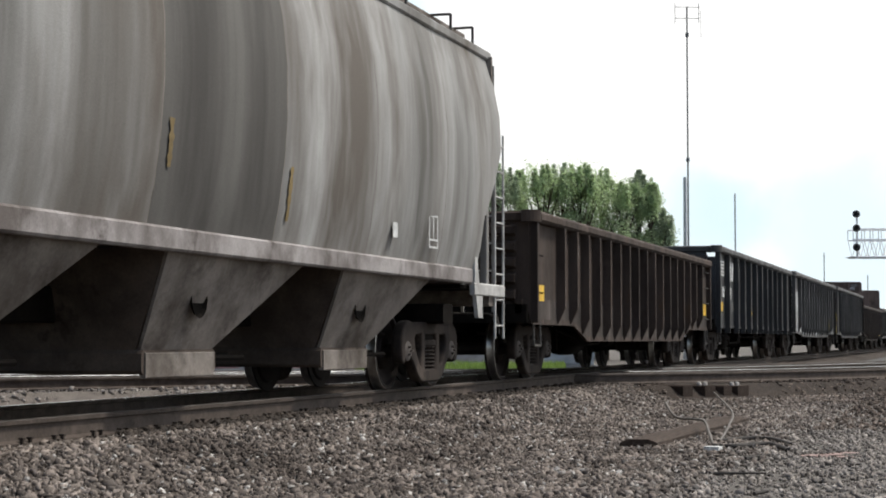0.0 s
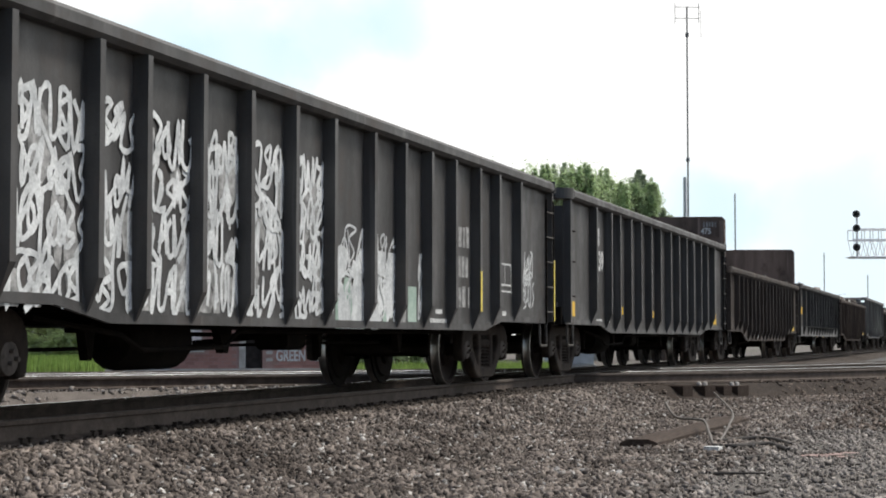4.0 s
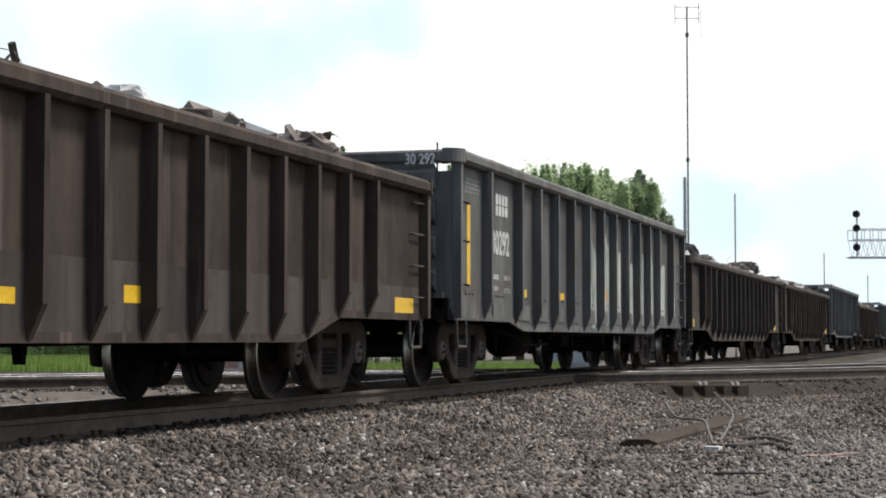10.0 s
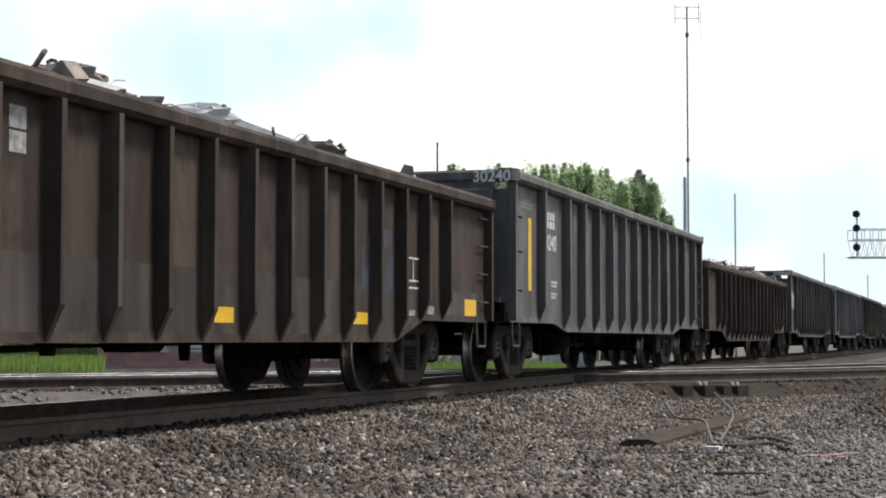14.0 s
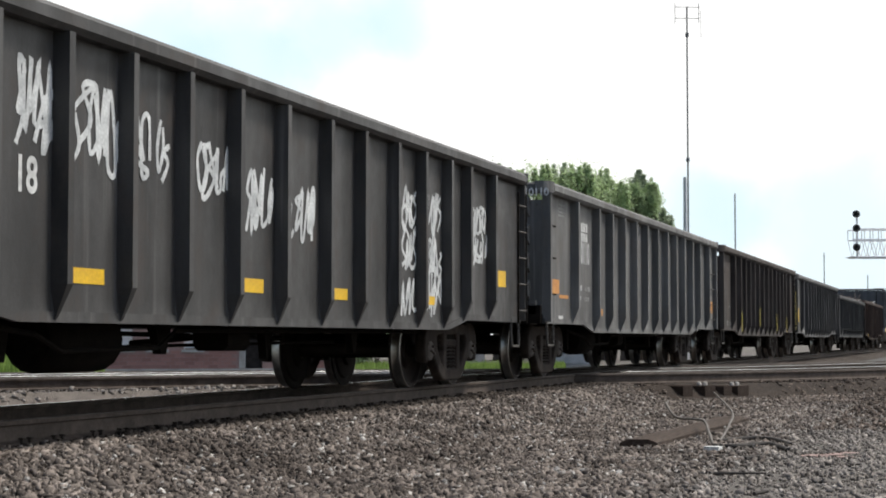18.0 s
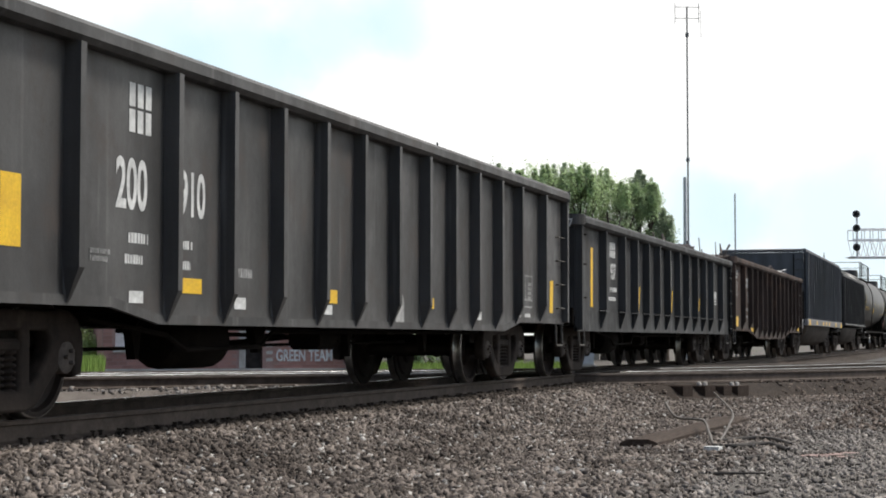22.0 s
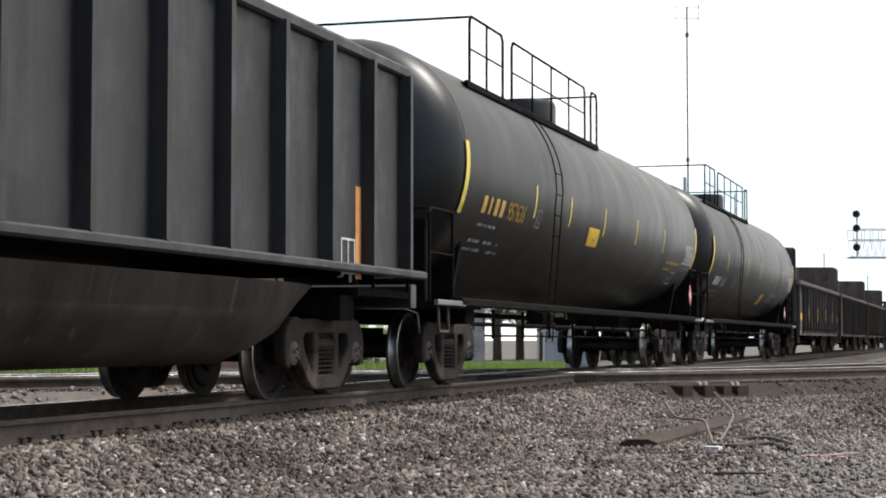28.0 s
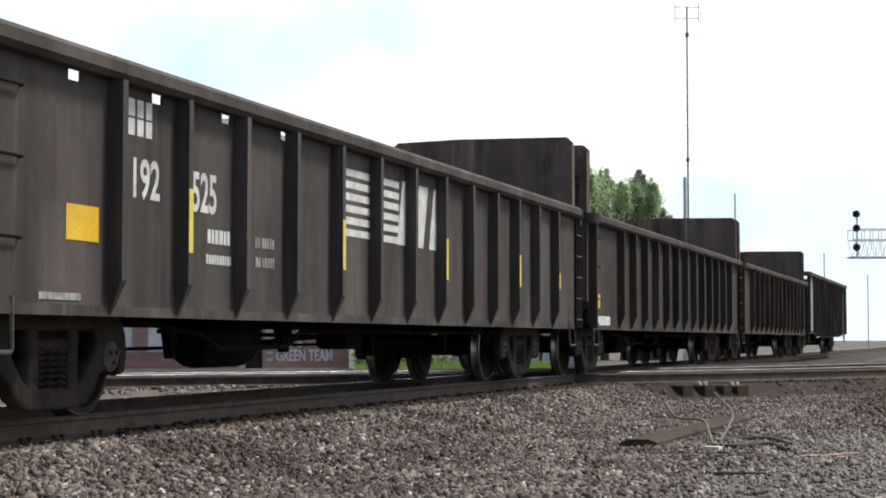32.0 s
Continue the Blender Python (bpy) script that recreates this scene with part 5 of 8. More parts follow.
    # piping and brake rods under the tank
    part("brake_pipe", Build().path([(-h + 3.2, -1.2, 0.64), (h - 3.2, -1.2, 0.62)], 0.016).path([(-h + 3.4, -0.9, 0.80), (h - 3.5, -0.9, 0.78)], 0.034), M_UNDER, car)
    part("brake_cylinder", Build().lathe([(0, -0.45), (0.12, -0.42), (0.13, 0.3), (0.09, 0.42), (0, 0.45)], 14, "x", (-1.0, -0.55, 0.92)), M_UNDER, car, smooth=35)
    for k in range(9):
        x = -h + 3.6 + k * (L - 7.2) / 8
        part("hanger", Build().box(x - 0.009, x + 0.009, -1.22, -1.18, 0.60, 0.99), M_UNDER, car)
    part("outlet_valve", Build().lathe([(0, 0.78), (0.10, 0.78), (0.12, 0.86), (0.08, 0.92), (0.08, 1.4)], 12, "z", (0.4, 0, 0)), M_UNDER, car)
    # top platform with rails and a manway
    d = dome_at
    zt = axis_z + radius
    part("manway", Build().lathe([(0, zt + 0.36), (0.50, zt + 0.36), (0.54, zt + 0.28), (0.54, zt - 0.1)], 20, "z", (d, 0, 0)).cbox(d + 0.58, d + 0.95, -0.2, 0.2, zt - 0.05, zt + 0.22, 0.03), M_TANK, car, smooth=35)
    pa, pb, zp = d - 7.4, d + 0.77, 3.94
    for s in (-1, 1):
        part("platform", Build().box(pa, pb, min(s * 0.80, s * 1.08), max(s * 0.80, s * 1.08), zp - 0.02, zp + 0.03), M_UNDER, car)
        part("platform_beam", Build().cbox(pa - 0.05, pb + 0.05, s * 1.1 - 0.025, s * 1.1 + 0.025, zp - 0.05, zp + 0.045, 0.01), M_UNDER, car)
        # rails in three hoops of bent bar, open where the ladder comes up
        for a, e in ((pa + 0.1, d - 5.6), (d - 5.1, d - 0.2), (d + 0.28, pb)):
            rail = part("platform_rail", tube_bent([(a, s * 1.1, zp), (a, s * 1.1, zp + 0.84), (a + 0.08, s * 1.1, zp + 0.92), (e - 0.08, s * 1.1, zp + 0.92), (e, s * 1.1, zp + 0.84), (e, s * 1.1, zp)], 0.02), M_UNDER, car)
            if e - a > 1:
                part("rail_bar", Build().rod((a, s * 1.1, zp + 0.48), (e, s * 1.1, zp + 0.48), 0.013, 6), M_UNDER, rail)
                for k in range(1, int((e - a) / 1.5) + 1):
                    x = a + (e - a) * k / (int((e - a) / 1.5) + 1)
                    part("rail_post", Build().rod((x, s * 1.1, zp), (x, s * 1.1, zp + 0.92), 0.016, 6), M_UNDER, rail)
    for x in (pa + 0.1, pb):
        part("end_guard", Build().rod((x, -1.1, zp + 0.90), (x, 1.1, zp + 0.90), 0.018, 6), M_UNDER, car)
    # side ladder bent round the tank
    for s in (-1,):
        lb = Build()
        d = dome_at - 4.35
        for dx in (-0.2, 0.2):
            pts = [(d + dx, s * 1.46, 0.55), (d + dx, s * (radius + 0.07), axis_z)]
            for i in range(1, 7):
                a = math.radians(i * 8)
                pts.append((d + dx, s * (radius + 0.07) * math.cos(a), axis_z + (radius + 0.07) * math.sin(a)))
            lb.path(pts, 0.011, 5)
        lad = part("ladder", lb, M_UNDER, car)
        for i in range(7):
            z = 1.2 + i * 0.3
            y = s * (1.46 + (radius + 0.07 - 1.46) * min(1, (z - 1.05) / (axis_z - 1.05)))
            part("rung", Build().rod((d - 0.2, y, z), (d + 0.2, y, z), 0.010, 5), M_UNDER, lad)
    car["half"], car["tank_r"], car["tank_z"] = h, radius, axis_z
    return car


def tank_angle(car, a):
    """Angle on the tank at the height that lies a degrees up a tank of 1.5 m about z = 2.84."""
    return math.asin(max(-0.99, min(0.99, (2.84 + 1.5 * math.sin(math.radians(a)) - car["tank_z"]) / car["tank_r"])))


def on_tank(car, x, a0, a1, w, mat, name="tape_strip", lean=0.0, label="", off=0.006):
    """A strip stuck round the tank's camera side between two angles (degrees above its middle)."""
    R, z0 = car["tank_r"] + off, car["tank_z"]
    n = 6
    vs = []
    for i in range(n + 1):
        a = tank_angle(car, a0 + (a1 - a0) * i / n)
        for k in (-0.5, 0.5):
            vs.append((x + k * w + lean * i / n, -R * math.cos(a), z0 + R * math.sin(a)))
    part(name, Build().add(vs, [(2 * i, 2 * i + 1, 2 * i + 3, 2 * i + 2) for i in range(n)]), mat, car, label)


def text_on_tank(car, text, x, a, size, mat, squeeze=0.75, name="number", bold=0.045):
    me = letters(text, size, mat, squeeze, bold)
    R, z0 = car["tank_r"] + 0.012, car["tank_z"]
    for v in me.vertices:
        b = tank_angle(car, a) + v.co.z / R
        v.co = (v.co.x, -R * math.cos(b), z0 + R * math.sin(b))
    part(name, me, None, car, at=(x, 0, 0))




def table_on_tank(car, x0, x1, a0, a1, rows, mat, seed, lean=0.0, lines=True, solid=0.5):
    """A stencilled table on the tank: fine lines between rows of short bars."""
    r = random.Random(seed)
    R, z0 = car["tank_r"] + 0.007, car["tank_z"]
    b = Build()

    def bar(xa, xb, ea, eb):
        vs = []
        for e in (ea, eb):
            q = tank_angle(car, e)
            k = lean * (e - a0) / (a1 - a0)
            vs += [(xa + k, -R * math.cos(q), z0 + R * math.sin(q)), (xb + k, -R * math.cos(q), z0 + R * math.sin(q))]
        b.add(vs, [(0, 1, 3, 2)])
    step = (a1 - a0) / rows
    for i in range(rows):
        e = a0 + i * step
        if lines:
            bar(x0, x1, e, e + step * 0.14)
        x = x0 + 0.02
        while x < x1 - 0.06:
            w = min(r.uniform(0.05, 0.20), x1 - x)
            if r.random() < 0.85:
                bar(x, x + w, e + step * (0.5 - solid * 0.5), e + step * (0.5 + solid * 0.5))
            x += w + r.uniform(0.02, 0.06)
    if lines:
        bar(x0, x1, a1 - step * 0.1, a1)
        for xa in (x0, x0 + (x1 - x0) * 0.55, x1 - 0.015):
            bar(xa, xa + 0.015, a0, a1)
    part("data_stencil", b, mat, car)


def box_on_tank(car, x0, x1, a0, a1, mat):
    """A stencilled outlined square with a smaller mark inside."""
    t = 0.02
    da = math.degrees(t / car["tank_r"])
    for xa, xb, ea, eb in ((x0, x1, a0, a0 + da), (x0, x1, a1 - da, a1), (x0, x0 + t, a0 + da, a1 - da), (x1 - t, x1, a0 + da, a1 - da), (x0 + (x1 - x0) * 0.3, x0 + (x1 - x0) * 0.34, a0 + (a1 - a0) * 0.3, a0 + (a1 - a0) * 0.75), (x0 + (x1 - x0) * 0.34, x0 + (x1 - x0) * 0.7, a0 + (a1 - a0) * 0.3, a0 + (a1 - a0) * 0.36)):
        on_tank(car, (xa + xb) / 2, ea, eb, xb - xa, mat, name="stencil_line")
# ---- the train, from the car that passes first to the last one ----
CARS = []


def add(car):
    CARS.append(car)
    return car


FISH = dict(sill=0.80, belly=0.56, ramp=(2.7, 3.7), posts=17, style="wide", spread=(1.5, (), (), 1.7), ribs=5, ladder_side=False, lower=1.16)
HIGH = dict(sill=0.82, belly=0.70, ramp=(2.6, 3.4), posts=10, style="hat", at=(-6.61, -5.42, -4.67, -3.68, -2.71, -1.68, -0.68, 0.49, 1.5, 2.46, 3.41, 4.47, 5.39, 6.49))
HIGH_B = {**HIGH, "at": (-6.5, -5.35, -4.41, -3.45, -2.48, -1.48, -0.43, 0.68, 1.66, 2.72, 3.69, 4.69, 5.51, 6.66)}
WIDE = dict(ladder_side=False, sill=0.82, belly=0.70, ramp=(2.6, 3.4), posts=12, style="hat", at=(-6.6, -5.03, -3.96, -2.87, -1.78, -0.70, 0.40, 1.49, 2.52, 3.55, 4.63, 5.68, 7.05))
FLAT = dict(sill=0.72, posts=10, style="hat", band=1.05, at=(-6.8, -5.19, -4.03, -2.87, -1.71, -0.55, 0.65, 1.80, 3.0, 4.18, 5.34, 6.9))
BULK = dict(sill=0.75, posts=12, style="hat", at=(-6.77, -5.65, -4.5, -3.35, -2.16, -1.02, 0.16, 1.31, 2.46, 3.6, 4.7, 5.83, 7.02))

c0 = add(covered_hopper(4.6, 22.6, "chalky grey covered hopper car with dirt streaks down its bulging sides"))
c1 = add(gondola(24.1, 40.7, 2.39, M_BROWN, label="dull brown gondola car with deep-bellied ribbed sides", **{**FISH, "spread": (1.63, (), (), 1.48)}))
c2 = add(gondola(42.2, 58.7, 2.82, M_BLACK, label="clean black gondola car with white lettering and a corner ladder", sill=0.88, posts=10, style="stub", at=(-6.78, -5.14, -3.85, -2.58, -1.32, -0.05, 1.2, 2.46, 3.72, 4.98, 6.5), notch=True, reservoir=True))
c3 = add(gondola(59.8, 76.7, 2.86, M_DARKGREEN, label="dark weathered gondola car with pale sprayed lettering", **HIGH))
c4 = add(gondola(77.8, 94.7, 2.87, M_DARKGREEN, label="dark grey-green gondola car with yellow patches", **HIGH))
c5 = add(gondola(95.6, 112.5, 2.40, M_DKBROWN, label="brown ribbed gondola car with tall rusty end bulkheads", plates=True, rise=1.22, plate_mat=M_CORRODED, **{**FISH, "spread": (1.44, (), (), 1.9)}))
c6 = add(gondola(113.2, 130.3, 2.50, M_MOTTLED, label="dark grey gondola car with chipped paint and white numbers", band_mat=M_GREY, **FLAT))
c7 = add(gondola(131.1, 148.1, 2.37, M_BROWN, label="brown deep-bellied gondola car loaded with scrap", **{**FISH, "spread": (1.6, (), (), 1.9)}))
c8 = add(gondola(149.3, 166.0, 2.86, M_GREY, label="grey gondola car with white graffiti over its far half", **{**WIDE, "at": (-7.0, -5.43, -4.37, -3.3, -2.23, -1.11, -0.04, 1.0, 2.1, 3.14, 4.2, 5.24, 6.79)}))
c9 = add(gondola(166.9, 184.7, 2.39, M_DKBROWN, label="dark brown gondola car with a white panel, loaded with scrap", **{**FISH, "spread": (1.76, (), (), 2.11)}))
c10 = add(gondola(185.6, 202.4, 2.37, M_BROWN, label="brown ribbed gondola car with a white panel and scrap load", **{**FISH, "spread": (1.52, (), (), 1.97)}))
c11 = add(gondola(203.5, 220.0, 2.86, M_GREY, label="grey ribbed gondola car with a yellow stripe at its end", **WIDE))
c12 = add(gondola(220.9, 237.6, 2.37, M_BROWN, label="brown deep-bellied gondola car with a white paint run", **{**FISH, "spread": (1.9, (), (), 1.24)}))
c13 = add(gondola(239.1, 255.7, 2.84, M_DARKGREEN, label="dark gondola car covered in white sprayed scribbles", **HIGH_B))
c14 = add(gondola(257.1, 273.9, 2.86, M_PALEGREY, label="weathered grey gondola car with wide ribs", **WIDE))
c15 = add(gondola(275.0, 291.9, 2.86, M_TAUPE, label="dark brown gondola car with yellow upright stripes", **HIGH_B))
c16 = add(gondola(292.8, 309.9, 2.80, M_DARKGREEN, label="dark olive gondola car with worn white numbers", **WIDE))
c17 = add(gondola(310.8, 328.0, 2.53, M_GREENGREY, label="green-grey gondola car with a bent yellow stripe", **FLAT))
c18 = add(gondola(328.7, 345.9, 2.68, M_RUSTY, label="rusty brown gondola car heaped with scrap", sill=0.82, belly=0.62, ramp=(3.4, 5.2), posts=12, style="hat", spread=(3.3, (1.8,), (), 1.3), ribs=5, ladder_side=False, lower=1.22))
c19 = add(open_hopper(347.0, 363.9, 3.85, M_BLUEGREY, "tall blue-grey open-top hopper car with a grey side sill", sill_mat=M_SILL, posts=18, porch=1.35, rear=0.15))
c20 = add(open_hopper(364.9, 380.2, 3.58, M_BLACK, "black open-top hopper car with ladders", posts=13, porch=0.95, rear=0.5, sill_h=0.09))
c21 = add(tank_car(380.8, 401.0, "black tank car with golden numbers and yellow tape marks"))
c22 = add(tank_car(401.6, 421.7, "black tank car with white numbers and a top platform"))
c23 = add(gondola(422.5, 439.8, 2.62, M_TAUPE, label="black gondola car with high end bulkheads and a white emblem", plates=True, plate_mat=M_CORRODED, holes=(-7.3, -6.0, -4.7, -3.4, -2.1, -0.8), **BULK))
c24 = add(gondola(440.9, 458.9, 2.62, M_DKBROWN, label="dark gondola car with high end bulkheads", plates=True, plate_mat=M_CORRODED, **BULK))
c25 = add(gondola(459.5, 477.0, 2.62, M_BROWN, label="brown gondola car with high end bulkheads", plates=True, plate_mat=M_CORRODED, **BULK))
c26 = add(gondola(478.0, 495.5, 3.05, M_DKBROWN, label="dark plain-sided gondola car, last in the train", **{**HIGH, "style": "thin"}))

scrap(c5, 5, 2.36, pieces=90, bulge=0.1)
scrap(c6, 6, 2.44, pieces=120, bulge=0.12)
scrap(c7, 7, 2.34, pieces=200, bulge=0.3, wires=30, lumps=((6.2, 0.8, 0.34, 0), (-2.0, 0.6, 0.3, 0), (2.1, 0.5, 0.25, 1)), sticks=((6.7, 0.36, 0.35, 0.012), (7.0, 0.3, 0.3, 0.03)))
scrap(c9, 9, 2.36, pieces=200, bulge=0.3, pale=0.25, wires=36, lumps=((5.98, 0.8, 0.40, 1), (5.5, 0.3, 0.5, 0), (3.35, 0.6, 0.38, 0), (-5.9, 0.2, 0.45, 0), (-3.4, 0.35, 0.3, 0), (6.6, 0.6, 0.25, 1), (4.2, 0.5, 0.28, 1)))
scrap(c10, 10, 2.36, pieces=200, bulge=0.2, pale=0.2, wires=24, lumps=((-1.5, 0.35, 0.30, 0), (-1.0, 0.5, 0.18, 0), (0.95, 0.2, 0.3, 1), (3.75, 0.3, 0.26, 0), (-4.6, 0.5, 0.26, 1), (-6.5, 0.5, 0.28, 0)), sticks=((-1.9, 0.28, 1.1, 0.05),))
scrap(c12, 12, 2.34, pieces=220, bulge=0.24, wires=80, pale=0.3, lumps=((2.77, 0.5, 0.36, 0), (3.5, 0.45, 0.36, 1), (5.4, 0.5, 0.3, 1), (6.3, 0.7, 0.2, 1), (8.0, 0.6, 0.24, 0), (-3.0, 0.6, 0.3, 1)))
scrap(c17, 17, 2.42, pieces=70, bulge=0.06, beams=6, lumps=((5.0, 0.16, 0.36, 0), (7.0, 0.22, 0.26, 0)), sticks=((1.6, 0.42, -0.16, 0.028), (1.75, 0.36, 0.14, 0.02), (2.5, 0.46, 0.06, 0.034), (2.55, 0.40, 0.28, 0.022), (5.9, 0.48, 0.0, 0.02), (6.6, 0.34, -0.08, 0.015), (6.9, 0.36, 0.0, 0.013), (7.9, 0.66, -0.18, 0.016), (8.1, 0.40, 0.10, 0.015), (-1.2, 0.3, 0.2, 0.02), (-4.0, 0.34, -0.15, 0.02)))
scrap(c18, 18, 2.62, pieces=190, bulge=0.14, beams=16, pale=0.1, lumps=((-6.6, 0.4, 0.2, 0), (3.4, 0.5, 0.2, 0), (6.5, 0.7, 0.28, 1)), sticks=((-7.4, 0.5, 0.02, 0.016), (-6.4, 0.5, -0.12, 0.03), (-5.0, 0.3, 0.1, 0.02)))

# ---- lettering, patches and sprayed paint ----


def pockets(car, paint):
    """A small lapped plate and a row of bolt heads low on each side panel."""
    posts = sorted(p.location.x for p in car.children if p.name.startswith("side_post") and p.location.y < 0)
    me = Build().prism([(-0.31, 0.0), (0.31, 0.0), (0.31, 0.21), (-0.31, 0.21)], "y", -0.012, 0.0).mesh("pocket_plate", paint)
    head = Build().lathe([(0.0, -0.014), (0.009, -0.012), (0.014, 0.0)], 8, "y").mesh("bolt_head", M_UNDER)
    for a, c in zip(posts, posts[1:]):
        if c - a < 0.7:
            continue
        plate = part("pocket_plate", me, None, car, at=((a + c) / 2 - 0.05, -1.4985, 0.845))
        for k in range(4):
            part("bolt_head", head, None, plate, at=(-0.27 + 0.15 * k, 0.0, 0.30))


pockets(c8, M_GREY)

glyph_bars(c1, -5.41, 1.97, 0.46, 0.25, 4, M_FADED)
number(c1, "194", -5.63, 1.37, 0.38, M_WHITE, squeeze=0.71)
number(c1, "65", -4.81, 1.36, 0.37, M_WHITE, squeeze=1.03)
bars(c1, -4.59, 1.16, 0.48, 0.24, 3, M_FADED)
bars(c1, -3.80, 1.13, 0.38, 0.29, 4, M_FADED)
patch(c1, -2.00, 1.25, 0.43, 0.11, M_YELLOW)
patch(c1, 1.44, 1.22, 0.39, 0.12, M_YELLOW)
patch(c1, 4.93, 1.16, 0.35, 0.11, M_YELLOW)
patch(c1, 7.90, 1.26, 0.41, 0.25, M_YELLOW)

patch(c1, -7.83, 1.25, 0.64, 0.23, M_YELLOW)
bars(c1, -7.98, 1.52, 0.33, 0.22, 2, M_WHITE)

emblem(c2, -5.81, 2.29, 1.05, 0.47, M_WHITE)
stripes(c2, -7.19, 2.32, 0.57, 0.40, 5, M_WHITE)
glyph_bars(c2, -7.07, 1.75, 0.40, 0.25, 3, M_WHITE)
number(c2, "11233", -6.32, 1.61, 0.40, M_WHITE, squeeze=0.72)
bars(c2, -6.22, 1.49, 0.20, 0.08, 1, M_WHITE)
bars(c2, -5.43, 1.40, 0.38, 0.24, 4, M_FADED)
patch(c2, -6.41, 1.12, 0.06, 0.48, M_WHITE)
patch(c2, -7.32, 1.39, 0.29, 0.22, M_YELLOW)
patch(c2, -4.47, 1.32, 0.51, 0.13, M_YELLOW)
patch(c2, -3.20, 1.33, 0.31, 0.14, M_WHITE)
patch(c2, -1.74, 1.31, 0.55, 0.12, M_YELLOW)
bars(c2, 0.51, 1.35, 0.37, 0.12, 2, M_FADED)
patch(c2, 4.27, 1.29, 0.38, 0.11, M_YELLOW)
patch(c2, 7.19, 1.38, 0.37, 0.24, M_YELLOW)

blotch(c3, -7.4, -0.4, 0.80, 2.20, 30, M_FADED, n=40)
tag_scrawl(c3, -7.4, -0.4, 0.80, 2.30, 37, M_SPRAY, strokes=40, wide=0.05)
blotch(c3, -0.37, 1.46, 0.69, 1.51, 31, M_SPRAY, n=26)
blotch(c3, -0.37, 1.61, 0.69, 1.20, 32, M_SPRAYGREEN, n=12)
tag_scrawl(c3, -0.27, 1.60, 0.72, 1.69, 33, M_SPRAY, strokes=16)
patch(c3, 1.66, 1.09, 0.36, 0.63, M_FADED)
blotch(c3, 1.91, 2.22, 0.78, 1.17, 34, M_SPRAYGREEN, n=6)
bars(c3, 4.11, 1.47, 0.46, 1.09, 3, M_FADED)
tag_scrawl(c3, 2.28, 2.40, 0.81, 1.54, 35, M_SPRAY, strokes=7)
patch(c3, 4.47, 1.18, 0.075, 0.50, M_TAPE, y=-1.4965 - POST_D)
frame_box(c3, 6.05, 1.40, 0.65, 0.38, M_WHITE)
tag_scrawl(c3, 7.02, 7.62, 0.95, 1.80, 36, M_SPRAY, strokes=9)
bars(c3, 3.11, 0.77, 0.76, 0.14, 2, M_WHITE)
patch(c3, 3.07, 0.91, 0.26, 0.05, M_WHITE)
patch(c3, 6.01, 0.93, 0.19, 0.06, M_WHITE)

glyph_bars(c4, -6.09, 2.27, 0.43, 0.28, 3, M_WHITE)
number(c4, "939", -6.17, 1.73, 0.44, M_WHITE, squeeze=0.89)
number(c4, "4", -4.93, 1.74, 0.39, M_WHITE, squeeze=0.81)
bars(c4, -6.14, 1.56, 0.32, 0.10, 1, M_WHITE)
bars(c4, -6.19, 1.37, 0.21, 0.11, 1, M_WHITE)
bars(c4, -4.92, 1.58, 0.32, 0.10, 1, M_FADED)
bars(c4, -4.92, 1.38, 0.32, 0.11, 1, M_FADED)
patch(c4, -7.94, 1.06, 0.40, 0.23, M_YELLOW)
patch(c4, -4.10, 1.09, 0.41, 0.13, M_YELLOW)
patch(c4, -1.05, 1.07, 0.36, 0.13, M_YELLOW)
patch(c4, 1.06, 1.07, 0.33, 0.11, M_YELLOW)
patch(c4, 4.05, 1.07, 0.27, 0.11, M_YELLOW)
patch(c4, -5.93, 0.89, 0.45, 0.06, M_WHITE)
patch(c4, -5.11, 0.91, 0.10, 0.07, M_WHITE)
patch(c4, -2.35, 0.94, 0.15, 0.08, M_WHITE)
bars(c4, 5.96, 1.37, 0.28, 0.25, 3, M_FADED)

frame_box(c4, 5.85, 1.54, 0.53, 0.33, M_WHITE)
patch(c4, 5.88, 0.85, 0.57, 0.08, M_WHITE)
patch(c4, 7.19, 1.07, 0.49, 0.24, M_YELLOW)

bars(c5, -6.34, 1.99, 0.42, 0.26, 2, M_FADED)
bars(c5, -6.32, 1.63, 0.45, 0.29, 2, M_FADED)
tag_scrawl(c5, -6.49, -6.34, 1.12, 1.28, 51, M_SPRAY, strokes=3)
bars(c5, -5.59, 1.60, 0.30, 0.28, 2, M_FADED)
patch(c5, -7.98, 0.94, 0.57, 0.23, M_YELLOW)
patch(c5, -4.88, 0.94, 0.36, 0.12, M_YELLOW)
patch(c5, -1.43, 0.91, 0.38, 0.13, M_YELLOW)
patch(c5, 2.00, 0.91, 0.27, 0.12, M_YELLOW)
patch(c5, 4.56, 0.94, 0.28, 0.15, M_YELLOW)
patch(c5, 7.44, 0.93, 0.50, 0.23, M_YELLOW)
tag_scrawl(c5, -2.57, -1.98, 0.56, 1.04, 52, M_SPRAY, strokes=6)
patch(c5, 0.54, 1.87, 0.13, 0.55, M_FADED)

glyph_bars(c6, -5.90, 2.08, 0.61, 0.30, 4, M_WHITE)
number(c6, "46746", -6.54, 1.53, 0.50, M_WHITE, squeeze=0.80)
bars(c6, -4.55, 1.53, 0.49, 0.08, 1, M_FADED)
bars(c6, -4.55, 1.37, 0.49, 0.09, 1, M_FADED)
bars(c6, -3.32, 1.44, 0.43, 0.21, 2, M_FADED)
patch(c6, -7.29, 1.61, 0.56, 0.24, M_YELLOW)
patch(c6, -4.55, 0.80, 0.41, 0.13, M_YELLOW)
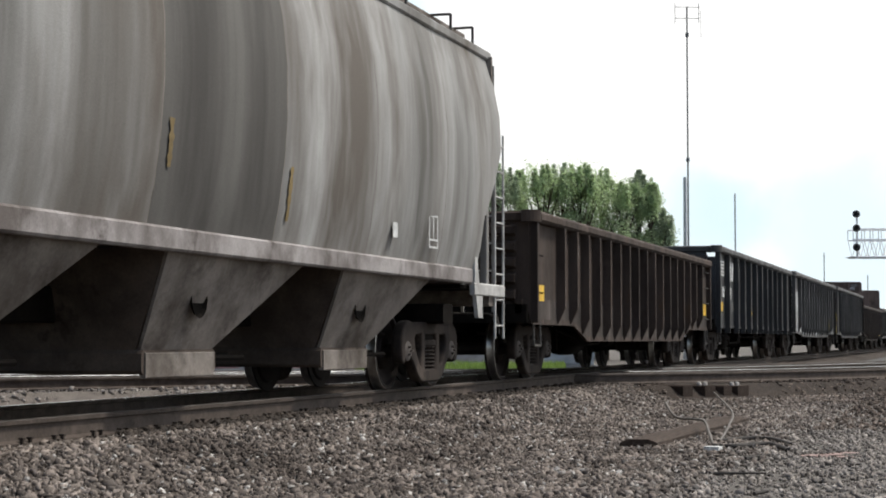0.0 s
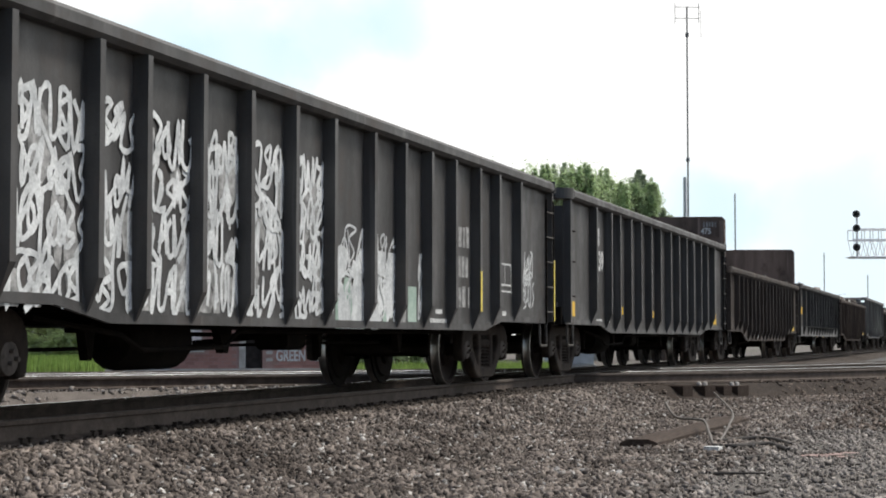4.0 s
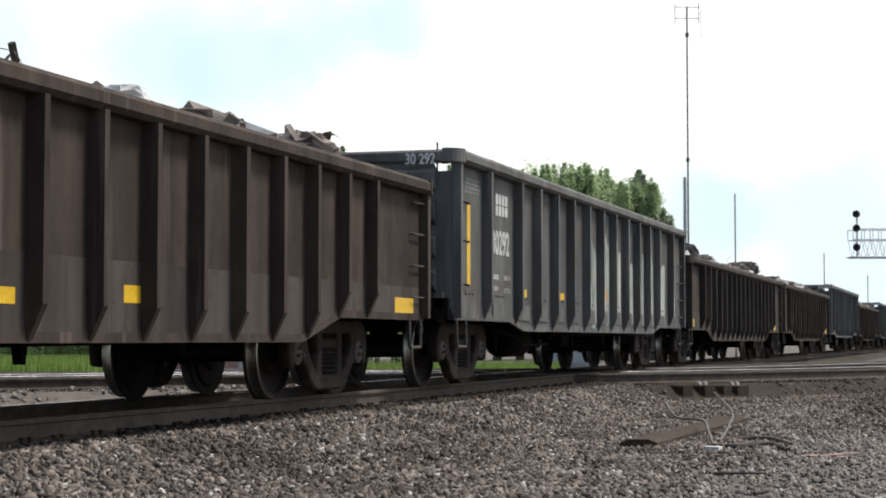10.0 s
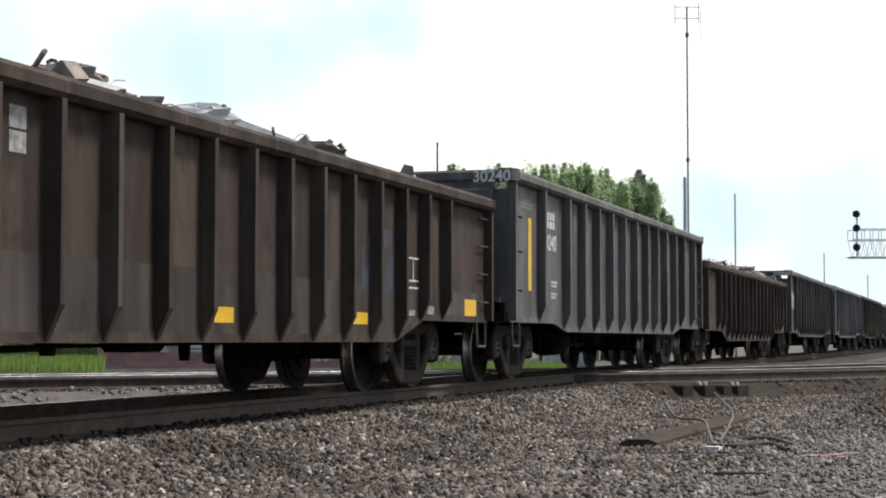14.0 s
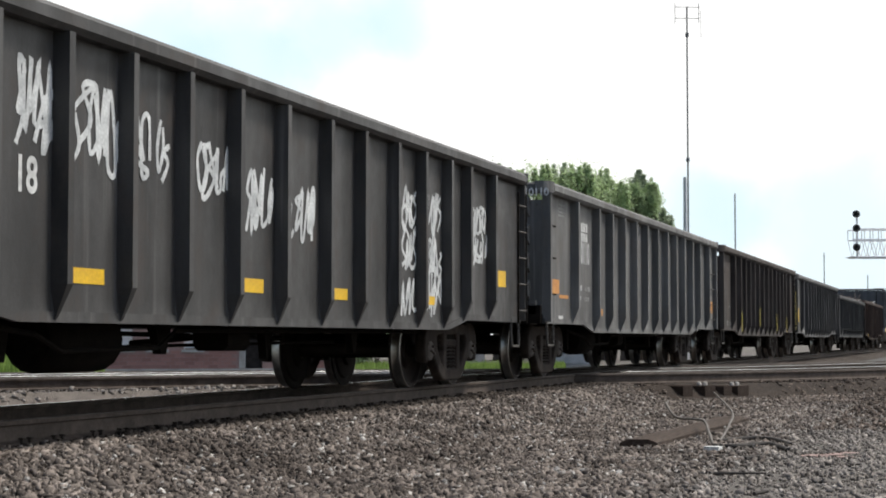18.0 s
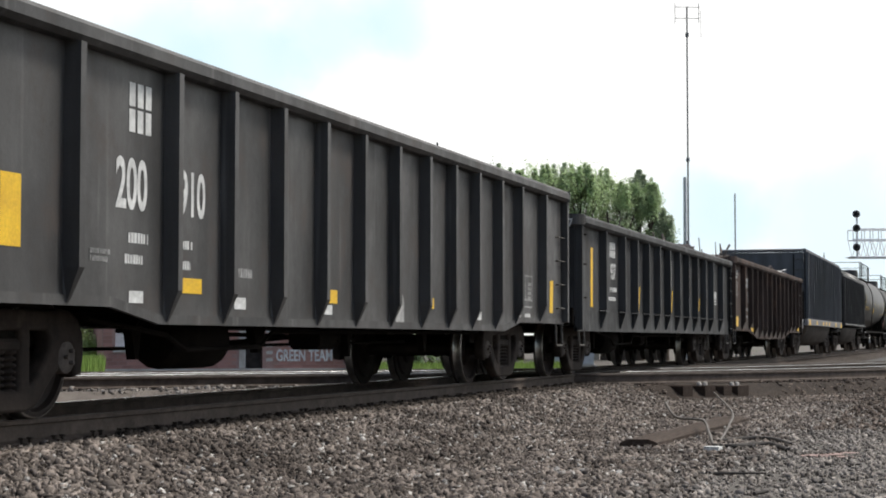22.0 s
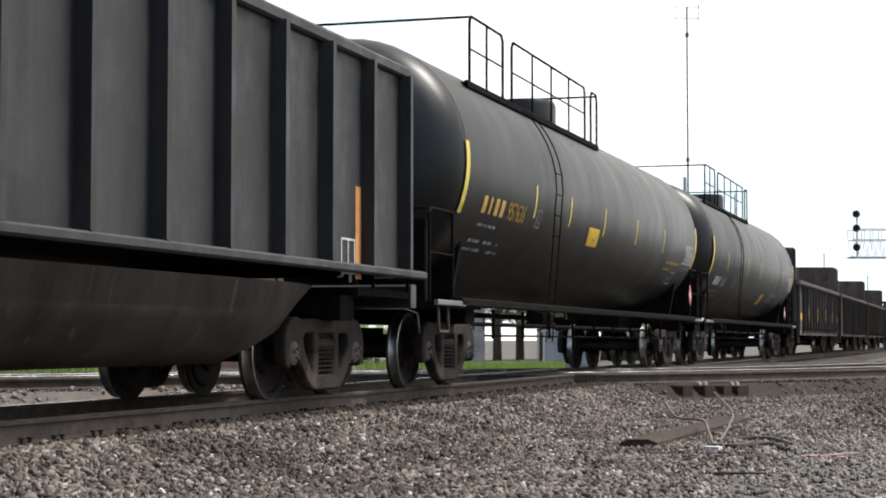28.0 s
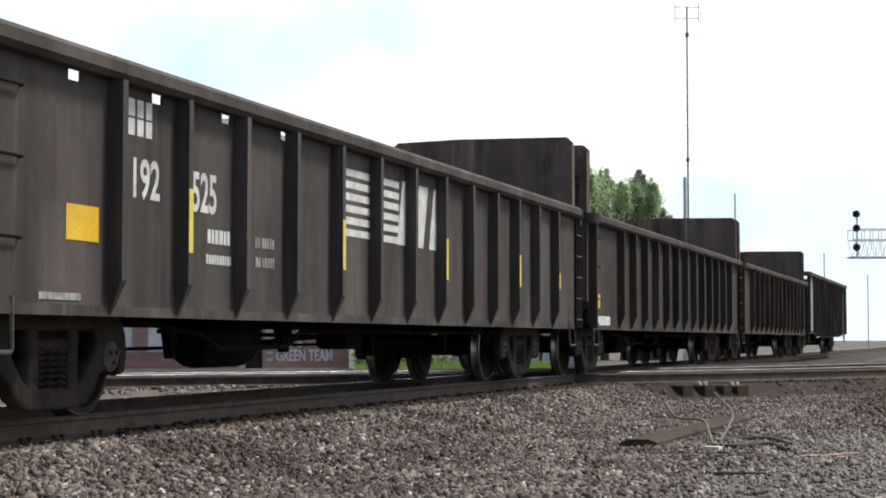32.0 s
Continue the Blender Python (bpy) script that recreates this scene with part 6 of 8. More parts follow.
patch(c6, -1.25, 0.77, 0.32, 0.13, M_YELLOW)
patch(c6, 1.20, 0.77, 0.51, 0.14, M_YELLOW)

frame_box(c6, 6.02, 1.64, 0.63, 0.38, M_WHITE)
patch(c6, 7.39, 1.49, 0.53, 0.23, M_YELLOW)
patch(c6, 5.93, 0.94, 0.26, 0.06, M_FADED)
patch(c6, 6.28, 0.94, 0.26, 0.07, M_FADED)
patch(c6, 6.58, 1.23, 0.79, 0.34, M_UNDER)

bars(c7, -6.32, 2.01, 0.40, 0.27, 2, M_FADED)
tag_scrawl(c7, -3.94, -3.35, 1.25, 2.11, 71, M_SPRAY, strokes=6)
patch(c7, -7.91, 0.97, 0.48, 0.23, M_YELLOW)
patch(c7, -5.51, 0.98, 0.49, 0.14, M_YELLOW)
patch(c7, -1.31, 0.94, 0.22, 0.11, M_YELLOW)
patch(c7, -0.44, 0.87, 0.24, 0.11, M_YELLOW)
patch(c7, 1.42, 0.92, 0.41, 0.13, M_YELLOW)
patch(c7, 7.83, 0.92, 0.64, 0.24, M_YELLOW)
patch(c7, -3.82, 0.85, 0.45, 0.27, M_WHITE)

glyph_bars(c8, -6.11, 2.34, 0.63, 0.28, 4, M_WHITE)
number(c8, "30292", -6.61, 1.70, 0.43, M_WHITE, squeeze=0.83)
patch(c8, -7.68, 1.75, 0.15, 0.99, M_YELLOW)
bars(c8, -7.50, 2.48, 0.69, 0.21, 4, M_FADED)
bars(c8, -6.43, 1.40, 0.35, 0.08, 1, M_WHITE)
bars(c8, -6.43, 1.25, 0.26, 0.07, 1, M_WHITE)
bars(c8, -5.83, 1.40, 0.37, 0.08, 1, M_FADED)
bars(c8, -5.84, 1.23, 0.34, 0.08, 1, M_FADED)
patch(c8, -4.97, 1.22, 0.38, 0.11, M_YELLOW)
patch(c8, -2.70, 1.23, 0.45, 0.10, M_YELLOW)
for k, (x0, x1, top) in enumerate(((-1.05, -0.12, 2.3), (0.05, 0.93, 2.35), (1.08, 1.9, 2.1), (2.2, 3.05, 1.95), (3.2, 4.1, 2.2), (4.27, 5.1, 2.25), (5.3, 6.4, 2.05), (6.86, 7.6, 2.25))):
    ragged(c8, x0, x1, 0.84, top, 80 + k, M_CHALK)
    ragged(c8, x0 + 0.05, x1 - 0.1, 0.86, 1.12 + 0.1 * (k % 2), 90 + k, M_SPRAYGREEN if k < 3 else M_SPRAYROSE, y=-1.4976)
    ragged(c8, x0 + 0.02, x0 + 0.16, 1.2, top - 0.1, 100 + k, M_SPRAY, y=-1.498)
    if k < 2:
        ragged(c8, x0 + 0.45, x1 - 0.3, top - 0.5, top + 0.05, 110 + k, M_PALEBLUE, y=-1.4974)
for k, x in enumerate((-1.11, -0.04, 1.0, 2.1, 3.14, 4.2, 5.24, 6.79)):
    ragged(c8, x - 0.037, x + 0.037, 1.05, 1.75 + 0.3 * (k % 3), 120 + k, M_CHALK, y=-1.4965 - POST_D)
for x, w, z in ((0.5, 0.5, 1.32), (3.45, 0.36, 1.3)):
    patch(c8, x, z, w, 0.17, M_ORANGE)
end_number(c8, "30 292", -0.94, 2.68, 0.18, 0.76)

patch(c9, -6.53, 1.64, 0.48, 1.03, M_WHITE)
number(c9, "S", -6.62, 1.58, 0.36, M_UNDER, squeeze=0.8)
patch(c9, -6.60, 1.07, 0.41, 0.10, M_PINK)
glyph_bars(c9, -4.06, 1.92, 0.48, 0.27, 4, M_WHITE)
number(c9, "197", -4.20, 1.33, 0.35, M_WHITE, squeeze=0.79)
number(c9, "38", -3.34, 1.33, 0.36, M_WHITE, squeeze=0.92)
patch(c9, -8.17, 0.92, 0.32, 0.23, M_YELLOW)
patch(c9, -4.17, 0.95, 0.44, 0.12, M_YELLOW)
patch(c9, 0.16, 0.94, 0.40, 0.11, M_YELLOW)
bars(c9, -3.30, 0.85, 0.35, 0.23, 4, M_FADED)
bars(c9, -2.53, 0.85, 0.33, 0.21, 4, M_FADED)
patch(c9, 7.60, 0.97, 0.46, 0.25, M_YELLOW)

patch(c9, 3.18, 1.19, 0.54, 0.38, M_FADED)
patch(c9, 5.78, 0.90, 0.21, 0.07, M_WHITE)
patch(c9, 3.95, 0.96, 0.43, 0.11, M_YELLOW)

patch(c10, -6.44, 1.58, 0.59, 1.18, M_WHITE)
number(c10, "S", -6.56, 1.54, 0.36, M_UNDER, squeeze=0.8)
glyph_bars(c10, -4.90, 1.95, 0.34, 0.32, 1, M_FADED)
glyph_bars(c10, -3.92, 1.96, 0.31, 0.30, 2, M_FADED)
glyph_bars(c10, -3.11, 1.96, 0.30, 0.31, 1, M_FADED)
number(c10, "18", -4.89, 1.34, 0.39, M_WHITE, squeeze=0.96)
number(c10, "12", -4.08, 1.33, 0.41, M_WHITE, squeeze=1.06)
patch(c10, -8.16, 0.94, 0.48, 0.21, M_YELLOW)
patch(c10, -4.08, 0.80, 0.39, 0.12, M_YELLOW)
patch(c10, 0.22, 0.79, 0.39, 0.13, M_YELLOW)

blotch(c10, 3.2, 4.77, 1.05, 1.75, 101, M_DULLBLUE, n=14)
frame_box(c10, 5.35, 1.32, 0.49, 0.35, M_WHITE)
patch(c10, 3.58, 0.80, 0.49, 0.12, M_YELLOW)
patch(c10, 7.64, 0.96, 0.51, 0.23, M_YELLOW)
patch(c10, 5.29, 0.88, 0.23, 0.06, M_FADED)
patch(c10, 6.00, 0.91, 0.24, 0.11, M_FADED)

glyph_bars(c11, -5.92, 2.32, 0.70, 0.24, 4, M_WHITE)
number(c11, "30240", -6.35, 1.89, 0.32, M_WHITE, squeeze=1.10)
patch(c11, -7.09, 1.77, 0.18, 1.01, M_YELLOW)
bars(c11, -7.30, 2.49, 0.68, 0.20, 4, M_FADED)
bars(c11, -6.23, 1.39, 0.24, 0.12, 1, M_WHITE)
bars(c11, -5.63, 1.40, 0.38, 0.11, 2, M_WHITE)
bars(c11, -5.64, 1.23, 0.36, 0.10, 2, M_WHITE)
end_number(c11, "30240", -1.04, 2.69, 0.21, 1.00)

patch(c12, 0.62, 1.39, 0.07, 1.56, M_WHITE)
tag_scrawl(c12, -0.28, 0.21, 0.67, 0.92, 121, M_FADED, strokes=4)
tag_scrawl(c12, 0.76, 1.26, 0.63, 0.97, 122, M_FADED, strokes=4)
patch(c12, -0.88, 0.94, 0.49, 0.11, M_YELLOW)
patch(c12, 1.69, 0.94, 0.45, 0.11, M_YELLOW)
patch(c12, 5.16, 0.97, 0.37, 0.12, M_YELLOW)
patch(c12, 8.28, 0.93, 0.44, 0.23, M_YELLOW)

glyph_bars(c12, -3.43, 2.03, 1.90, 0.20, 4, M_FADED)
glyph_bars(c12, -3.44, 1.59, 1.94, 0.29, 5, M_FADED)

number(c13, "00", -5.99, 1.57, 0.32, M_WHITE, squeeze=1.84)
glyph_bars(c13, -5.63, 2.17, 0.54, 0.43, 2, M_WHITE)

number(c13, "18", -4.95, 1.56, 0.34, M_WHITE, squeeze=0.89)
tag_scrawl(c13, -4.96, -4.33, 1.87, 2.46, 131, M_SPRAY, strokes=12, wide=0.05)
tag_scrawl(c13, -4.25, -3.54, 1.79, 2.39, 132, M_SPRAY, strokes=10, wide=0.05)
tag_scrawl(c13, -3.54, -2.64, 1.82, 2.27, 133, M_SPRAY, strokes=10, wide=0.05)
tag_scrawl(c13, -2.17, -1.54, 1.72, 2.18, 134, M_SPRAY, strokes=10, wide=0.05)
tag_scrawl(c13, -1.14, -0.55, 1.50, 2.09, 135, M_SPRAY, strokes=8, wide=0.05)
tag_scrawl(c13, -0.14, 0.49, 1.50, 1.98, 136, M_SPRAY, strokes=8, wide=0.05)
tag_scrawl(c13, 3.12, 4.59, 0.85, 2.27, 137, M_SPRAY, strokes=10, wide=0.05)
tag_scrawl(c13, 5.85, 6.61, 1.58, 2.22, 138, M_SPRAY, strokes=12, wide=0.05)
patch(c13, -3.94, 1.03, 0.49, 0.11, M_YELLOW)
patch(c13, -0.95, 1.05, 0.42, 0.12, M_YELLOW)
patch(c13, 1.23, 1.03, 0.37, 0.11, M_YELLOW)
patch(c13, 4.22, 1.03, 0.28, 0.10, M_YELLOW)
patch(c13, 7.32, 1.38, 0.43, 0.21, M_YELLOW)

tag_scrawl(c13, -7.47, -6.48, 1.59, 2.15, 139, M_SPRAY, strokes=12, wide=0.05)
end_number(c13, "200848", -1.02, 2.69, 0.15, 1.25)

glyph_bars(c14, -5.70, 2.28, 0.50, 0.29, 3, M_WHITE)
number(c14, "210110", -6.28, 1.79, 0.47, M_WHITE, squeeze=0.68)
bars(c14, -7.27, 2.52, 0.43, 0.21, 4, M_FADED)
patch(c14, -7.71, 1.37, 0.51, 0.21, M_ORANGE)
patch(c14, -7.15, 1.23, 0.60, 0.05, M_ORANGE)
patch(c14, -4.57, 1.04, 0.54, 0.11, M_ORANGE)
bars(c14, -6.11, 1.40, 0.41, 0.10, 1, M_WHITE)
bars(c14, -6.12, 1.24, 0.31, 0.08, 1, M_WHITE)
bars(c14, -5.47, 1.39, 0.41, 0.10, 1, M_FADED)
bars(c14, -5.51, 1.23, 0.34, 0.08, 1, M_FADED)
patch(c14, -7.36, 0.92, 0.28, 0.05, M_WHITE)
end_number(c14, "210110", -1.16, 2.65, 0.16, 0.93)
frame_box(c14, 6.18, 1.42, 0.50, 0.24, M_SPRAY)
bars(c14, 6.06, 1.215, 0.50, 0.035, 1, M_FADED)
patch(c14, 4.94, 1.04, 0.53, 0.10, M_ORANGE)
patch(c14, 8.02, 1.36, 0.38, 0.22, M_ORANGE)
patch(c14, 7.98, 1.22, 0.36, 0.03, M_ORANGE)
bars(c14, 7.52, 2.53, 0.36, 0.09, 3, M_FADED)
patch(c14, 5.92, 0.83, 0.19, 0.08, M_FADED)
bars(c14, 6.55, 0.93, 0.26, 0.06, 2, M_FADED)
bars(c14, 7.40, 0.92, 0.36, 0.05, 2, M_FADED)

glyph_bars(c15, -3.73, 1.98, 0.37, 0.27, 3, M_WHITE)
number(c15, "192", -3.91, 1.38, 0.35, M_WHITE, squeeze=0.66)
number(c15, "163", -3.14, 1.38, 0.34, M_WHITE, squeeze=0.76)
number(c15, "LD LMT", -4.04, 1.04, 0.14, M_WHITE, squeeze=0.94)
number(c15, "LT WT", -4.04, 0.89, 0.11, M_WHITE, squeeze=1.21)
number(c15, "19000", -3.13, 1.05, 0.13, M_WHITE, squeeze=0.86)
number(c15, "56500", -3.13, 0.89, 0.12, M_WHITE, squeeze=0.95)
patch(c15, -5.35, 1.05, 0.075, 0.50, M_TAPE, y=-1.4965 - POST_D)
patch(c15, -1.48, 1.20, 0.075, 0.49, M_TAPE, y=-1.4965 - POST_D)
patch(c15, 2.72, 1.09, 0.075, 0.59, M_TAPE, y=-1.4965 - POST_D)
patch(c15, 5.51, 1.06, 0.075, 0.48, M_TAPE, y=-1.4965 - POST_D)
tag_scrawl(c15, -2.12, -1.61, 1.18, 1.97, 151, M_SPRAYBLUE, strokes=14)
tag_scrawl(c15, 2.07, 3.09, 1.01, 1.75, 152, M_SPRAYBLUE, strokes=12)
patch(c15, 0.02, 1.99, 0.045, 0.53, M_FADED)
tag_scrawl(c15, 0.48, 0.68, 1.40, 1.82, 155, M_SPRAY, strokes=3)
tag_scrawl(c15, 0.93, 1.15, 1.02, 1.46, 156, M_SPRAY, strokes=3)
tag_scrawl(c15, -1.04, -0.78, 1.13, 1.44, 153, M_SPRAY, strokes=6)
tag_scrawl(c15, 1.24, 1.43, 1.34, 1.59, 154, M_SPRAY, strokes=3)
frame_box(c15, 6.21, 1.44, 0.57, 0.23, M_FADED)
patch(c15, 0.07, 0.88, 0.52, 0.06, M_FADED)
patch(c15, -7.85, 1.35, 0.10, 0.90, M_TAPE)
patch(c15, 8.40, 1.55, 0.06, 1.28, M_TAPE, y=-1.615)
patch(c3, 8.40, 1.29, 0.06, 0.88, M_TAPE, y=-1.615)
bars(c15, -7.20, 1.03, 0.22, 0.05, 1, M_FADED)
bars(c15, -7.20, 0.97, 0.22, 0.05, 1, M_FADED)
bars(c15, -6.66, 1.00, 0.16, 0.10, 1, M_FADED)
bars(c15, -6.75, 1.42, 0.16, 0.07, 2, M_FADED)

glyph_bars(c16, -5.49, 2.31, 0.40, 0.37, 3, M_WHITE)
number(c16, "200", -5.88, 1.56, 0.52, M_WHITE, squeeze=0.66)
number(c16, "910", -4.81, 1.57, 0.49, M_WHITE, squeeze=0.67)
patch(c16, -7.34, 1.43, 0.26, 0.48, M_YELLOW)
bars(c16, -5.51, 1.34, 0.32, 0.09, 1, M_WHITE)
bars(c16, -5.58, 1.18, 0.29, 0.08, 1, M_WHITE)
bars(c16, -4.69, 1.33, 0.28, 0.08, 1, M_WHITE)
bars(c16, -4.71, 1.17, 0.23, 0.08, 1, M_WHITE)
bars(c16, -3.54, 1.15, 0.41, 0.09, 1, M_FADED)
bars(c16, -6.11, 1.19, 0.30, 0.11, 2, M_FADED)
patch(c16, -4.62, 1.01, 0.48, 0.12, M_YELLOW)
patch(c16, -1.41, 1.00, 0.37, 0.13, M_YELLOW)
patch(c16, 1.80, 1.00, 0.35, 0.12, M_YELLOW)
patch(c16, -5.54, 0.90, 0.23, 0.09, M_WHITE)
patch(c16, -3.60, 0.89, 0.24, 0.10, M_WHITE)
patch(c16, -1.48, 0.87, 0.23, 0.09, M_WHITE)
patch(c16, 3.84, 0.88, 0.31, 0.10, M_WHITE)
blotch(c16, 0.42, 0.97, 0.71, 1.20, 161, M_FADED, n=3)
frame_box(c16, 6.25, 1.25, 0.76, 0.45, M_FADED)

bars(c16, 6.49, 1.26, 0.18, 0.25, 4, M_FADED)
patch(c16, 7.77, 1.21, 0.20, 0.47, M_YELLOW, lean=0.07)
patch(c16, 5.86, 0.90, 0.24, 0.09, M_WHITE)
patch(c16, 6.36, 0.89, 0.30, 0.11, M_WHITE)

glyph_bars(c17, -5.77, 2.11, 0.48, 0.25, 4, M_WHITE)
number(c17, "937", -5.93, 1.62, 0.37, M_WHITE, squeeze=0.77)
bars(c17, -5.69, 1.44, 0.57, 0.09, 1, M_WHITE)
bars(c17, -5.79, 1.28, 0.59, 0.08, 1, M_WHITE)
patch(c17, -7.46, 1.59, 0.17, 0.96, M_YELLOW, lean=0.02)
patch(c17, -3.37, 1.32, 0.08, 0.48, M_YELLOW, lean=0.25)
patch(c17, 0.24, 1.90, 0.04, 0.58, M_FADED, name="paint_run")
patch(c17, 0.22, 1.36, 0.08, 0.44, M_YELLOW, lean=0.3)
patch(c17, 3.76, 1.30, 0.08, 0.40, M_YELLOW, lean=0.5)
bars(c17, 4.89, 1.41, 0.26, 0.05, 1, M_FADED)
frame_box(c17, 6.32, 1.555, 0.53, 0.29, M_WHITE)
glyph_bars(c17, 6.32, 1.60, 0.38, 0.13, 2, M_WHITE)
patch(c17, 6.34, 1.00, 0.42, 0.035, M_WHITE, name="stencil_patch")
patch(c17, -6.17, 1.01, 0.41, 0.06, M_WHITE)
end_number(c17, "937", -1.28, 2.34, 0.17, 0.78)

glyph_bars(c18, -5.55, 2.10, 0.88, 0.26, 5, M_FADED)
glyph_bars(c18, -5.30, 1.72, 0.33, 0.30, 2, M_FADED)
bars(c18, -5.77, 1.39, 0.97, 0.10, 1, M_FADED)
bars(c18, -5.88, 1.21, 0.85, 0.08, 1, M_FADED)
tag_scrawl(c18, -7.85, -7.44, 2.16, 2.40, 181, M_SPRAY, strokes=8)
tag_scrawl(c18, -7.77, -7.53, 1.66, 2.14, 182, M_FADED, strokes=5)
patch(c18, -7.67, 1.06, 0.58, 0.25, M_YELLOW)
patch(c18, -4.52, 0.85, 0.52, 0.12, M_YELLOW)
patch(c18, -1.43, 1.03, 0.26, 0.11, M_YELLOW)
patch(c18, 1.97, 1.04, 0.46, 0.12, M_YELLOW)
patch(c18, 7.97, 1.04, 0.64, 0.29, M_YELLOW)
frame_box(c18, -2.47, 0.89, 0.40, 0.16, M_FADED)

for k in range(9):
    patch(c19, -6.16, 3.40 - 0.175 * k, 0.30, 0.125, M_RUSTORANGE, y=-1.4535, name="stencilled_mark")
patch(c19, -6.18, 1.62, 0.22, 0.19, M_RUSTORANGE, y=-1.4535, name="stencilled_mark")
glyph_bars(c19, -5.25, 2.11, 0.50, 0.22, 3, M_WHITE, y=-1.4535)
number(c19, "47", -4.52, 2.0, 0.29, M_RUSTORANGE, y=-1.4535, squeeze=1.15)
bars(c19, -5.35, 1.61, 0.38, 0.22, 2, M_RUSTORANGE, y=-1.4535)
bars(c19, -4.38, 1.61, 0.30, 0.22, 2, M_RUSTORANGE, y=-1.4535)
# the hole's dark inside, painted as a flat near-black sheet
patch(c19, -2.57, 1.75, 0.22, 0.24, M_UNDER, y=-1.4535, name="inspection_hole")


glyph_bars(c23, -6.29, 2.24, 0.43, 0.27, 3, M_WHITE)
number(c23, "192", -6.46, 1.65, 0.41, M_WHITE, squeeze=0.83)
number(c23, "525", -5.38, 1.62, 0.44, M_WHITE, squeeze=0.75)
stripes(c23, -0.95, 1.95, 1.68, 0.72, 6, M_WHITE)
emblem(c23, 0.70, 1.96, 1.56, 0.70, M_WHITE)
patch(c23, -7.17, 1.40, 0.47, 0.25, M_YELLOW)
patch(c23, -5.65, 1.51, 0.075, 0.50, M_TAPE, y=-1.4965 - POST_D)
patch(c23, -2.16, 1.50, 0.075, 0.49, M_TAPE, y=-1.4965 - POST_D)
patch(c23, 1.31, 1.51, 0.075, 0.48, M_TAPE, y=-1.4965 - POST_D)
patch(c23, 4.70, 1.50, 0.075, 0.42, M_TAPE, y=-1.4965 - POST_D)
patch(c23, 7.02, 1.44, 0.075, 0.22, M_TAPE, y=-1.4965 - POST_D)
bars(c23, -4.83, 1.43, 0.48, 0.14, 1, M_WHITE)
bars(c23, -4.85, 1.24, 0.49, 0.09, 1, M_WHITE)
bars(c23, -3.85, 1.43, 0.45, 0.11, 1, M_FADED)
bars(c23, -3.86, 1.26, 0.42, 0.11, 1, M_FADED)
patch(c23, -7.48, 0.88, 0.58, 0.05, M_FADED)

bars(c24, -6.53, 1.56, 0.41, 1.33, 3, M_FADED)
bars(c24, -2.86, 1.64, 0.50, 0.77, 2, M_FADED)
patch(c24, -8.62, 1.22, 0.62, 0.23, M_YELLOW)
patch(c24, -8.01, 0.88, 1.06, 0.19, M_WHITE)

patch(c26, -7.25, 1.92, 1.13, 1.98, M_FADED)
end_number(c23, "192525", -0.60, 2.89, 0.19, 0.85, off=-0.004)
end_number(c4, "93914", -1.03, 2.20, 0.17, 0.8)
end_number(c6, "46746", -0.62, 2.37, 0.13, 0.9)
end_number(c5, "475", -0.87, 3.21, 0.20, 0.85, off=-0.01)
glyph = Build()
for k in range(5):
    glyph.box(-c5["half"] - 0.012, -c5["half"] - 0.006, -1.25 + k * 0.07, -1.21 + k * 0.07, 3.38, 3.50)
part("stencilled_mark", glyph, M_FADED, c5)
for x, w, h in ((-6.84, 0.52, 0.21), (-3.93, 0.50, 0.13), (-1.16, 0.48, 0.13), (0.19, 0.52, 0.13), (1.64, 0.49, 0.13), (4.93, 0.53, 0.15), (7.76, 0.55, 0.20)):
    patch(c19, x, 1.215, w, h, M_YELLOW, y=-1.606)
patch(c20, 5.71, 1.67, 0.17, 0.94, M_ORANGE, y=-1.4535)
frame_box(c20, 5.41, 1.42, 0.40, 0.36, M_WHITE, y=-1.4535)
bars(c20, -4.6, 2.35, 0.12, 0.9, 3, M_WHITE, y=-1.4535)
bars(c20, -3.7, 2.3, 0.10, 0.7, 3, M_FADED, y=-1.4535)
part("number", letters("7002", 0.22, M_WHITE, 0.8), None, c20, at=Matrix.Translation((-6.80, -0.62, 3.08)) @ Matrix.Rotation(radians(-90), 4, "Z"))
for k in range(4):
    part("stencilled_mark", Build().box(-0.004, 0.004, -0.045, 0.045, 0, 0.15), M_WHITE, c20, at=(-6.80, -0.70 - k * 0.16, 3.28))

# tank cars: tape, numbers and placards
for x in (-5.4, -3.2, -0.65, 2.2, 5.1):
    on_tank(c21, x, -21, -3.5, 0.075, M_TAPE, lean=-0.05)
for x in (-6.32, -2.5, 0.31, 3.2, 6.1):
    on_tank(c22, x, -21.5, -3.5, 0.07, M_TAPE, lean=-0.08)
for car in (c21, c22):
    for x in (-8.95, 9.0):
        on_tank(car, x, -28, 6.5, 0.15, M_TAPE)
    table_on_tank(car, 7.75, 8.85, -26, -10, 9, M_WHITE, 211, solid=0.42)
    table_on_tank(car, 7.6, 8.6, -30.5, -28.5, 1, M_FADED, 212, lines=False)
    box_on_tank(car, 6.9, 7.45, -46, -34.5, M_WHITE)
text_on_tank(c21, "957636", -6.83, -25.5, 0.34, M_GOLD, squeeze=0.92, bold=0.018)
for k in range(4):
    on_tank(c21, -7.96 + k * 0.29, -25.3, -16.5, 0.17 if k != 1 else 0.09, M_GOLD, name="stencilled_mark")
table_on_tank(c21, -7.99, -7.0, -33, -30, 1, M_FADED, 213, lines=False)
table_on_tank(c21, -8.0, -6.35, -49, -38, 2, M_FADED, 214, lines=False, solid=0.35)
box_on_tank(c21, -5.22, -4.98, -26.3, -16, M_FADED)
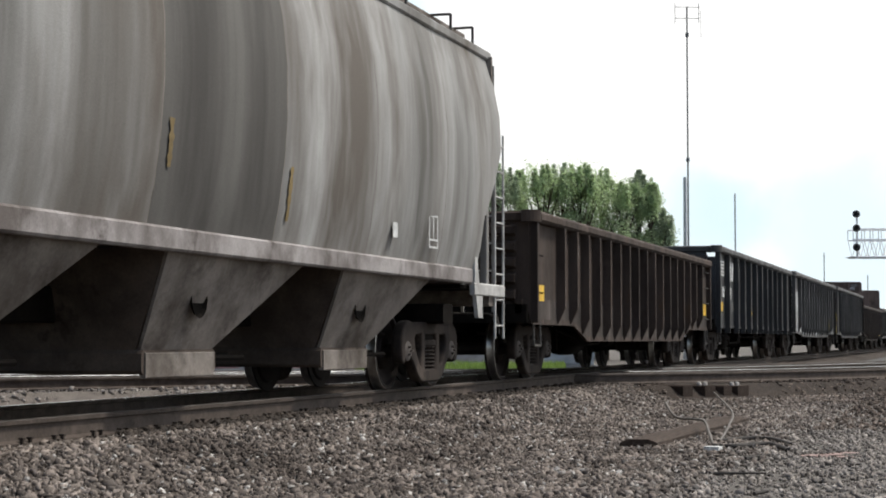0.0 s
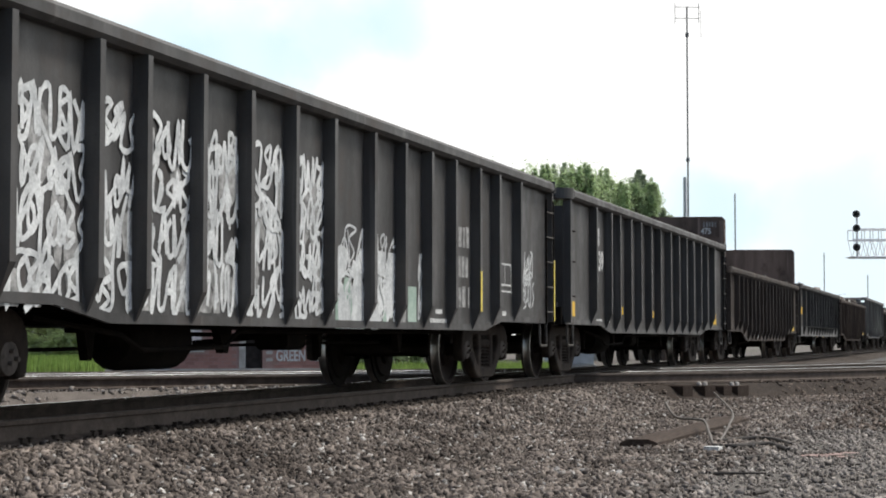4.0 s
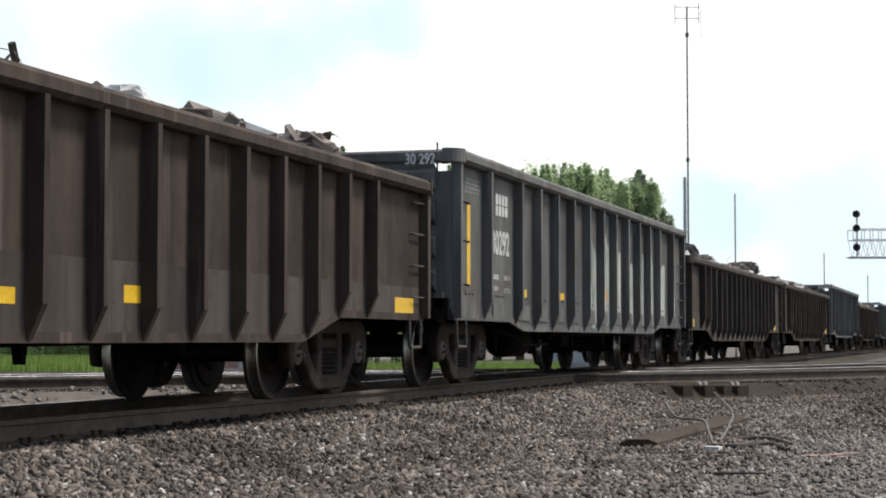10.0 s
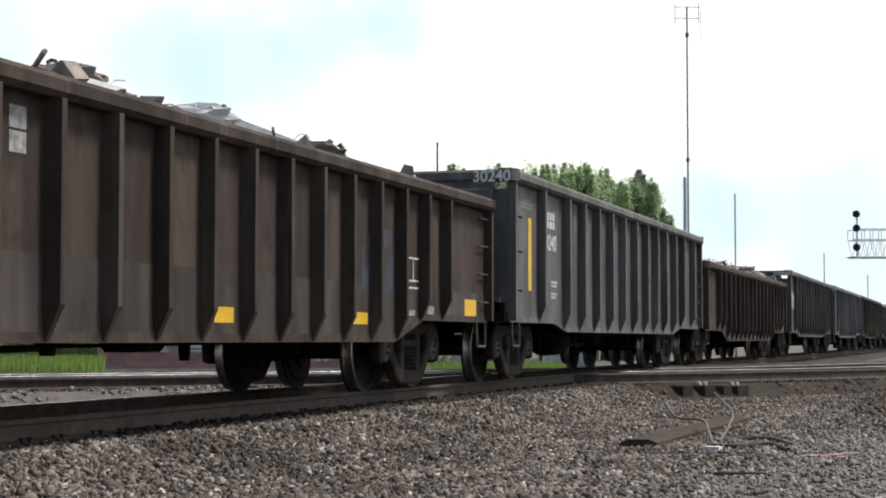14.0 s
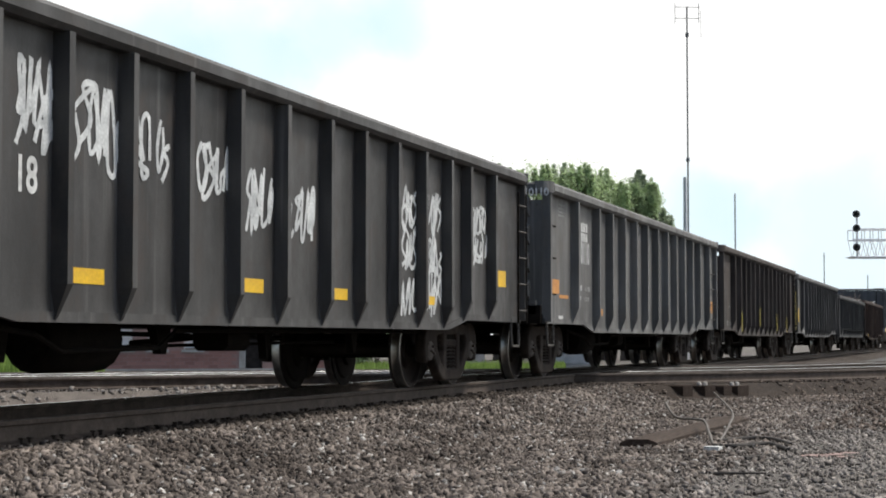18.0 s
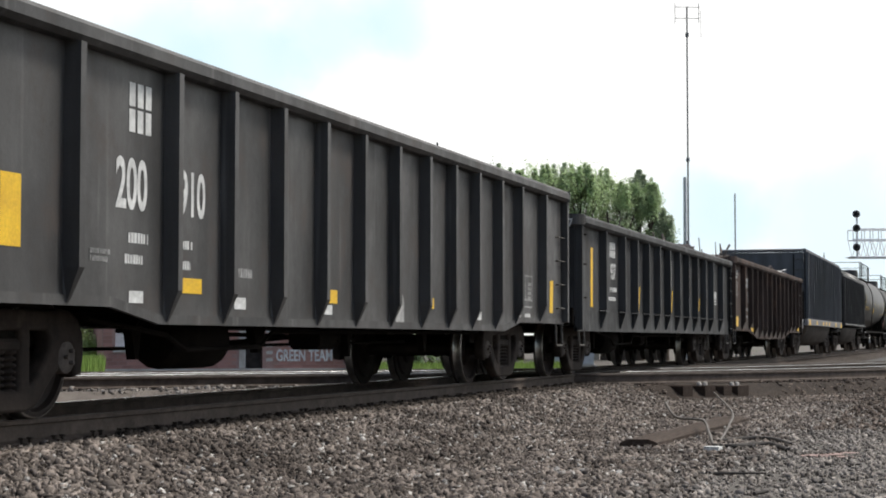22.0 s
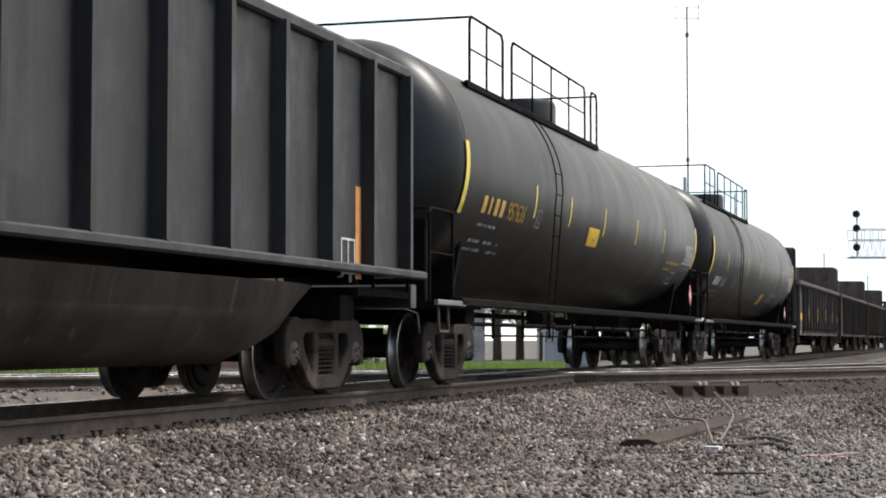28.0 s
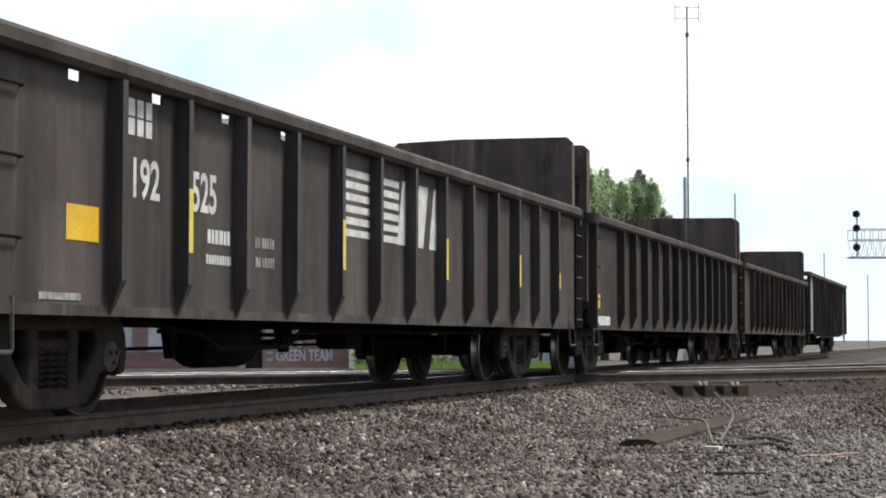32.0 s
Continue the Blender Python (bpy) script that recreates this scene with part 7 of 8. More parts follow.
on_tank(c21, -1.28, -29.3, -17.4, 0.79, M_YELLOW, name="placard", lean=-0.09, label="yellow rectangular placard")
table_on_tank(c21, -1.48, -1.05, -26, -24, 1, M_STAIN, 215, lines=False)
table_on_tank(c21, 5.9, 7.5, -29, -25.5, 1, M_GOLD, 216, lines=False, solid=0.6)
table_on_tank(c21, 5.8, 6.7, -34.5, -31.5, 1, M_GOLD, 217, lines=False, solid=0.6)
text_on_tank(c22, "51427", -6.57, -37.8, 0.335, M_WHITE, squeeze=0.85, bold=0.018)
for k in range(4):
    on_tank(c22, -7.66 + k * 0.24, -37.6, -28.6, 0.16, M_WHITE, name="stencilled_mark")
table_on_tank(c22, -7.66, -5.96, -46, -43, 1, M_FADED, 218, lines=False)
box_on_tank(c22, -4.36, -4.14, -38, -27.5, M_WHITE)
table_on_tank(c22, -7.5, -5.9, -52.5, -49.5, 1, M_FADED, 219, lines=False)
on_tank(c22, 2.60, -54, -37.4, 0.56, M_YELLOW, name="placard", label="yellow rectangular placard", lean=-0.05)
text_on_tank(c22, "LIQUEFIED PETROLEUM GAS", 4.05, -39.5, 0.19, M_WHITE, squeeze=0.76, name="stencil_line", bold=0.012)
text_on_tank(c22, "NON-ODORIZED", 4.05, -47, 0.19, M_WHITE, squeeze=0.76, name="stencil_line", bold=0.012)
for car, inset, dz in ((c21, 0.17, -0.08), (c22, 1.85, -0.2)):
    h = car["half"] - inset
    stand = part("placard_holder", Build().box(h - 1.46, h - 1.44, -1.5, -1.48, 1.1, 1.75 + dz), M_UNDER, car)
    part("placard", Build().prism([(h - 1.62, 1.62 + dz), (h - 1.45, 1.40 + dz), (h - 1.28, 1.62 + dz), (h - 1.45, 1.84 + dz)], "y", -1.512, -1.502), M_PINK, stand, "red diamond placard")
    part("placard_field", Build().prism([(h - 1.54, 1.60 + dz), (h - 1.45, 1.50 + dz), (h - 1.36, 1.60 + dz), (h - 1.45, 1.70 + dz)], "y", -1.518, -1.513), M_WHITE, stand)

# ---- the ground, tracks and the surroundings ----
def sheet(name, label, category, pts, z, mat, kind="structure"):
    return thing(name, label, category, b=Build().add([(x, y, z) for x, y in pts], [tuple(range(len(pts)))]), mat=mat, kind=kind)


GROUND_Z = -0.46
sheet("ground", "wide packed gravel and dirt ground", "ground", [(-400, -900), (3500, -900), (3500, 1500), (-400, 1500)], GROUND_Z, M_GROUND)


def rail_profile(side):
    return [(-0.075, -0.18), (0.075, -0.18), (0.075, -0.168), (0.012, -0.150), (0.010, -0.045), (0.036, -0.036), (0.037, -0.008), (0.028, 0.0), (-0.028, 0.0), (-0.037, -0.008), (-0.036, -0.036), (-0.010, -0.045), (-0.012, -0.150), (-0.075, -0.168)]


def rail_along(name, pts, offset, parent=None, top=None):
    """A rail swept along a line of (x, y) points, shifted sideways by offset."""
    prof = rail_profile(1)
    n = len(prof)
    vs, fs, ms = [], [], []
    P = [Vector((x, y)) for x, y in pts]
    for i, p in enumerate(P):
        d = (P[min(i + 1, len(P) - 1)] - P[max(i - 1, 0)]).normalized()
        nrm = Vector((-d.y, d.x))
        for a, z in prof:
            q = p + nrm * (offset + a)
            vs.append((q.x, q.y, z))
    for i in range(len(P) - 1):
        for j in range(n):
            k = (j + 1) % n
            fs.append((i * n + j, (i + 1) * n + j, (i + 1) * n + k, i * n + k))
            ms.append(1 if j in (7, 8) else 0)
    b = Build()
    b.v, b.f, b.m = vs, fs, ms
    ob = new(name, b.mesh(name, [M_RAILSIDE, top or M_RAILTOP]))
    ob.parent = parent
    return ob


def smooth_line(pts, step=0.8):
    out = []
    for i in range(len(pts) - 1):
        p0, p1, p2, p3 = (Vector(pts[max(0, min(len(pts) - 1, k))]) for k in (i - 1, i, i + 1, i + 2))
        n = max(2, int((p2 - p1).length / step))
        for k in range(n):
            t = k / n
            q = 0.5 * ((2 * p1) + (p2 - p0) * t + (2 * p0 - 5 * p1 + 4 * p2 - p3) * t * t + (3 * p1 - p0 - 3 * p2 + p3) * t ** 3)
            out.append((q.x, q.y))
    out.append(tuple(pts[-1]))
    return out


MAIN = [(-60, 0), (-10, 0), (20, 0), (60, 0), (600, 0)]
main_track = thing("main_track", "heavy steel track on timber ties in ballast", "railway track", kind="structure")
for s in (-1, 1):
    # the near rail's lack of gleam is put in by its head colour
    rail_along("rail", MAIN, s * 0.755, main_track, M_RAILTOP if s > 0 else M_RAILNOGLEAM)
CROSS_A = smooth_line([(2, 24), (14, 15.2), (24.6, 7.2), (28.7, 3.6), (30.9, -0.6), (34.8, -3.3), (39.3, -5.5), (60, -14), (95, -27)])
CROSS_B = smooth_line([(5, 27), (18, 17.0), (28, 8.6), (32.2, 4.4), (35.2, 0.9), (38.6, -1.3), (42.6, -2.7), (49.6, -5.1), (70, -12.5), (105, -25)])
for nm, line in (("crossing_track", CROSS_A), ("crossing_track", CROSS_B)):
    tr = thing(nm, "curved track crossing the main line at a diamond", "railway track", kind="structure")
    for s in (-1, 1):
        # one rail of each track gleams; the other's lost reflection is painted
        rail_along("rail", line, s * 0.755, tr, M_RAILTOP if (line is CROSS_A) == (s > 0) else M_RAILNOGLEAM)


def bed(name, label, line, half_top, half_foot, z_top, z_foot, mat, left=None):
    vs, fs = [], []
    P = [Vector(p) for p in line]
    for i, p in enumerate(P):
        d = (P[min(i + 1, len(P) - 1)] - P[max(i - 1, 0)]).normalized()
        nrm = Vector((-d.y, d.x))
        for a, z in ((-half_foot, z_foot), (-half_top, z_top), (half_top, z_top), (half_foot, z_foot)):
            q = p + nrm * a
            vs.append((q.x, q.y, z))
    for i in range(len(P) - 1):
        for j in range(3):
            fs.append((i * 4 + j, (i + 1) * 4 + j, (i + 1) * 4 + j + 1, i * 4 + j + 1))
    return thing(name, label, "ballast", b=Build().add(vs, fs), mat=mat, kind="structure")


bed("main_ballast", "bed of crushed grey stone under the main track", [(-60, 0), (600, 0)], 1.6, 2.53, -0.205, -0.47, M_BALLAST)
for line, z in ((CROSS_A, -0.212), (CROSS_B, -0.219)):
    k = next(i for i, p in enumerate(line) if p[1] < 4.0)
    bed("crossing_ballast", "pale gravelly bed under a crossing track behind the main line", line[:k + 1], 1.25, 1.75, z, -0.47, M_BACKBED)
    bed("crossing_ballast", "oil-dark bed of crushed stone under a crossing track", line[k:], 1.25, 1.75, z, -0.47, M_BALLASTDARK)
sheet("road", "worn grey asphalt road beyond the crossing", "road", [(45, -3.3), (420, -3.3), (420, -60), (85, -40), (62, -22)], -0.19, M_ASPHALT)

# ties with their plates and spikes
def tie_mesh():
    return Build().cbox(-0.115, 0.115, -1.30, 1.30, -0.36, -0.187, 0.012).mesh("tie", M_TIE)


def plate_mesh():
    b = Build().box(-0.09, 0.09, -0.16, 0.16, -0.187, -0.172)
    for sx, sy in ((-0.06, -0.10), (0.06, 0.10), (0.06, -0.10)):
        b.box(sx - 0.012, sx + 0.012, sy - 0.012, sy + 0.012, -0.172, -0.140)
        b.box(sx - 0.018, sx + 0.018, sy - 0.02, sy + 0.02, -0.142, -0.128)
    return b.mesh("tie_plate", M_PLATE)


rng = random.Random(3)
for i in range(96):
    x = 6.0 + i * 0.508
    t = part("tie", shared("tie", tie_mesh), None, main_track, at=Matrix.Translation((x, jitter(rng, 0.04), jitter(rng, 0.006))) @ Matrix.Rotation(jitter(rng, 0.015), 4, "Z"))
    for s in (-1, 1):
        part("tie_plate", shared("tie_plate", plate_mesh), None, t, at=(0, s * 0.755, 0))


# loose stones of the ballast bed
def stones(name, label, count, area, z_at, size, mat, seed):
    r = np.random.RandomState(seed)
    cube = np.array([(x, y, z) for z in (-1, 1) for y in (-1, 1) for x in (-1, 1)]) * 0.72
    faces = np.array([(0, 2, 3), (0, 3, 1), (4, 5, 7), (4, 7, 6), (0, 1, 5), (0, 5, 4), (2, 6, 7), (2, 7, 3), (0, 4, 6), (0, 6, 2), (1, 3, 7), (1, 7, 5)])
    xy = area(r, count)
    count = len(xy)
    sz = size[0] + (size[1] - size[0]) * r.rand(count) ** 2.0
    v = (cube[None] + (r.rand(count, 8, 3) - 0.5) * 1.25) * sz[:, None, None] * (0.35 + 0.95 * r.rand(count, 1, 3))
    a = r.rand(count) * 6.283
    t = (r.rand(count) - 0.5) * 3.1
    c, s = np.cos(a), np.sin(a)
    x, y, z = v[..., 0].copy(), v[..., 1].copy(), v[..., 2].copy()
    ct, st = np.cos(t)[:, None], np.sin(t)[:, None]
    y, z = y * ct - z * st, y * st + z * ct
    X = x * c[:, None] - y * s[:, None] + xy[:, 0:1]
    Y = x * s[:, None] + y * c[:, None] + xy[:, 1:2]
    Z = z + z_at(xy[:, 0], xy[:, 1])[:, None] + (r.rand(count) * 0.5 * sz)[:, None]
    V = np.stack([X, Y, Z], -1).reshape(-1, 3)
    F = (faces[None] + 8 * np.arange(count)[:, None, None]).reshape(-1, 3)
    me = bpy.data.meshes.new(name)
    me.vertices.add(len(V))
    me.vertices.foreach_set("co", V.ravel())
    me.loops.add(F.size)
    me.loops.foreach_set("vertex_index", F.ravel().astype(np.int32))
    me.polygons.add(len(F))
    me.polygons.foreach_set("loop_start", np.arange(0, F.size, 3, dtype=np.int32))
    me.update(calc_edges=True)
    me.materials.append(mat)
    return tagged(new(name, me), label, "gravel", kind="stuff")


def bed_z(x, y):
    a = np.abs(y)
    return np.maximum(np.where(a < 1.6, -0.205, -0.205 - (a - 1.6) * 0.284), GROUND_Z)


def in_view(x, y, low=-0.31, high=0.31):
    a = np.arctan2(y + 7.525, x) - 0.294
    return (a > low) & (a < high)


def near_strip(r, n):
    x = 5.5 + 34 * r.rand(n) ** 1.5
    y = -0.86 - 4.9 * r.rand(n)
    keep = (r.rand(n) < np.clip((y + 5.7) / 1.0, 0.05, 1)) & in_view(x, y)
    return np.stack([x, y], 1)[keep]


def pale_strip(r, n):
    x = 7.0 + 18 * r.rand(n) ** 1.4
    y = -4.0 - 3.3 * r.rand(n)
    keep = (r.rand(n) < np.clip((-4.4 - y) / 0.8, 0.0, 1)) & in_view(x, y)
    return np.stack([x, y], 1)[keep]


def inner_strip(r, n):
    x = 8.0 + 26 * r.rand(n) ** 1.4
    y = np.where(r.rand(n) < 0.45, -0.66 + 1.32 * r.rand(n), 0.9 + 2.6 * r.rand(n))
    return np.stack([x, y], 1)


stones("ballast_stones", "grey crushed ballast stones lying loose beside the track", 190000, near_strip, bed_z, (0.007, 0.031), M_STONE, 4)
stones("pale_stones", "scattered pale chipped stones among the ballast", 17000, near_strip, bed_z, (0.006, 0.026), M_PALESTONE, 14)
stones("ballast_stones", "grey crushed ballast stones between and behind the rails", 22000, inner_strip, bed_z, (0.012, 0.035), M_STONE, 5)

def rail_strip(r, n):
    x = 13.0 + 21.0 * r.rand(n)
    y = -0.84 - (0.12 + 0.030 * (x - 13.0)) * r.rand(n) ** 0.8
    return np.stack([x, y], 1)


stones("oily_stones", "oil-dark brown stones packed along the rail", 15000, rail_strip, lambda x, y: bed_z(x, y) + 0.016, (0.012, 0.036), M_OILSTONE, 25)

CROSS_PTS = np.array(CROSS_A + CROSS_B)


def crossing_z(x, y):
    """Height of the crossing tracks' beds."""
    d = np.min((x[:, None] - CROSS_PTS[None, :, 0]) ** 2 + (y[:, None] - CROSS_PTS[None, :, 1]) ** 2, axis=1) ** 0.5
    return np.maximum(np.clip(-0.21 - (d - 1.25) * 0.5, GROUND_Z, -0.21), np.where(np.abs(y) < 3.3, bed_z(x, y), GROUND_Z))


def crossing_strip(r, n):
    x = 21 + 41 * r.rand(n) ** 1.2
    y = -1.0 - 11.5 * r.rand(n)
    keep = in_view(x, y, -0.31, 0.27) & ~((x > 30.6) & (x < 33.2) & (y > -4.0) & (y < -2.0)) & ((x > 30) | (y < -5.6))
    return np.stack([x, y], 1)[keep]


def back_strip(r, n):
    x = 9.0 + 40 * r.rand(n) ** 1.3
    y = 1.1 + 13.0 * r.rand(n) ** 1.3
    keep = in_view(x, y, -0.05, 0.31)
    return np.stack([x, y], 1)[keep]


stones("ballast_stones", "pale grey-brown gravel between the main and crossing tracks", 60000, back_strip, crossing_z, (0.014, 0.045), M_FINESTONE, 16)
stones("ballast_stones", "brown crushed stones round the crossing tracks", 48000, crossing_strip, crossing_z, (0.012, 0.040), M_STONEBROWN, 15)
stones("fine_gravel", "pale fine gravel spread over the ground near the camera", 26000, pale_strip, bed_z, (0.007, 0.026), M_FINESTONE, 6)

# ---- surroundings ----
def at_view(px, dist, z=GROUND_Z):
    """A ground spot from its bearing (tangent to the right of the view axis) and its distance along the axis."""
    a = radians(16.86)
    return (dist * math.cos(a) + px * dist * math.sin(a), -7.525 + dist * math.sin(a) - px * dist * math.cos(a), z)


def leaf_cloud(r, centres, radii, count, size):
    """Small leaves thrown loosely round many twigs, thinning out towards the edge."""
    idx = r.randint(0, len(centres), count)
    d = r.normal(size=(count, 3))
    p = np.array(centres)[idx] + d * np.array(radii)[idx][:, None] * np.array([0.55, 0.55, 0.62])
    face = d * 0.25 + np.array([0.1, -0.35, 0.75]) + r.normal(size=(count, 3)) * 0.42
    u = np.cross(face, r.normal(size=(count, 3)))
    u /= np.linalg.norm(u, axis=1)[:, None]
    w = np.cross(face, u)
    w /= np.linalg.norm(w, axis=1)[:, None]
    s = size * (0.5 + 1.0 * r.rand(count))[:, None]
    V = np.stack([p - u * s, p + w * s * 0.55, p + u * s, p - w * s * 0.55], 1).reshape(-1, 3)
    F = np.arange(count * 4).reshape(-1, 4)
    return V, F


def crown_mesh(name, V, F, mat):
    me = bpy.data.meshes.new(name)
    me.from_pydata(V.tolist(), [], F.tolist())
    me.materials.append(mat)
    return me


def tree(spot, height, spread, seed, label, mat, leaves=9000, leaf=0.10):
    r = np.random.RandomState(seed)
    pr = random.Random(seed)
    ob = thing("tree", label, "tree", at=spot, group="trees behind the railway")
    b = Build()
    b.rod((0, 0, -0.1), (0.1, 0.05, height * 0.35), 0.24, 9, 0.17)
    b.rod((0.1, 0.05, height * 0.35), (0.0, 0.1, height * 0.75), 0.17, 8, 0.07)
    centres, radii = [], []
    for i in range(72):
        z = height * pr.uniform(0.22, 0.93)
        a = pr.uniform(0, 6.28)
        k = spread * pr.uniform(0.1, 1.0) * min(1.0, 1.5 - 1.1 * z / height)
        c = (k * math.cos(a), k * math.sin(a), z)
        b.rod((0.05, 0.05, z * 0.7), (c[0] * 0.85, c[1] * 0.85, c[2]), 0.05, 5, 0.02)
        centres.append(c)
        radii.append(max(0.3, spread * pr.uniform(0.18, 0.36)))
    # upright shoots give the crown its spiky outline
    for i in range(14):
        a = pr.uniform(0, 6.28)
        k = spread * pr.uniform(0.0, 0.85)
        top = height * (1.0 - 0.10 * (k / spread) - pr.uniform(0.0, 0.05))
        for step in range(5):
            centres.append((k * math.cos(a), k * math.sin(a), top - 0.12 - step * 0.24))
            radii.append(0.08 + 0.055 * step)
    part("trunk", b, M_BARK, ob)
    V, F = leaf_cloud(r, centres, radii, leaves, leaf)
    part("crown", crown_mesh("crown", V, F, mat), None, ob)
    return ob


def bush(spot, height, spread, seed, label, mat, leaves=900, leaf=0.07):
    r = np.random.RandomState(seed)
    pr = random.Random(seed)
    ob = thing("bush", label, "bush", at=spot, group="bushes behind the railway")
    b = Build()
    centres, radii = [], []
    for i in range(9):
        a = pr.uniform(0, 6.28)
        k = spread * pr.uniform(0.1, 0.8)
        z = height * pr.uniform(0.25, 0.8)
        centres.append((k * math.cos(a), k * math.sin(a), z))
        radii.append(min(spread, height) * pr.uniform(0.22, 0.4))
        b.rod((0, 0, -0.05), (k * math.cos(a), k * math.sin(a), z), 0.02, 5, 0.008)
    part("stem", b, M_BARK, ob)
    V, F = leaf_cloud(r, centres, radii, leaves, leaf)
    part("crown", crown_mesh("crown", V, F, mat), None, ob)
    return ob


F_PX = 3150.0


def view_x(px):
    return (px - 784) / F_PX


# trees in a row behind the train
for k, (px, dist, hgt, spr, mat) in enumerate([(604, 92, 11.2, 0.6, M_LEAFDARK), (645, 92, 10.3, 0.9, M_LEAFDARK), (700, 92, 9.5, 1.0, M_LEAF), (803, 90, 10.2, 0.9, M_LEAFDARK), (838, 91, 9.7, 1.5, M_LEAF), (880, 90, 10.1, 1.7, M_LEAFDARK), (920, 93, 9.9, 1.9, M_LEAF),
                                              (962, 90, 10.1, 2.0, M_LEAF), (1000, 92, 10.3, 1.9, M_LEAFDARK), (1030, 90, 10.0, 1.9, M_LEAF), (1070, 92, 9.8, 1.9, M_LEAF), (1105, 90, 9.2, 1.9, M_LEAF), (1132, 91, 9.7, 1.2, M_LEAFDARK), (1155, 90, 9.1, 0.9, M_LEAF), (1176, 90, 7.7, 0.7, M_LEAFDARK)]):
    tree(at_view(view_x(px), dist), hgt + 0.25, spr, 20 + k, "leafy green tree standing behind the railway line", mat, leaves=int(5200 + 8600 * spr), leaf=0.058)
for k, px in enumerate(range(-220, 190, 38)):
    tree(at_view(view_x(px), 68 + 2 * (k % 3)), 3.2 + 0.9 * (k % 3), 2.0, 60 + k, "low leafy tree beside the brick building", M_LEAFLOW, leaves=8000, leaf=0.065)
for k, px in enumerate(range(-240, 180, 26)):
    bush(at_view(view_x(px), 65), 1.3 + 0.3 * (k % 3), 0.75, 190 + k, "low leafy bush in the weeds beside the brick building", M_LEAFLOW, leaves=1200)
for k, px in enumerate([640, 665, 700, 735, 760]):
    bush(at_view(view_x(px), 62), 1.6 + 0.3 * (k % 3), 0.8, 90 + k, "overgrown green bush beside the graffiti wall", M_LEAF)

# grass strip
def grass(name, label, px0, px1, d0, d1, count, seed, height):
    r = np.random.RandomState(seed)
    px = px0 + (px1 - px0) * r.rand(count)
    d = d0 + (d1 - d0) * r.rand(count)
    a = radians(16.86)
    t = (px - 784) / F_PX
    x, y = d * math.cos(a) + t * d * math.sin(a), -7.525 + d * math.sin(a) - t * d * math.cos(a)
    h = height * (0.5 + r.rand(count))
    ang = r.rand(count) * 6.283
    w = 0.018 + 0.02 * r.rand(count)
    lx, ly = (r.rand(count) - 0.5) * 0.3 * h, (r.rand(count) - 0.5) * 0.3 * h
    z = np.full(count, GROUND_Z - 0.02)
    V = np.stack([np.stack([x - w * np.cos(ang), y - w * np.sin(ang), z], 1), np.stack([x + w * np.cos(ang), y + w * np.sin(ang), z], 1), np.stack([x + lx, y + ly, z + h], 1)], 1).reshape(-1, 3)
    me = crown_mesh(name, V, np.arange(count * 3).reshape(-1, 3), M_GRASS)
    return tagged(new(name, me), label, "grass", kind="stuff")


grass("grass", "strip of rough green grass behind the crossing tracks", -350, 185, 48, 66, 20000, 7, 0.46)
grass("grass", "weedy green grass beside the signal bungalow", 630, 1000, 52, 66, 9000, 8, 0.26)


def poles():
    def mast(px, dist, top, r, label, name="pole", mat=M_POLE, wood=False):
        x, y, z = at_view(view_x(px), dist)
        ob = thing(name, label, "pole", at=(x, y, GROUND_Z), group="poles behind the railway")
        part("shaft", Build().rod((0, 0, 0), (0, 0, top - GROUND_Z), r, 10, r * 0.8), mat, ob, smooth=40)
        part("collar", Build().rod((0, 0, 0), (0, 0, 0.35), r * 1.5, 10), mat, ob)
        return ob
    def z_of(py, dist):
        return 0.58 + (602 - py) * dist / F_PX
    tall = mast(1219, 100, z_of(8, 100), 0.055, "slender grey radio mast with an antenna crown", "radio_mast")
    zt = z_of(8, 100) - GROUND_Z
    for zz in (zt - 0.02, zt - 0.66):
        part("antenna_arm", Build().rod((0.24, -0.64, zz), (-0.24, 0.64, zz), 0.018, 6), M_POLE, tall)
    for k in (-1, 1):
        part("antenna_rod", Build().rod((-0.24 * k, 0.64 * k, zt - 0.95), (-0.24 * k, 0.64 * k, zt + 0.18), 0.02, 6), M_POLE, tall)
    for zz in (zt - 1.7, zt - 8.8):
        part("clamp", Build().rod((0, 0, zz), (0, 0, zz + 0.2), 0.1, 8), M_POLE, tall)
    part("antenna_rod", Build().rod((0.30, -0.74, zt - 1.7), (0.30, -0.74, zt - 0.2), 0.012, 5), M_POLE, tall)
    mast(1213.5, 96, z_of(313, 96), 0.12, "stout pale grey pole beside the radio mast", mat=M_GALV)
    mast(1302, 110, z_of(342, 110), 0.05, "thin grey steel pole")
    mast(774, 84, z_of(251, 84), 0.055, "thin grey pole among the trees")
    mast(1459, 150, z_of(447, 150), 0.05, "thin distant grey pole")
    mast(1536, 170, z_of(487, 170), 0.05, "thin distant grey pole")


poles()


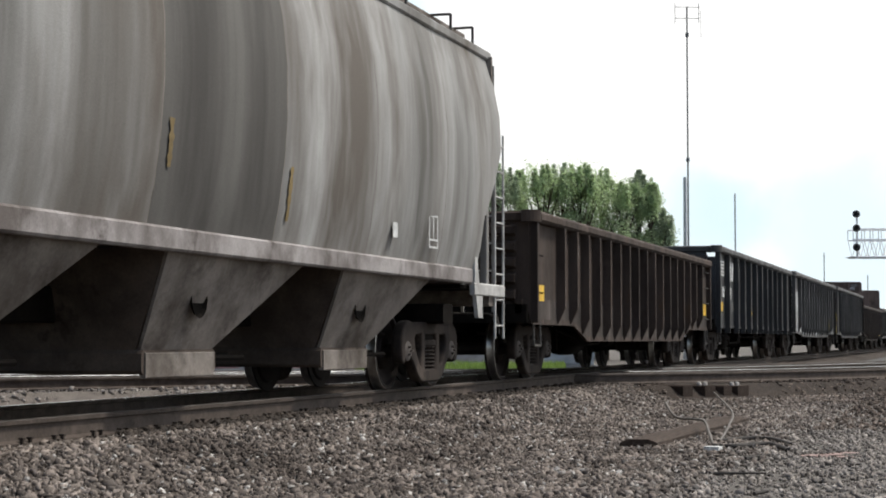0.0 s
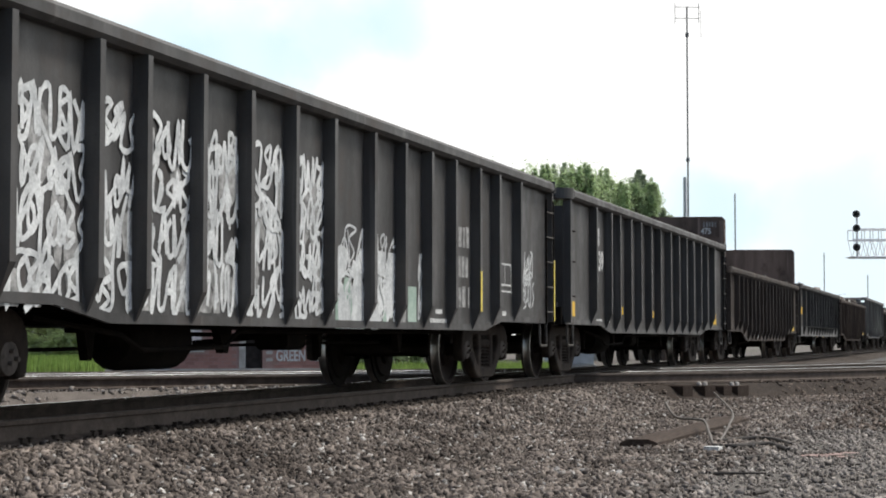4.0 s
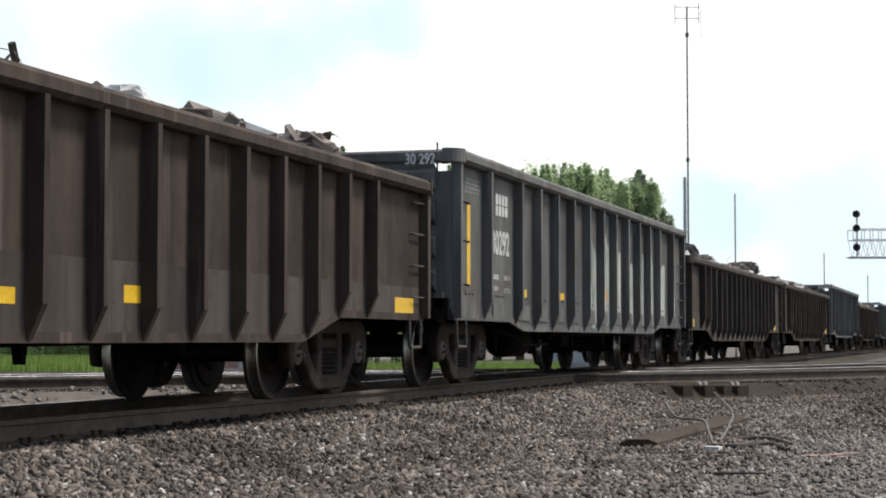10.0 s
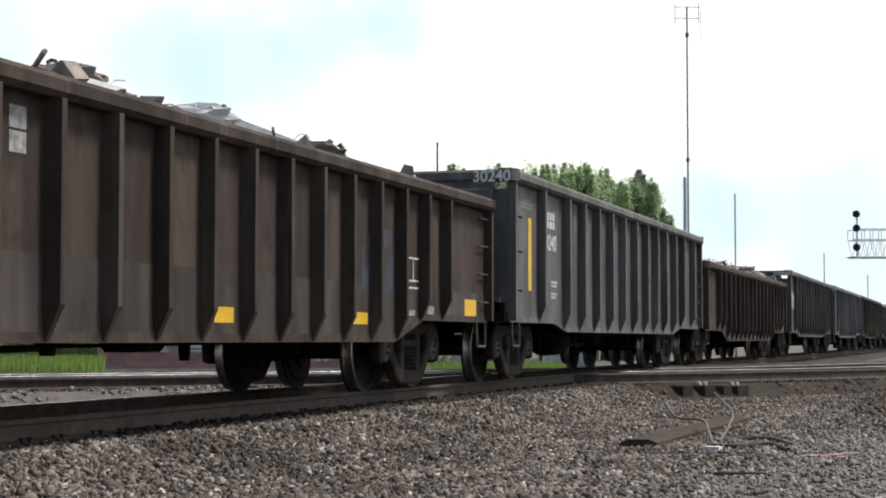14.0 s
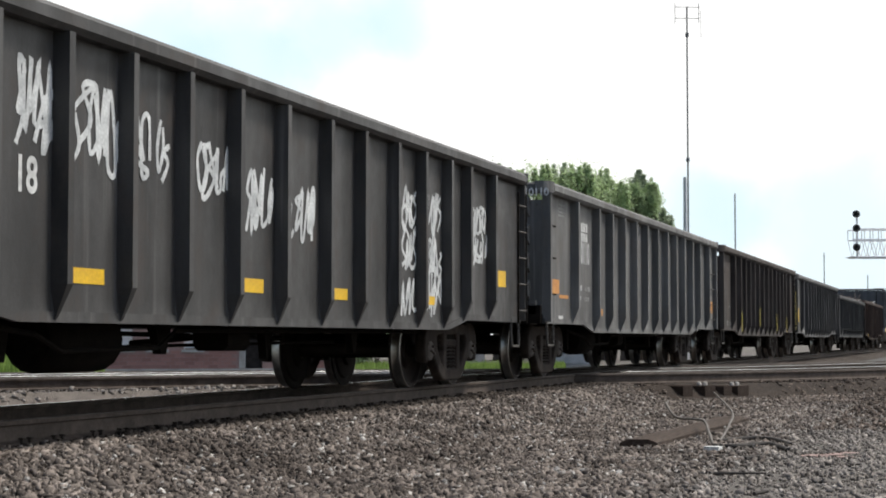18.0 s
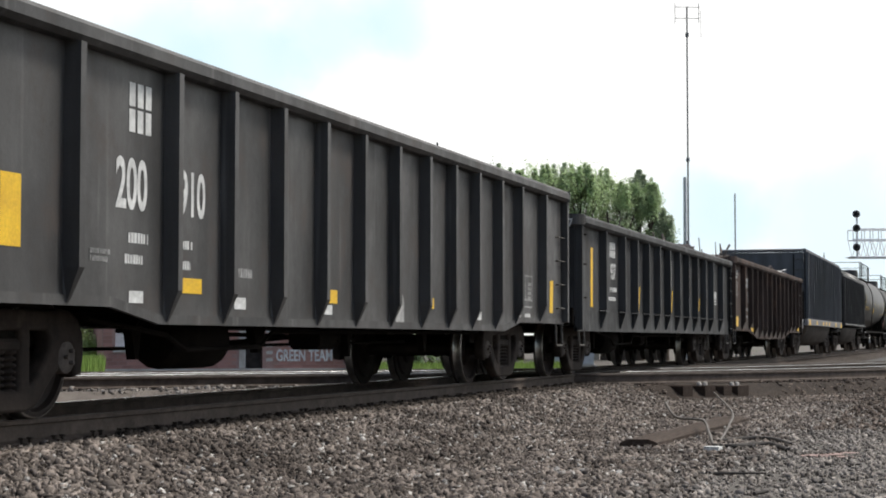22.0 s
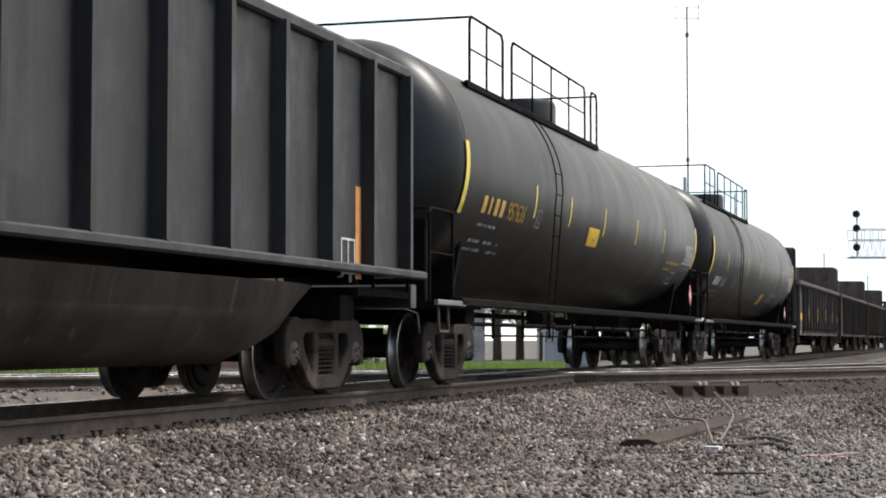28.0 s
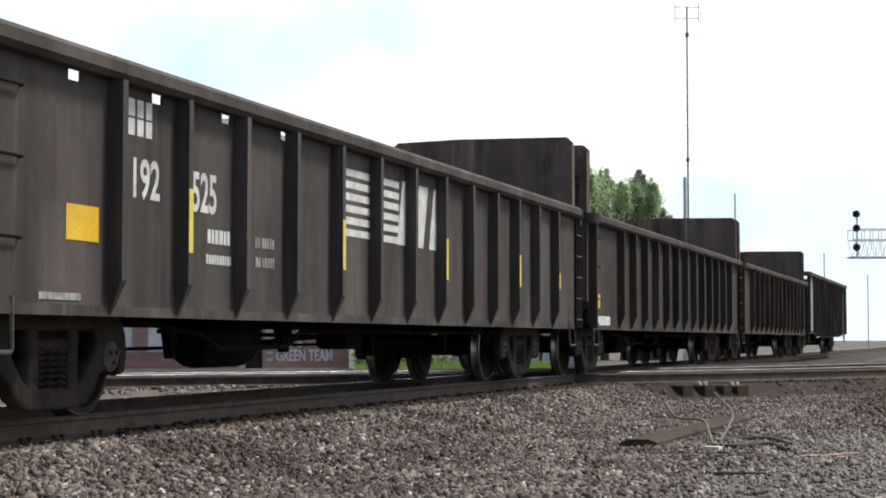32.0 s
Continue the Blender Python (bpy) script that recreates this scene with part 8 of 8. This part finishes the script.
def signal_bridge(dist):
    x, y, z = at_view(view_x(1517), dist)
    ob = thing("signal_bridge", "lattice signal gantry with a three-light signal head", "signal", at=(x, y, GROUND_Z))
    def zz(py):
        return 0.58 + (602 - py) * dist / F_PX - GROUND_Z
    a = radians(16.86)
    rx, ry = math.sin(a), -math.cos(a)
    u = dist / F_PX
    def P(px, py, off=0.0):
        k = (px - 1517) * u
        return (rx * k + math.cos(a) * off, ry * k + math.sin(a) * off, zz(py))
    part("signal_post", Build().rod(P(1518, 458), P(1518, 374), 0.05, 8), M_GALVPALE, ob)
    for py in (379, 404, 438):
        head = part("signal_head", Build().lathe([(0.0, -0.08), (0.155, -0.08), (0.18, -0.05), (0.18, 0.0), (0.0, 0.02)], 16, "x", P(1516, py, -0.12)), M_SIGNAL, ob)
        part("hood", Build().lathe([(0.10, -0.08), (0.11, -0.30), (0.095, -0.30), (0.09, -0.08)], 12, "x", P(1516, py, -0.12)), M_SIGNAL, head)
    # lattice walkway running on to the right
    for off in (0.0, 1.1):
        for py in (405, 424, 455):
            part("chord", Build().rod(P(1511, py, off), P(1720, py, off), 0.04, 6), M_GALVPALE, ob)
        for k in range(15):
            px = 1511 + k * 15
            part("lattice_bar", Build().rod(P(px, 424, off), P(px + 7.5, 455, off), 0.017, 5), M_GALVPALE, ob)
            part("lattice_bar", Build().rod(P(px + 7.5, 455, off), P(px + 15, 424, off), 0.017, 5), M_GALVPALE, ob)
            part("lattice_bar", Build().rod(P(px, 405, off), P(px, 424, off), 0.022, 5), M_GALVPALE, ob)
    for off in (0.0, 1.1):
        part("tower_leg", Build().rod((rx * 200 * u + math.cos(a) * off, ry * 200 * u + math.sin(a) * off, 0), P(1717, 455, off), 0.09, 8), M_GALVPALE, ob)
    part("floor_grid", Build().add([P(1506, 455, 0), P(1720, 455, 0), P(1720, 455, 1.1), P(1506, 455, 1.1), P(1506, 454, 0), P(1720, 454, 0), P(1720, 454, 1.1), P(1506, 454, 1.1)], [(0, 1, 2, 3), (4, 7, 6, 5), (0, 4, 5, 1), (1, 5, 6, 2), (2, 6, 7, 3), (3, 7, 4, 0)]), M_GALVPALE, ob)
    return ob


signal_bridge(85)
# ---- buildings ----
def brick_house():
    """The old two-storey brick house with a hipped roof behind the tracks; bricks are laid one by one on its lower front."""
    A, B = Vector((54.6, 21.1)), Vector((58.93, 13.78))
    d = (B - A).normalized()
    ang = math.atan2(d.y, d.x)
    L, dep, eave = (B - A).length, 8.0, 7.1
    m = Matrix.Translation((A.x, A.y, GROUND_Z)) @ Matrix.Rotation(ang, 4, "Z")
    ob = thing("brick_house", "old red brick house with boarded windows and graffiti", "house")
    ob.matrix_world = m
    # local: x along the front, y into the house, z up; wall in piers and bands round the openings
    wins = [(0.42, 1.0, 0.72, 2.35), (1.53, 2.14, 0.72, 2.35), (2.74, 3.36, 0.72, 2.35)]
    ups = [(a, b, 3.9, 5.5) for a, b, _, _ in wins] + [(5.6, 6.2, 3.9, 5.5), (6.9, 7.5, 3.9, 5.5)]
    door = (4.86, 5.46, 0.0, 2.5)
    opens = wins + ups + [door]
    xs = sorted({0.0, L} | {v for o in opens for v in o[:2]})
    zs = sorted({0.0, eave} | {v for o in opens for v in o[2:]})
    def is_open(x, z):
        return any(o[0] < x < o[1] and o[2] < z < o[3] for o in opens)
    b = Build()
    for x0, x1 in zip(xs, xs[1:]):
        z_run = None
        for z0, z1 in zip(zs, zs[1:]):
            if is_open((x0 + x1) / 2, (z0 + z1) / 2):
                if z_run is not None:
                    b.box(x0, x1, 0.0, 0.35, z_run, z0)
                z_run = None
            elif z_run is None:
                z_run = z0
        if z_run is not None:
            b.box(x0, x1, 0.0, 0.35, z_run, eave)
    wall = part("front_wall", b, M_MORTAR, ob, "weathered red brick front wall")
    for nm, bb in (("side_wall", Build().box(-0.001, 0.35, 0.351, dep, 0, eave)), ("side_wall", Build().box(L - 0.35, L + 0.001, 0.351, dep, 0, eave)), ("back_wall", Build().box(0.351, L - 0.351, dep - 0.35, dep, 0, eave))):
        part(nm, bb, M_BRICK, ob)
    ov = 0.55
    P = [(-ov, -ov, eave), (L + ov, -ov, eave), (L + ov, dep + ov, eave), (-ov, dep + ov, eave)]
    R = [(4.3, dep / 2, eave + 2.1), (5.0, dep / 2, eave + 2.16)]
    vs = P + R + [(x, y, z - 0.16) for x, y, z in P]
    part("roof", Build().add(vs, [(0, 1, 5, 4), (1, 2, 5), (2, 3, 4, 5), (3, 0, 4), (6, 9, 8, 7), (0, 6, 7, 1), (1, 7, 8, 2), (2, 8, 9, 3), (3, 9, 6, 0)]), M_ROOF, ob, "grey shingled hipped roof")
    for x0, x1, z0, z1 in wins + ups:
        zb = z0 + (z1 - z0) * 0.62
        w = part("window", Build().box(x0 + 0.04, x1 - 0.04, 0.16, 0.20, z0 + 0.04, zb), M_BOARD, ob, "window with pale boards below a dark broken sash")
        part("dark_pane", Build().box(x0 + 0.04, x1 - 0.04, 0.24, 0.28, zb + 0.002, z1 - 0.04), M_DARKOPEN, w)
        part("window_sill", Build().box(x0 - 0.08, x1 + 0.08, -0.07, 0.16, z0 - 0.1, z0), M_CONCRETE, w)
        for a, c, e, f in ((x0, x0 + 0.06, z0, z1), (x1 - 0.06, x1, z0, z1), (x0 + 0.06, x1 - 0.06, z1 - 0.06, z1), (x0 + 0.06, x1 - 0.06, zb + 0.004, zb + 0.05)):
            part("window_bar", Build().box(a, c, 0.10, 0.17, e, f), M_BOARD, w)
    part("door", Build().box(door[0] + 0.03, door[1] - 0.03, 0.22, 0.27, 0, door[3] - 0.03), M_DARKOPEN, ob, "dark weathered door")
    part("footing", Build().box(-0.1, L + 0.1, -0.16, -0.002, 0, 0.06), M_CONCRETE, ob)
    part("door_frame", Build().box(door[0] - 0.22, door[0], -0.04, 0.10, 0.07, 2.6), M_CONCRETE, ob)
    # quoin blocks beside the door
    for k in range(9):
        part("quoin", Build().box(5.58, 5.80, -0.03, 0.02, 0.30 + k * 0.25, 0.42 + k * 0.25), M_CONCRETE, ob)
    # sprayed writing on the wall
    def word(text, x, z, size, mat, squeeze=0.9):
        part("graffiti", letters(text, size, mat, squeeze), None, ob, at=(x, -0.035, z))
    word("GREEN TEAM", 5.92, 0.32, 0.56, M_SPRAY, 0.60)
    word("G", 7.40, 0.95, 1.35, M_SPRAY, 0.72)
    word("TMFF", 5.95, 1.30, 1.0, M_SPRAY, 0.60)
    word("6-8", 6.35, 0.80, 0.46, M_SPRAY, 0.8)
    ring = Build()
    for k in range(14):
        a0, a1 = 2 * math.pi * k / 14, 2 * math.pi * (k + 1) / 14
        ring.add([(4.22 + r * math.cos(a), -0.03, 1.85 + r * math.sin(a)) for a, r in ((a0, 0.22), (a1, 0.22), (a1, 0.28), (a0, 0.28))], [(0, 1, 2, 3)])
    ring.box(4.19, 4.25, -0.034, -0.028, 1.05, 1.58).box(3.98, 4.46, -0.034, -0.028, 2.2, 2.45)
    part("graffiti", ring, M_SPRAY, ob)
    # bricks proud of the mortar on the part that shows below the train
    r = random.Random(12)
    me = Build().box(0, 0.30, -0.018, 0.0, 0, 0.105).mesh("brick", M_BRICK)
    count = 0
    for row in range(24):
        z = 0.07 + row * 0.125
        x = 0.02 - (0.16 if row % 2 else 0)
        while x < L - 0.3 and count < 560:
            x0 = max(x, 0.01)
            if not any(o[0] - 0.31 < x0 < o[1] + 0.01 and o[2] - 0.21 < z < o[3] for o in wins) and not (door[0] - 0.55 < x0 < 5.85) and not (z > 2.9):
                part("brick", me, None, wall, at=(x0, jitter(r, 0.003), z))
                count += 1
            x += 0.325
    return ob


brick_house()


def equipment_case(px, dist, w, h, label):
    x, y, z = at_view(view_x(px), dist)
    ob = thing("signal_case", label, "equipment case")
    ob.matrix_world = Matrix.Translation((x, y, GROUND_Z)) @ Matrix.Rotation(radians(16.86 - 90), 4, "Z")
    part("body", Build().cbox(-w / 2, w / 2, -0.7, 0.7, 0.12, h, 0.03), M_BUNGALOW, ob)
    part("base", Build().box(-w / 2 - 0.08, w / 2 + 0.08, -0.78, 0.78, 0, 0.119), M_CONCRETE, ob)
    part("lid", Build().cbox(-w / 2 - 0.06, w / 2 + 0.06, -0.76, 0.76, h, h + 0.07, 0.02), M_BUNGALOW, ob)
    dr = part("door", Build().box(-w * 0.28, w * 0.28, -0.725, -0.701, 0.2, h - 0.12), M_BUNGALOW, ob)
    part("handle", Build().box(w * 0.2, w * 0.22, -0.76, -0.726, h * 0.5, h * 0.62), M_RUNG, dr)
    part("notice", Build().box(-0.18, 0.2, -0.735, -0.726, h * 0.32, h * 0.8), M_WHITE, dr, "white notice sheet")


equipment_case(1005, 68, 1.85, 1.35, "silver-grey steel signal equipment case with a white notice")


def pale_shed(px0, px1, dist):
    x, y, z = at_view(view_x((px0 + px1) / 2), dist)
    w = (px1 - px0) * dist / F_PX
    ob = thing("shed", "small pale concrete shed with a row of windows", "shed")
    ob.matrix_world = Matrix.Translation((x, y, GROUND_Z)) @ Matrix.Rotation(radians(16.86 - 90), 4, "Z")
    part("wall", Build().box(-w / 2, w / 2, 0.0, 3.0, 0, 1.5), M_CONCRETE, ob)
    part("wall", Build().box(-w / 2, w / 2, 0.0, 3.0, 2.25, 2.7), M_CONCRETE, ob)
    part("roof", Build().prism([(-0.3, 2.7), (3.3, 2.7), (3.3, 2.8), (1.5, 3.2), (-0.3, 2.8)], "x", -w / 2 - 0.2, w / 2 + 0.2), M_ROOF, ob)
    for k in range(4):
        a = -w / 2 + w * k / 4
        pn = part("window", Build().box(a + 0.08, a + w / 4 - 0.08, 0.06, 0.1, 1.5, 2.25), M_BUNGALOW, ob)
        part("mullion", Build().box(a, a + 0.08, 0.0, 0.12, 1.5, 2.25), M_DARKOPEN, pn)
    part("mullion", Build().box(w / 2 - 0.08, w / 2, 0.0, 0.12, 1.5, 2.25), M_DARKOPEN, ob)
    part("wall", Build().box(-w / 2, w / 2, 2.9, 3.0, 1.5, 2.25), M_CONCRETE, ob)


pale_shed(772, 858, 80)
pale_shed(955, 1060, 95)

# ---- small things beside the tracks ----
def timber(x, y, z, length, wide, high, turn, label, mat=None, name="timber"):
    r = random.Random(int(x * 100))
    n = 9
    vs = []
    for i in range(n):
        t = -length / 2 + length * i / (n - 1)
        for k in range(8):
            a = 2 * math.pi * (k + 0.5) / 8
            e = 1 + r.uniform(-0.08, 0.08)
            vs.append((t, wide / 2 * 1.1 * max(-0.9, min(0.9, math.cos(a) * 1.25)) * e, high / 2 + high / 2 * 1.1 * max(-0.9, min(0.9, math.sin(a) * 1.25)) * e))
    fs = [(i * 8 + k, i * 8 + (k + 1) % 8, (i + 1) * 8 + (k + 1) % 8, (i + 1) * 8 + k) for i in range(n - 1) for k in range(8)]
    fs += [tuple(range(8))[::-1], tuple(range((n - 1) * 8, n * 8))]
    ob = thing(name, label, "timber", b=Build().add(vs, fs), mat=mat or M_LOGWOOD)
    ob.matrix_world = Matrix.Translation((x, y, z)) @ Matrix.Rotation(radians(turn), 4, "Z")
    return ob


timber(19.8, -4.42, -0.50, 5.7, 0.38, 0.13, -1.6, "long dark brown timber half sunk in the gravel")
for k, (q, wide) in enumerate(((46.20, 0.23), (46.74, 0.25), (47.10, 0.22), (47.50, 0.30))):
    # ties of the crossing track, their ends bare where the stone has slid away
    p0, p1 = Vector(CROSS_A[int(q)]), Vector(CROSS_A[int(q) + 1])
    p, d = p0.lerp(p1, q % 1), (p1 - p0).normalized()
    out = Vector((d.y, -d.x))
    t = thing("tie_end", "dark brown timber tie end bare of ballast", "timber", group="tie ends of the crossing track", b=Build().cbox(0.70, 1.60 + 0.03 * (k % 2), -wide / 2, wide / 2, -0.47, -0.20 - 0.008 * k, 0.018), mat=M_LOGWOOD)
    t.matrix_world = Matrix.Translation((p.x, p.y, 0)) @ Matrix.Rotation(math.atan2(out.y, out.x), 4, "Z")
    if k % 2:
        for e in (-0.07, 0.07):
            c = p + out * 1.42 + d * e
            thing("bolt", "pale rounded bolt head on a tie end", "bolt", at=(c.x, c.y, -0.205 - 0.008 * k), group="bolts on the tie ends", b=Build().lathe([(0, 0.07), (0.03, 0.06), (0.045, 0.03), (0.045, -0.01)], 10, "z"), mat=M_PALESTONE, smooth=50)
ob = thing("marker_post", "short white marker post beside the crossing track", "marker", at=(40.4, -4.15, -0.30))
part("post", Build().rod((0, 0, -0.18), (0, 0, 0.14), 0.055, 10), M_WHITE, ob)
part("cap", Build().lathe([(0, 0.22), (0.05, 0.20), (0.085, 0.13), (0.055, 0.10)], 10, "z"), M_WHITE, ob)


def tube(line, r, n=7):
    """One unbroken round tube along a line of points."""
    vs = []
    for i, p in enumerate(line):
        d = (line[min(i + 1, len(line) - 1)] - line[max(i - 1, 0)]).normalized()
        side = d.cross(Vector((0, 0, 1))).normalized()
        up = side.cross(d)
        for k in range(n):
            a = 2 * math.pi * k / n
            vs.append(p + side * (r * math.cos(a)) + up * (r * math.sin(a)))
    fs = [(i * n + k, i * n + (k + 1) % n, (i + 1) * n + (k + 1) % n, (i + 1) * n + k) for i in range(len(line) - 1) for k in range(n)]
    fs += [tuple(range(n))[::-1], tuple(range((len(line) - 1) * n, len(line) * n))]
    return Build().add(vs, fs)


def cable(pts, r, mat, label):
    line = []
    P = [Vector(p) for p in pts]
    for i in range(len(P) - 1):
        p0, p1, p2, p3 = (P[max(0, min(len(P) - 1, k))] for k in (i - 1, i, i + 1, i + 2))
        for k in range(6):
            t = k / 6
            line.append(0.5 * ((2 * p1) + (p2 - p0) * t + (2 * p0 - 5 * p1 + 4 * p2 - p3) * t * t + (3 * p1 - p0 - 3 * p2 + p3) * t ** 3))
    line.append(P[-1])
    thing("cable", label, "cable", b=tube(line, r), mat=mat, smooth=60)


cable([(23.4, -3.5, -0.24), (20.4, -4.14, -0.30), (19.2, -4.62, -0.28), (17.8, -4.89, -0.32), (17.3, -5.01, -0.43)], 0.015, M_CABLE, "pale cable looping over the timber")
cable([(28.1, -3.46, -0.24), (22.8, -4.45, -0.32), (19.75, -4.84, -0.34), (18.0, -4.98, -0.43)], 0.013, M_CABLE, "thin pale cable lying on the gravel")
cable([(17.3, -5.01, -0.44), (17.1, -5.24, -0.43), (17.6, -5.5, -0.43), (16.8, -5.78, -0.44)], 0.024, M_DARKCABLE, "dark cable end on the gravel")
cable([(18.2, -4.95, -0.44), (18.6, -5.22, -0.43), (18.4, -5.48, -0.43), (17.7, -5.71, -0.44)], 0.022, M_DARKCABLE, "dark cable curled on the gravel")
for x0, y0, x1, y1 in ((15.5, -5.55, 15.9, -5.71), (13.66, -5.54, 13.66, -5.94), (11.94, -6.06, 12.06, -6.14)):
    thing("stick", "short dark stick lying on the gravel", "stick", b=Build().rod((x0, y0, -0.435), (x1, y1, -0.425), 0.014, 6, 0.008), mat=M_DARKCABLE)
thing("paper_scrap", "crumpled white scrap of paper", "litter", at=(16.67, -5.1, -0.43), b=Build().prism([(-0.05, -0.06), (0.07, -0.08), (0.09, 0.05), (-0.03, 0.08)], "z", -0.02, 0.02), mat=M_WHITE)
r = random.Random(8)
mark = Build()
for k in range(7):
    cx, cy = 16.4 + r.uniform(-0.3, 0.3), -6.22 + r.uniform(-0.22, 0.22)
    mark.add([(cx + 0.11 * math.cos(a), cy + 0.09 * math.sin(a), -0.449 + 0.0012 * k) for a in [i * 0.785 for i in range(8)]], [tuple(range(8))])
thing("paint_mark", "faded red paint mark sprayed on the gravel", "paint", b=mark, mat=M_REDPAINT)


# ---- what moves ----
def motions():
    """The train rolls towards the camera's left at one steady speed; its wheels turn."""
    for ob in CARS + SCRAPS:
        x, y, z = ob.location
        walk(ob, [(t, pose(x - SPEED * t, y, z)) for t in range(0, 33, 2)])
    turn = -math.degrees(SPEED / WHEEL_R)
    for s, wheels in WHEELS.items():
        first = wheels[0]
        walk(first, [(k / FPS, pose(s * HALF_BASE, 0, WHEEL_R, 0, turn * k / FPS, 0)) for k in range(32 * FPS + 1)])
        for w in wheels[1:]:
            w.rotation_mode = "QUATERNION"
            w.animation_data_create()
            w.animation_data.action = first.animation_data.action
            w.animation_data.action_slot = first.animation_data.action_slot


motions()
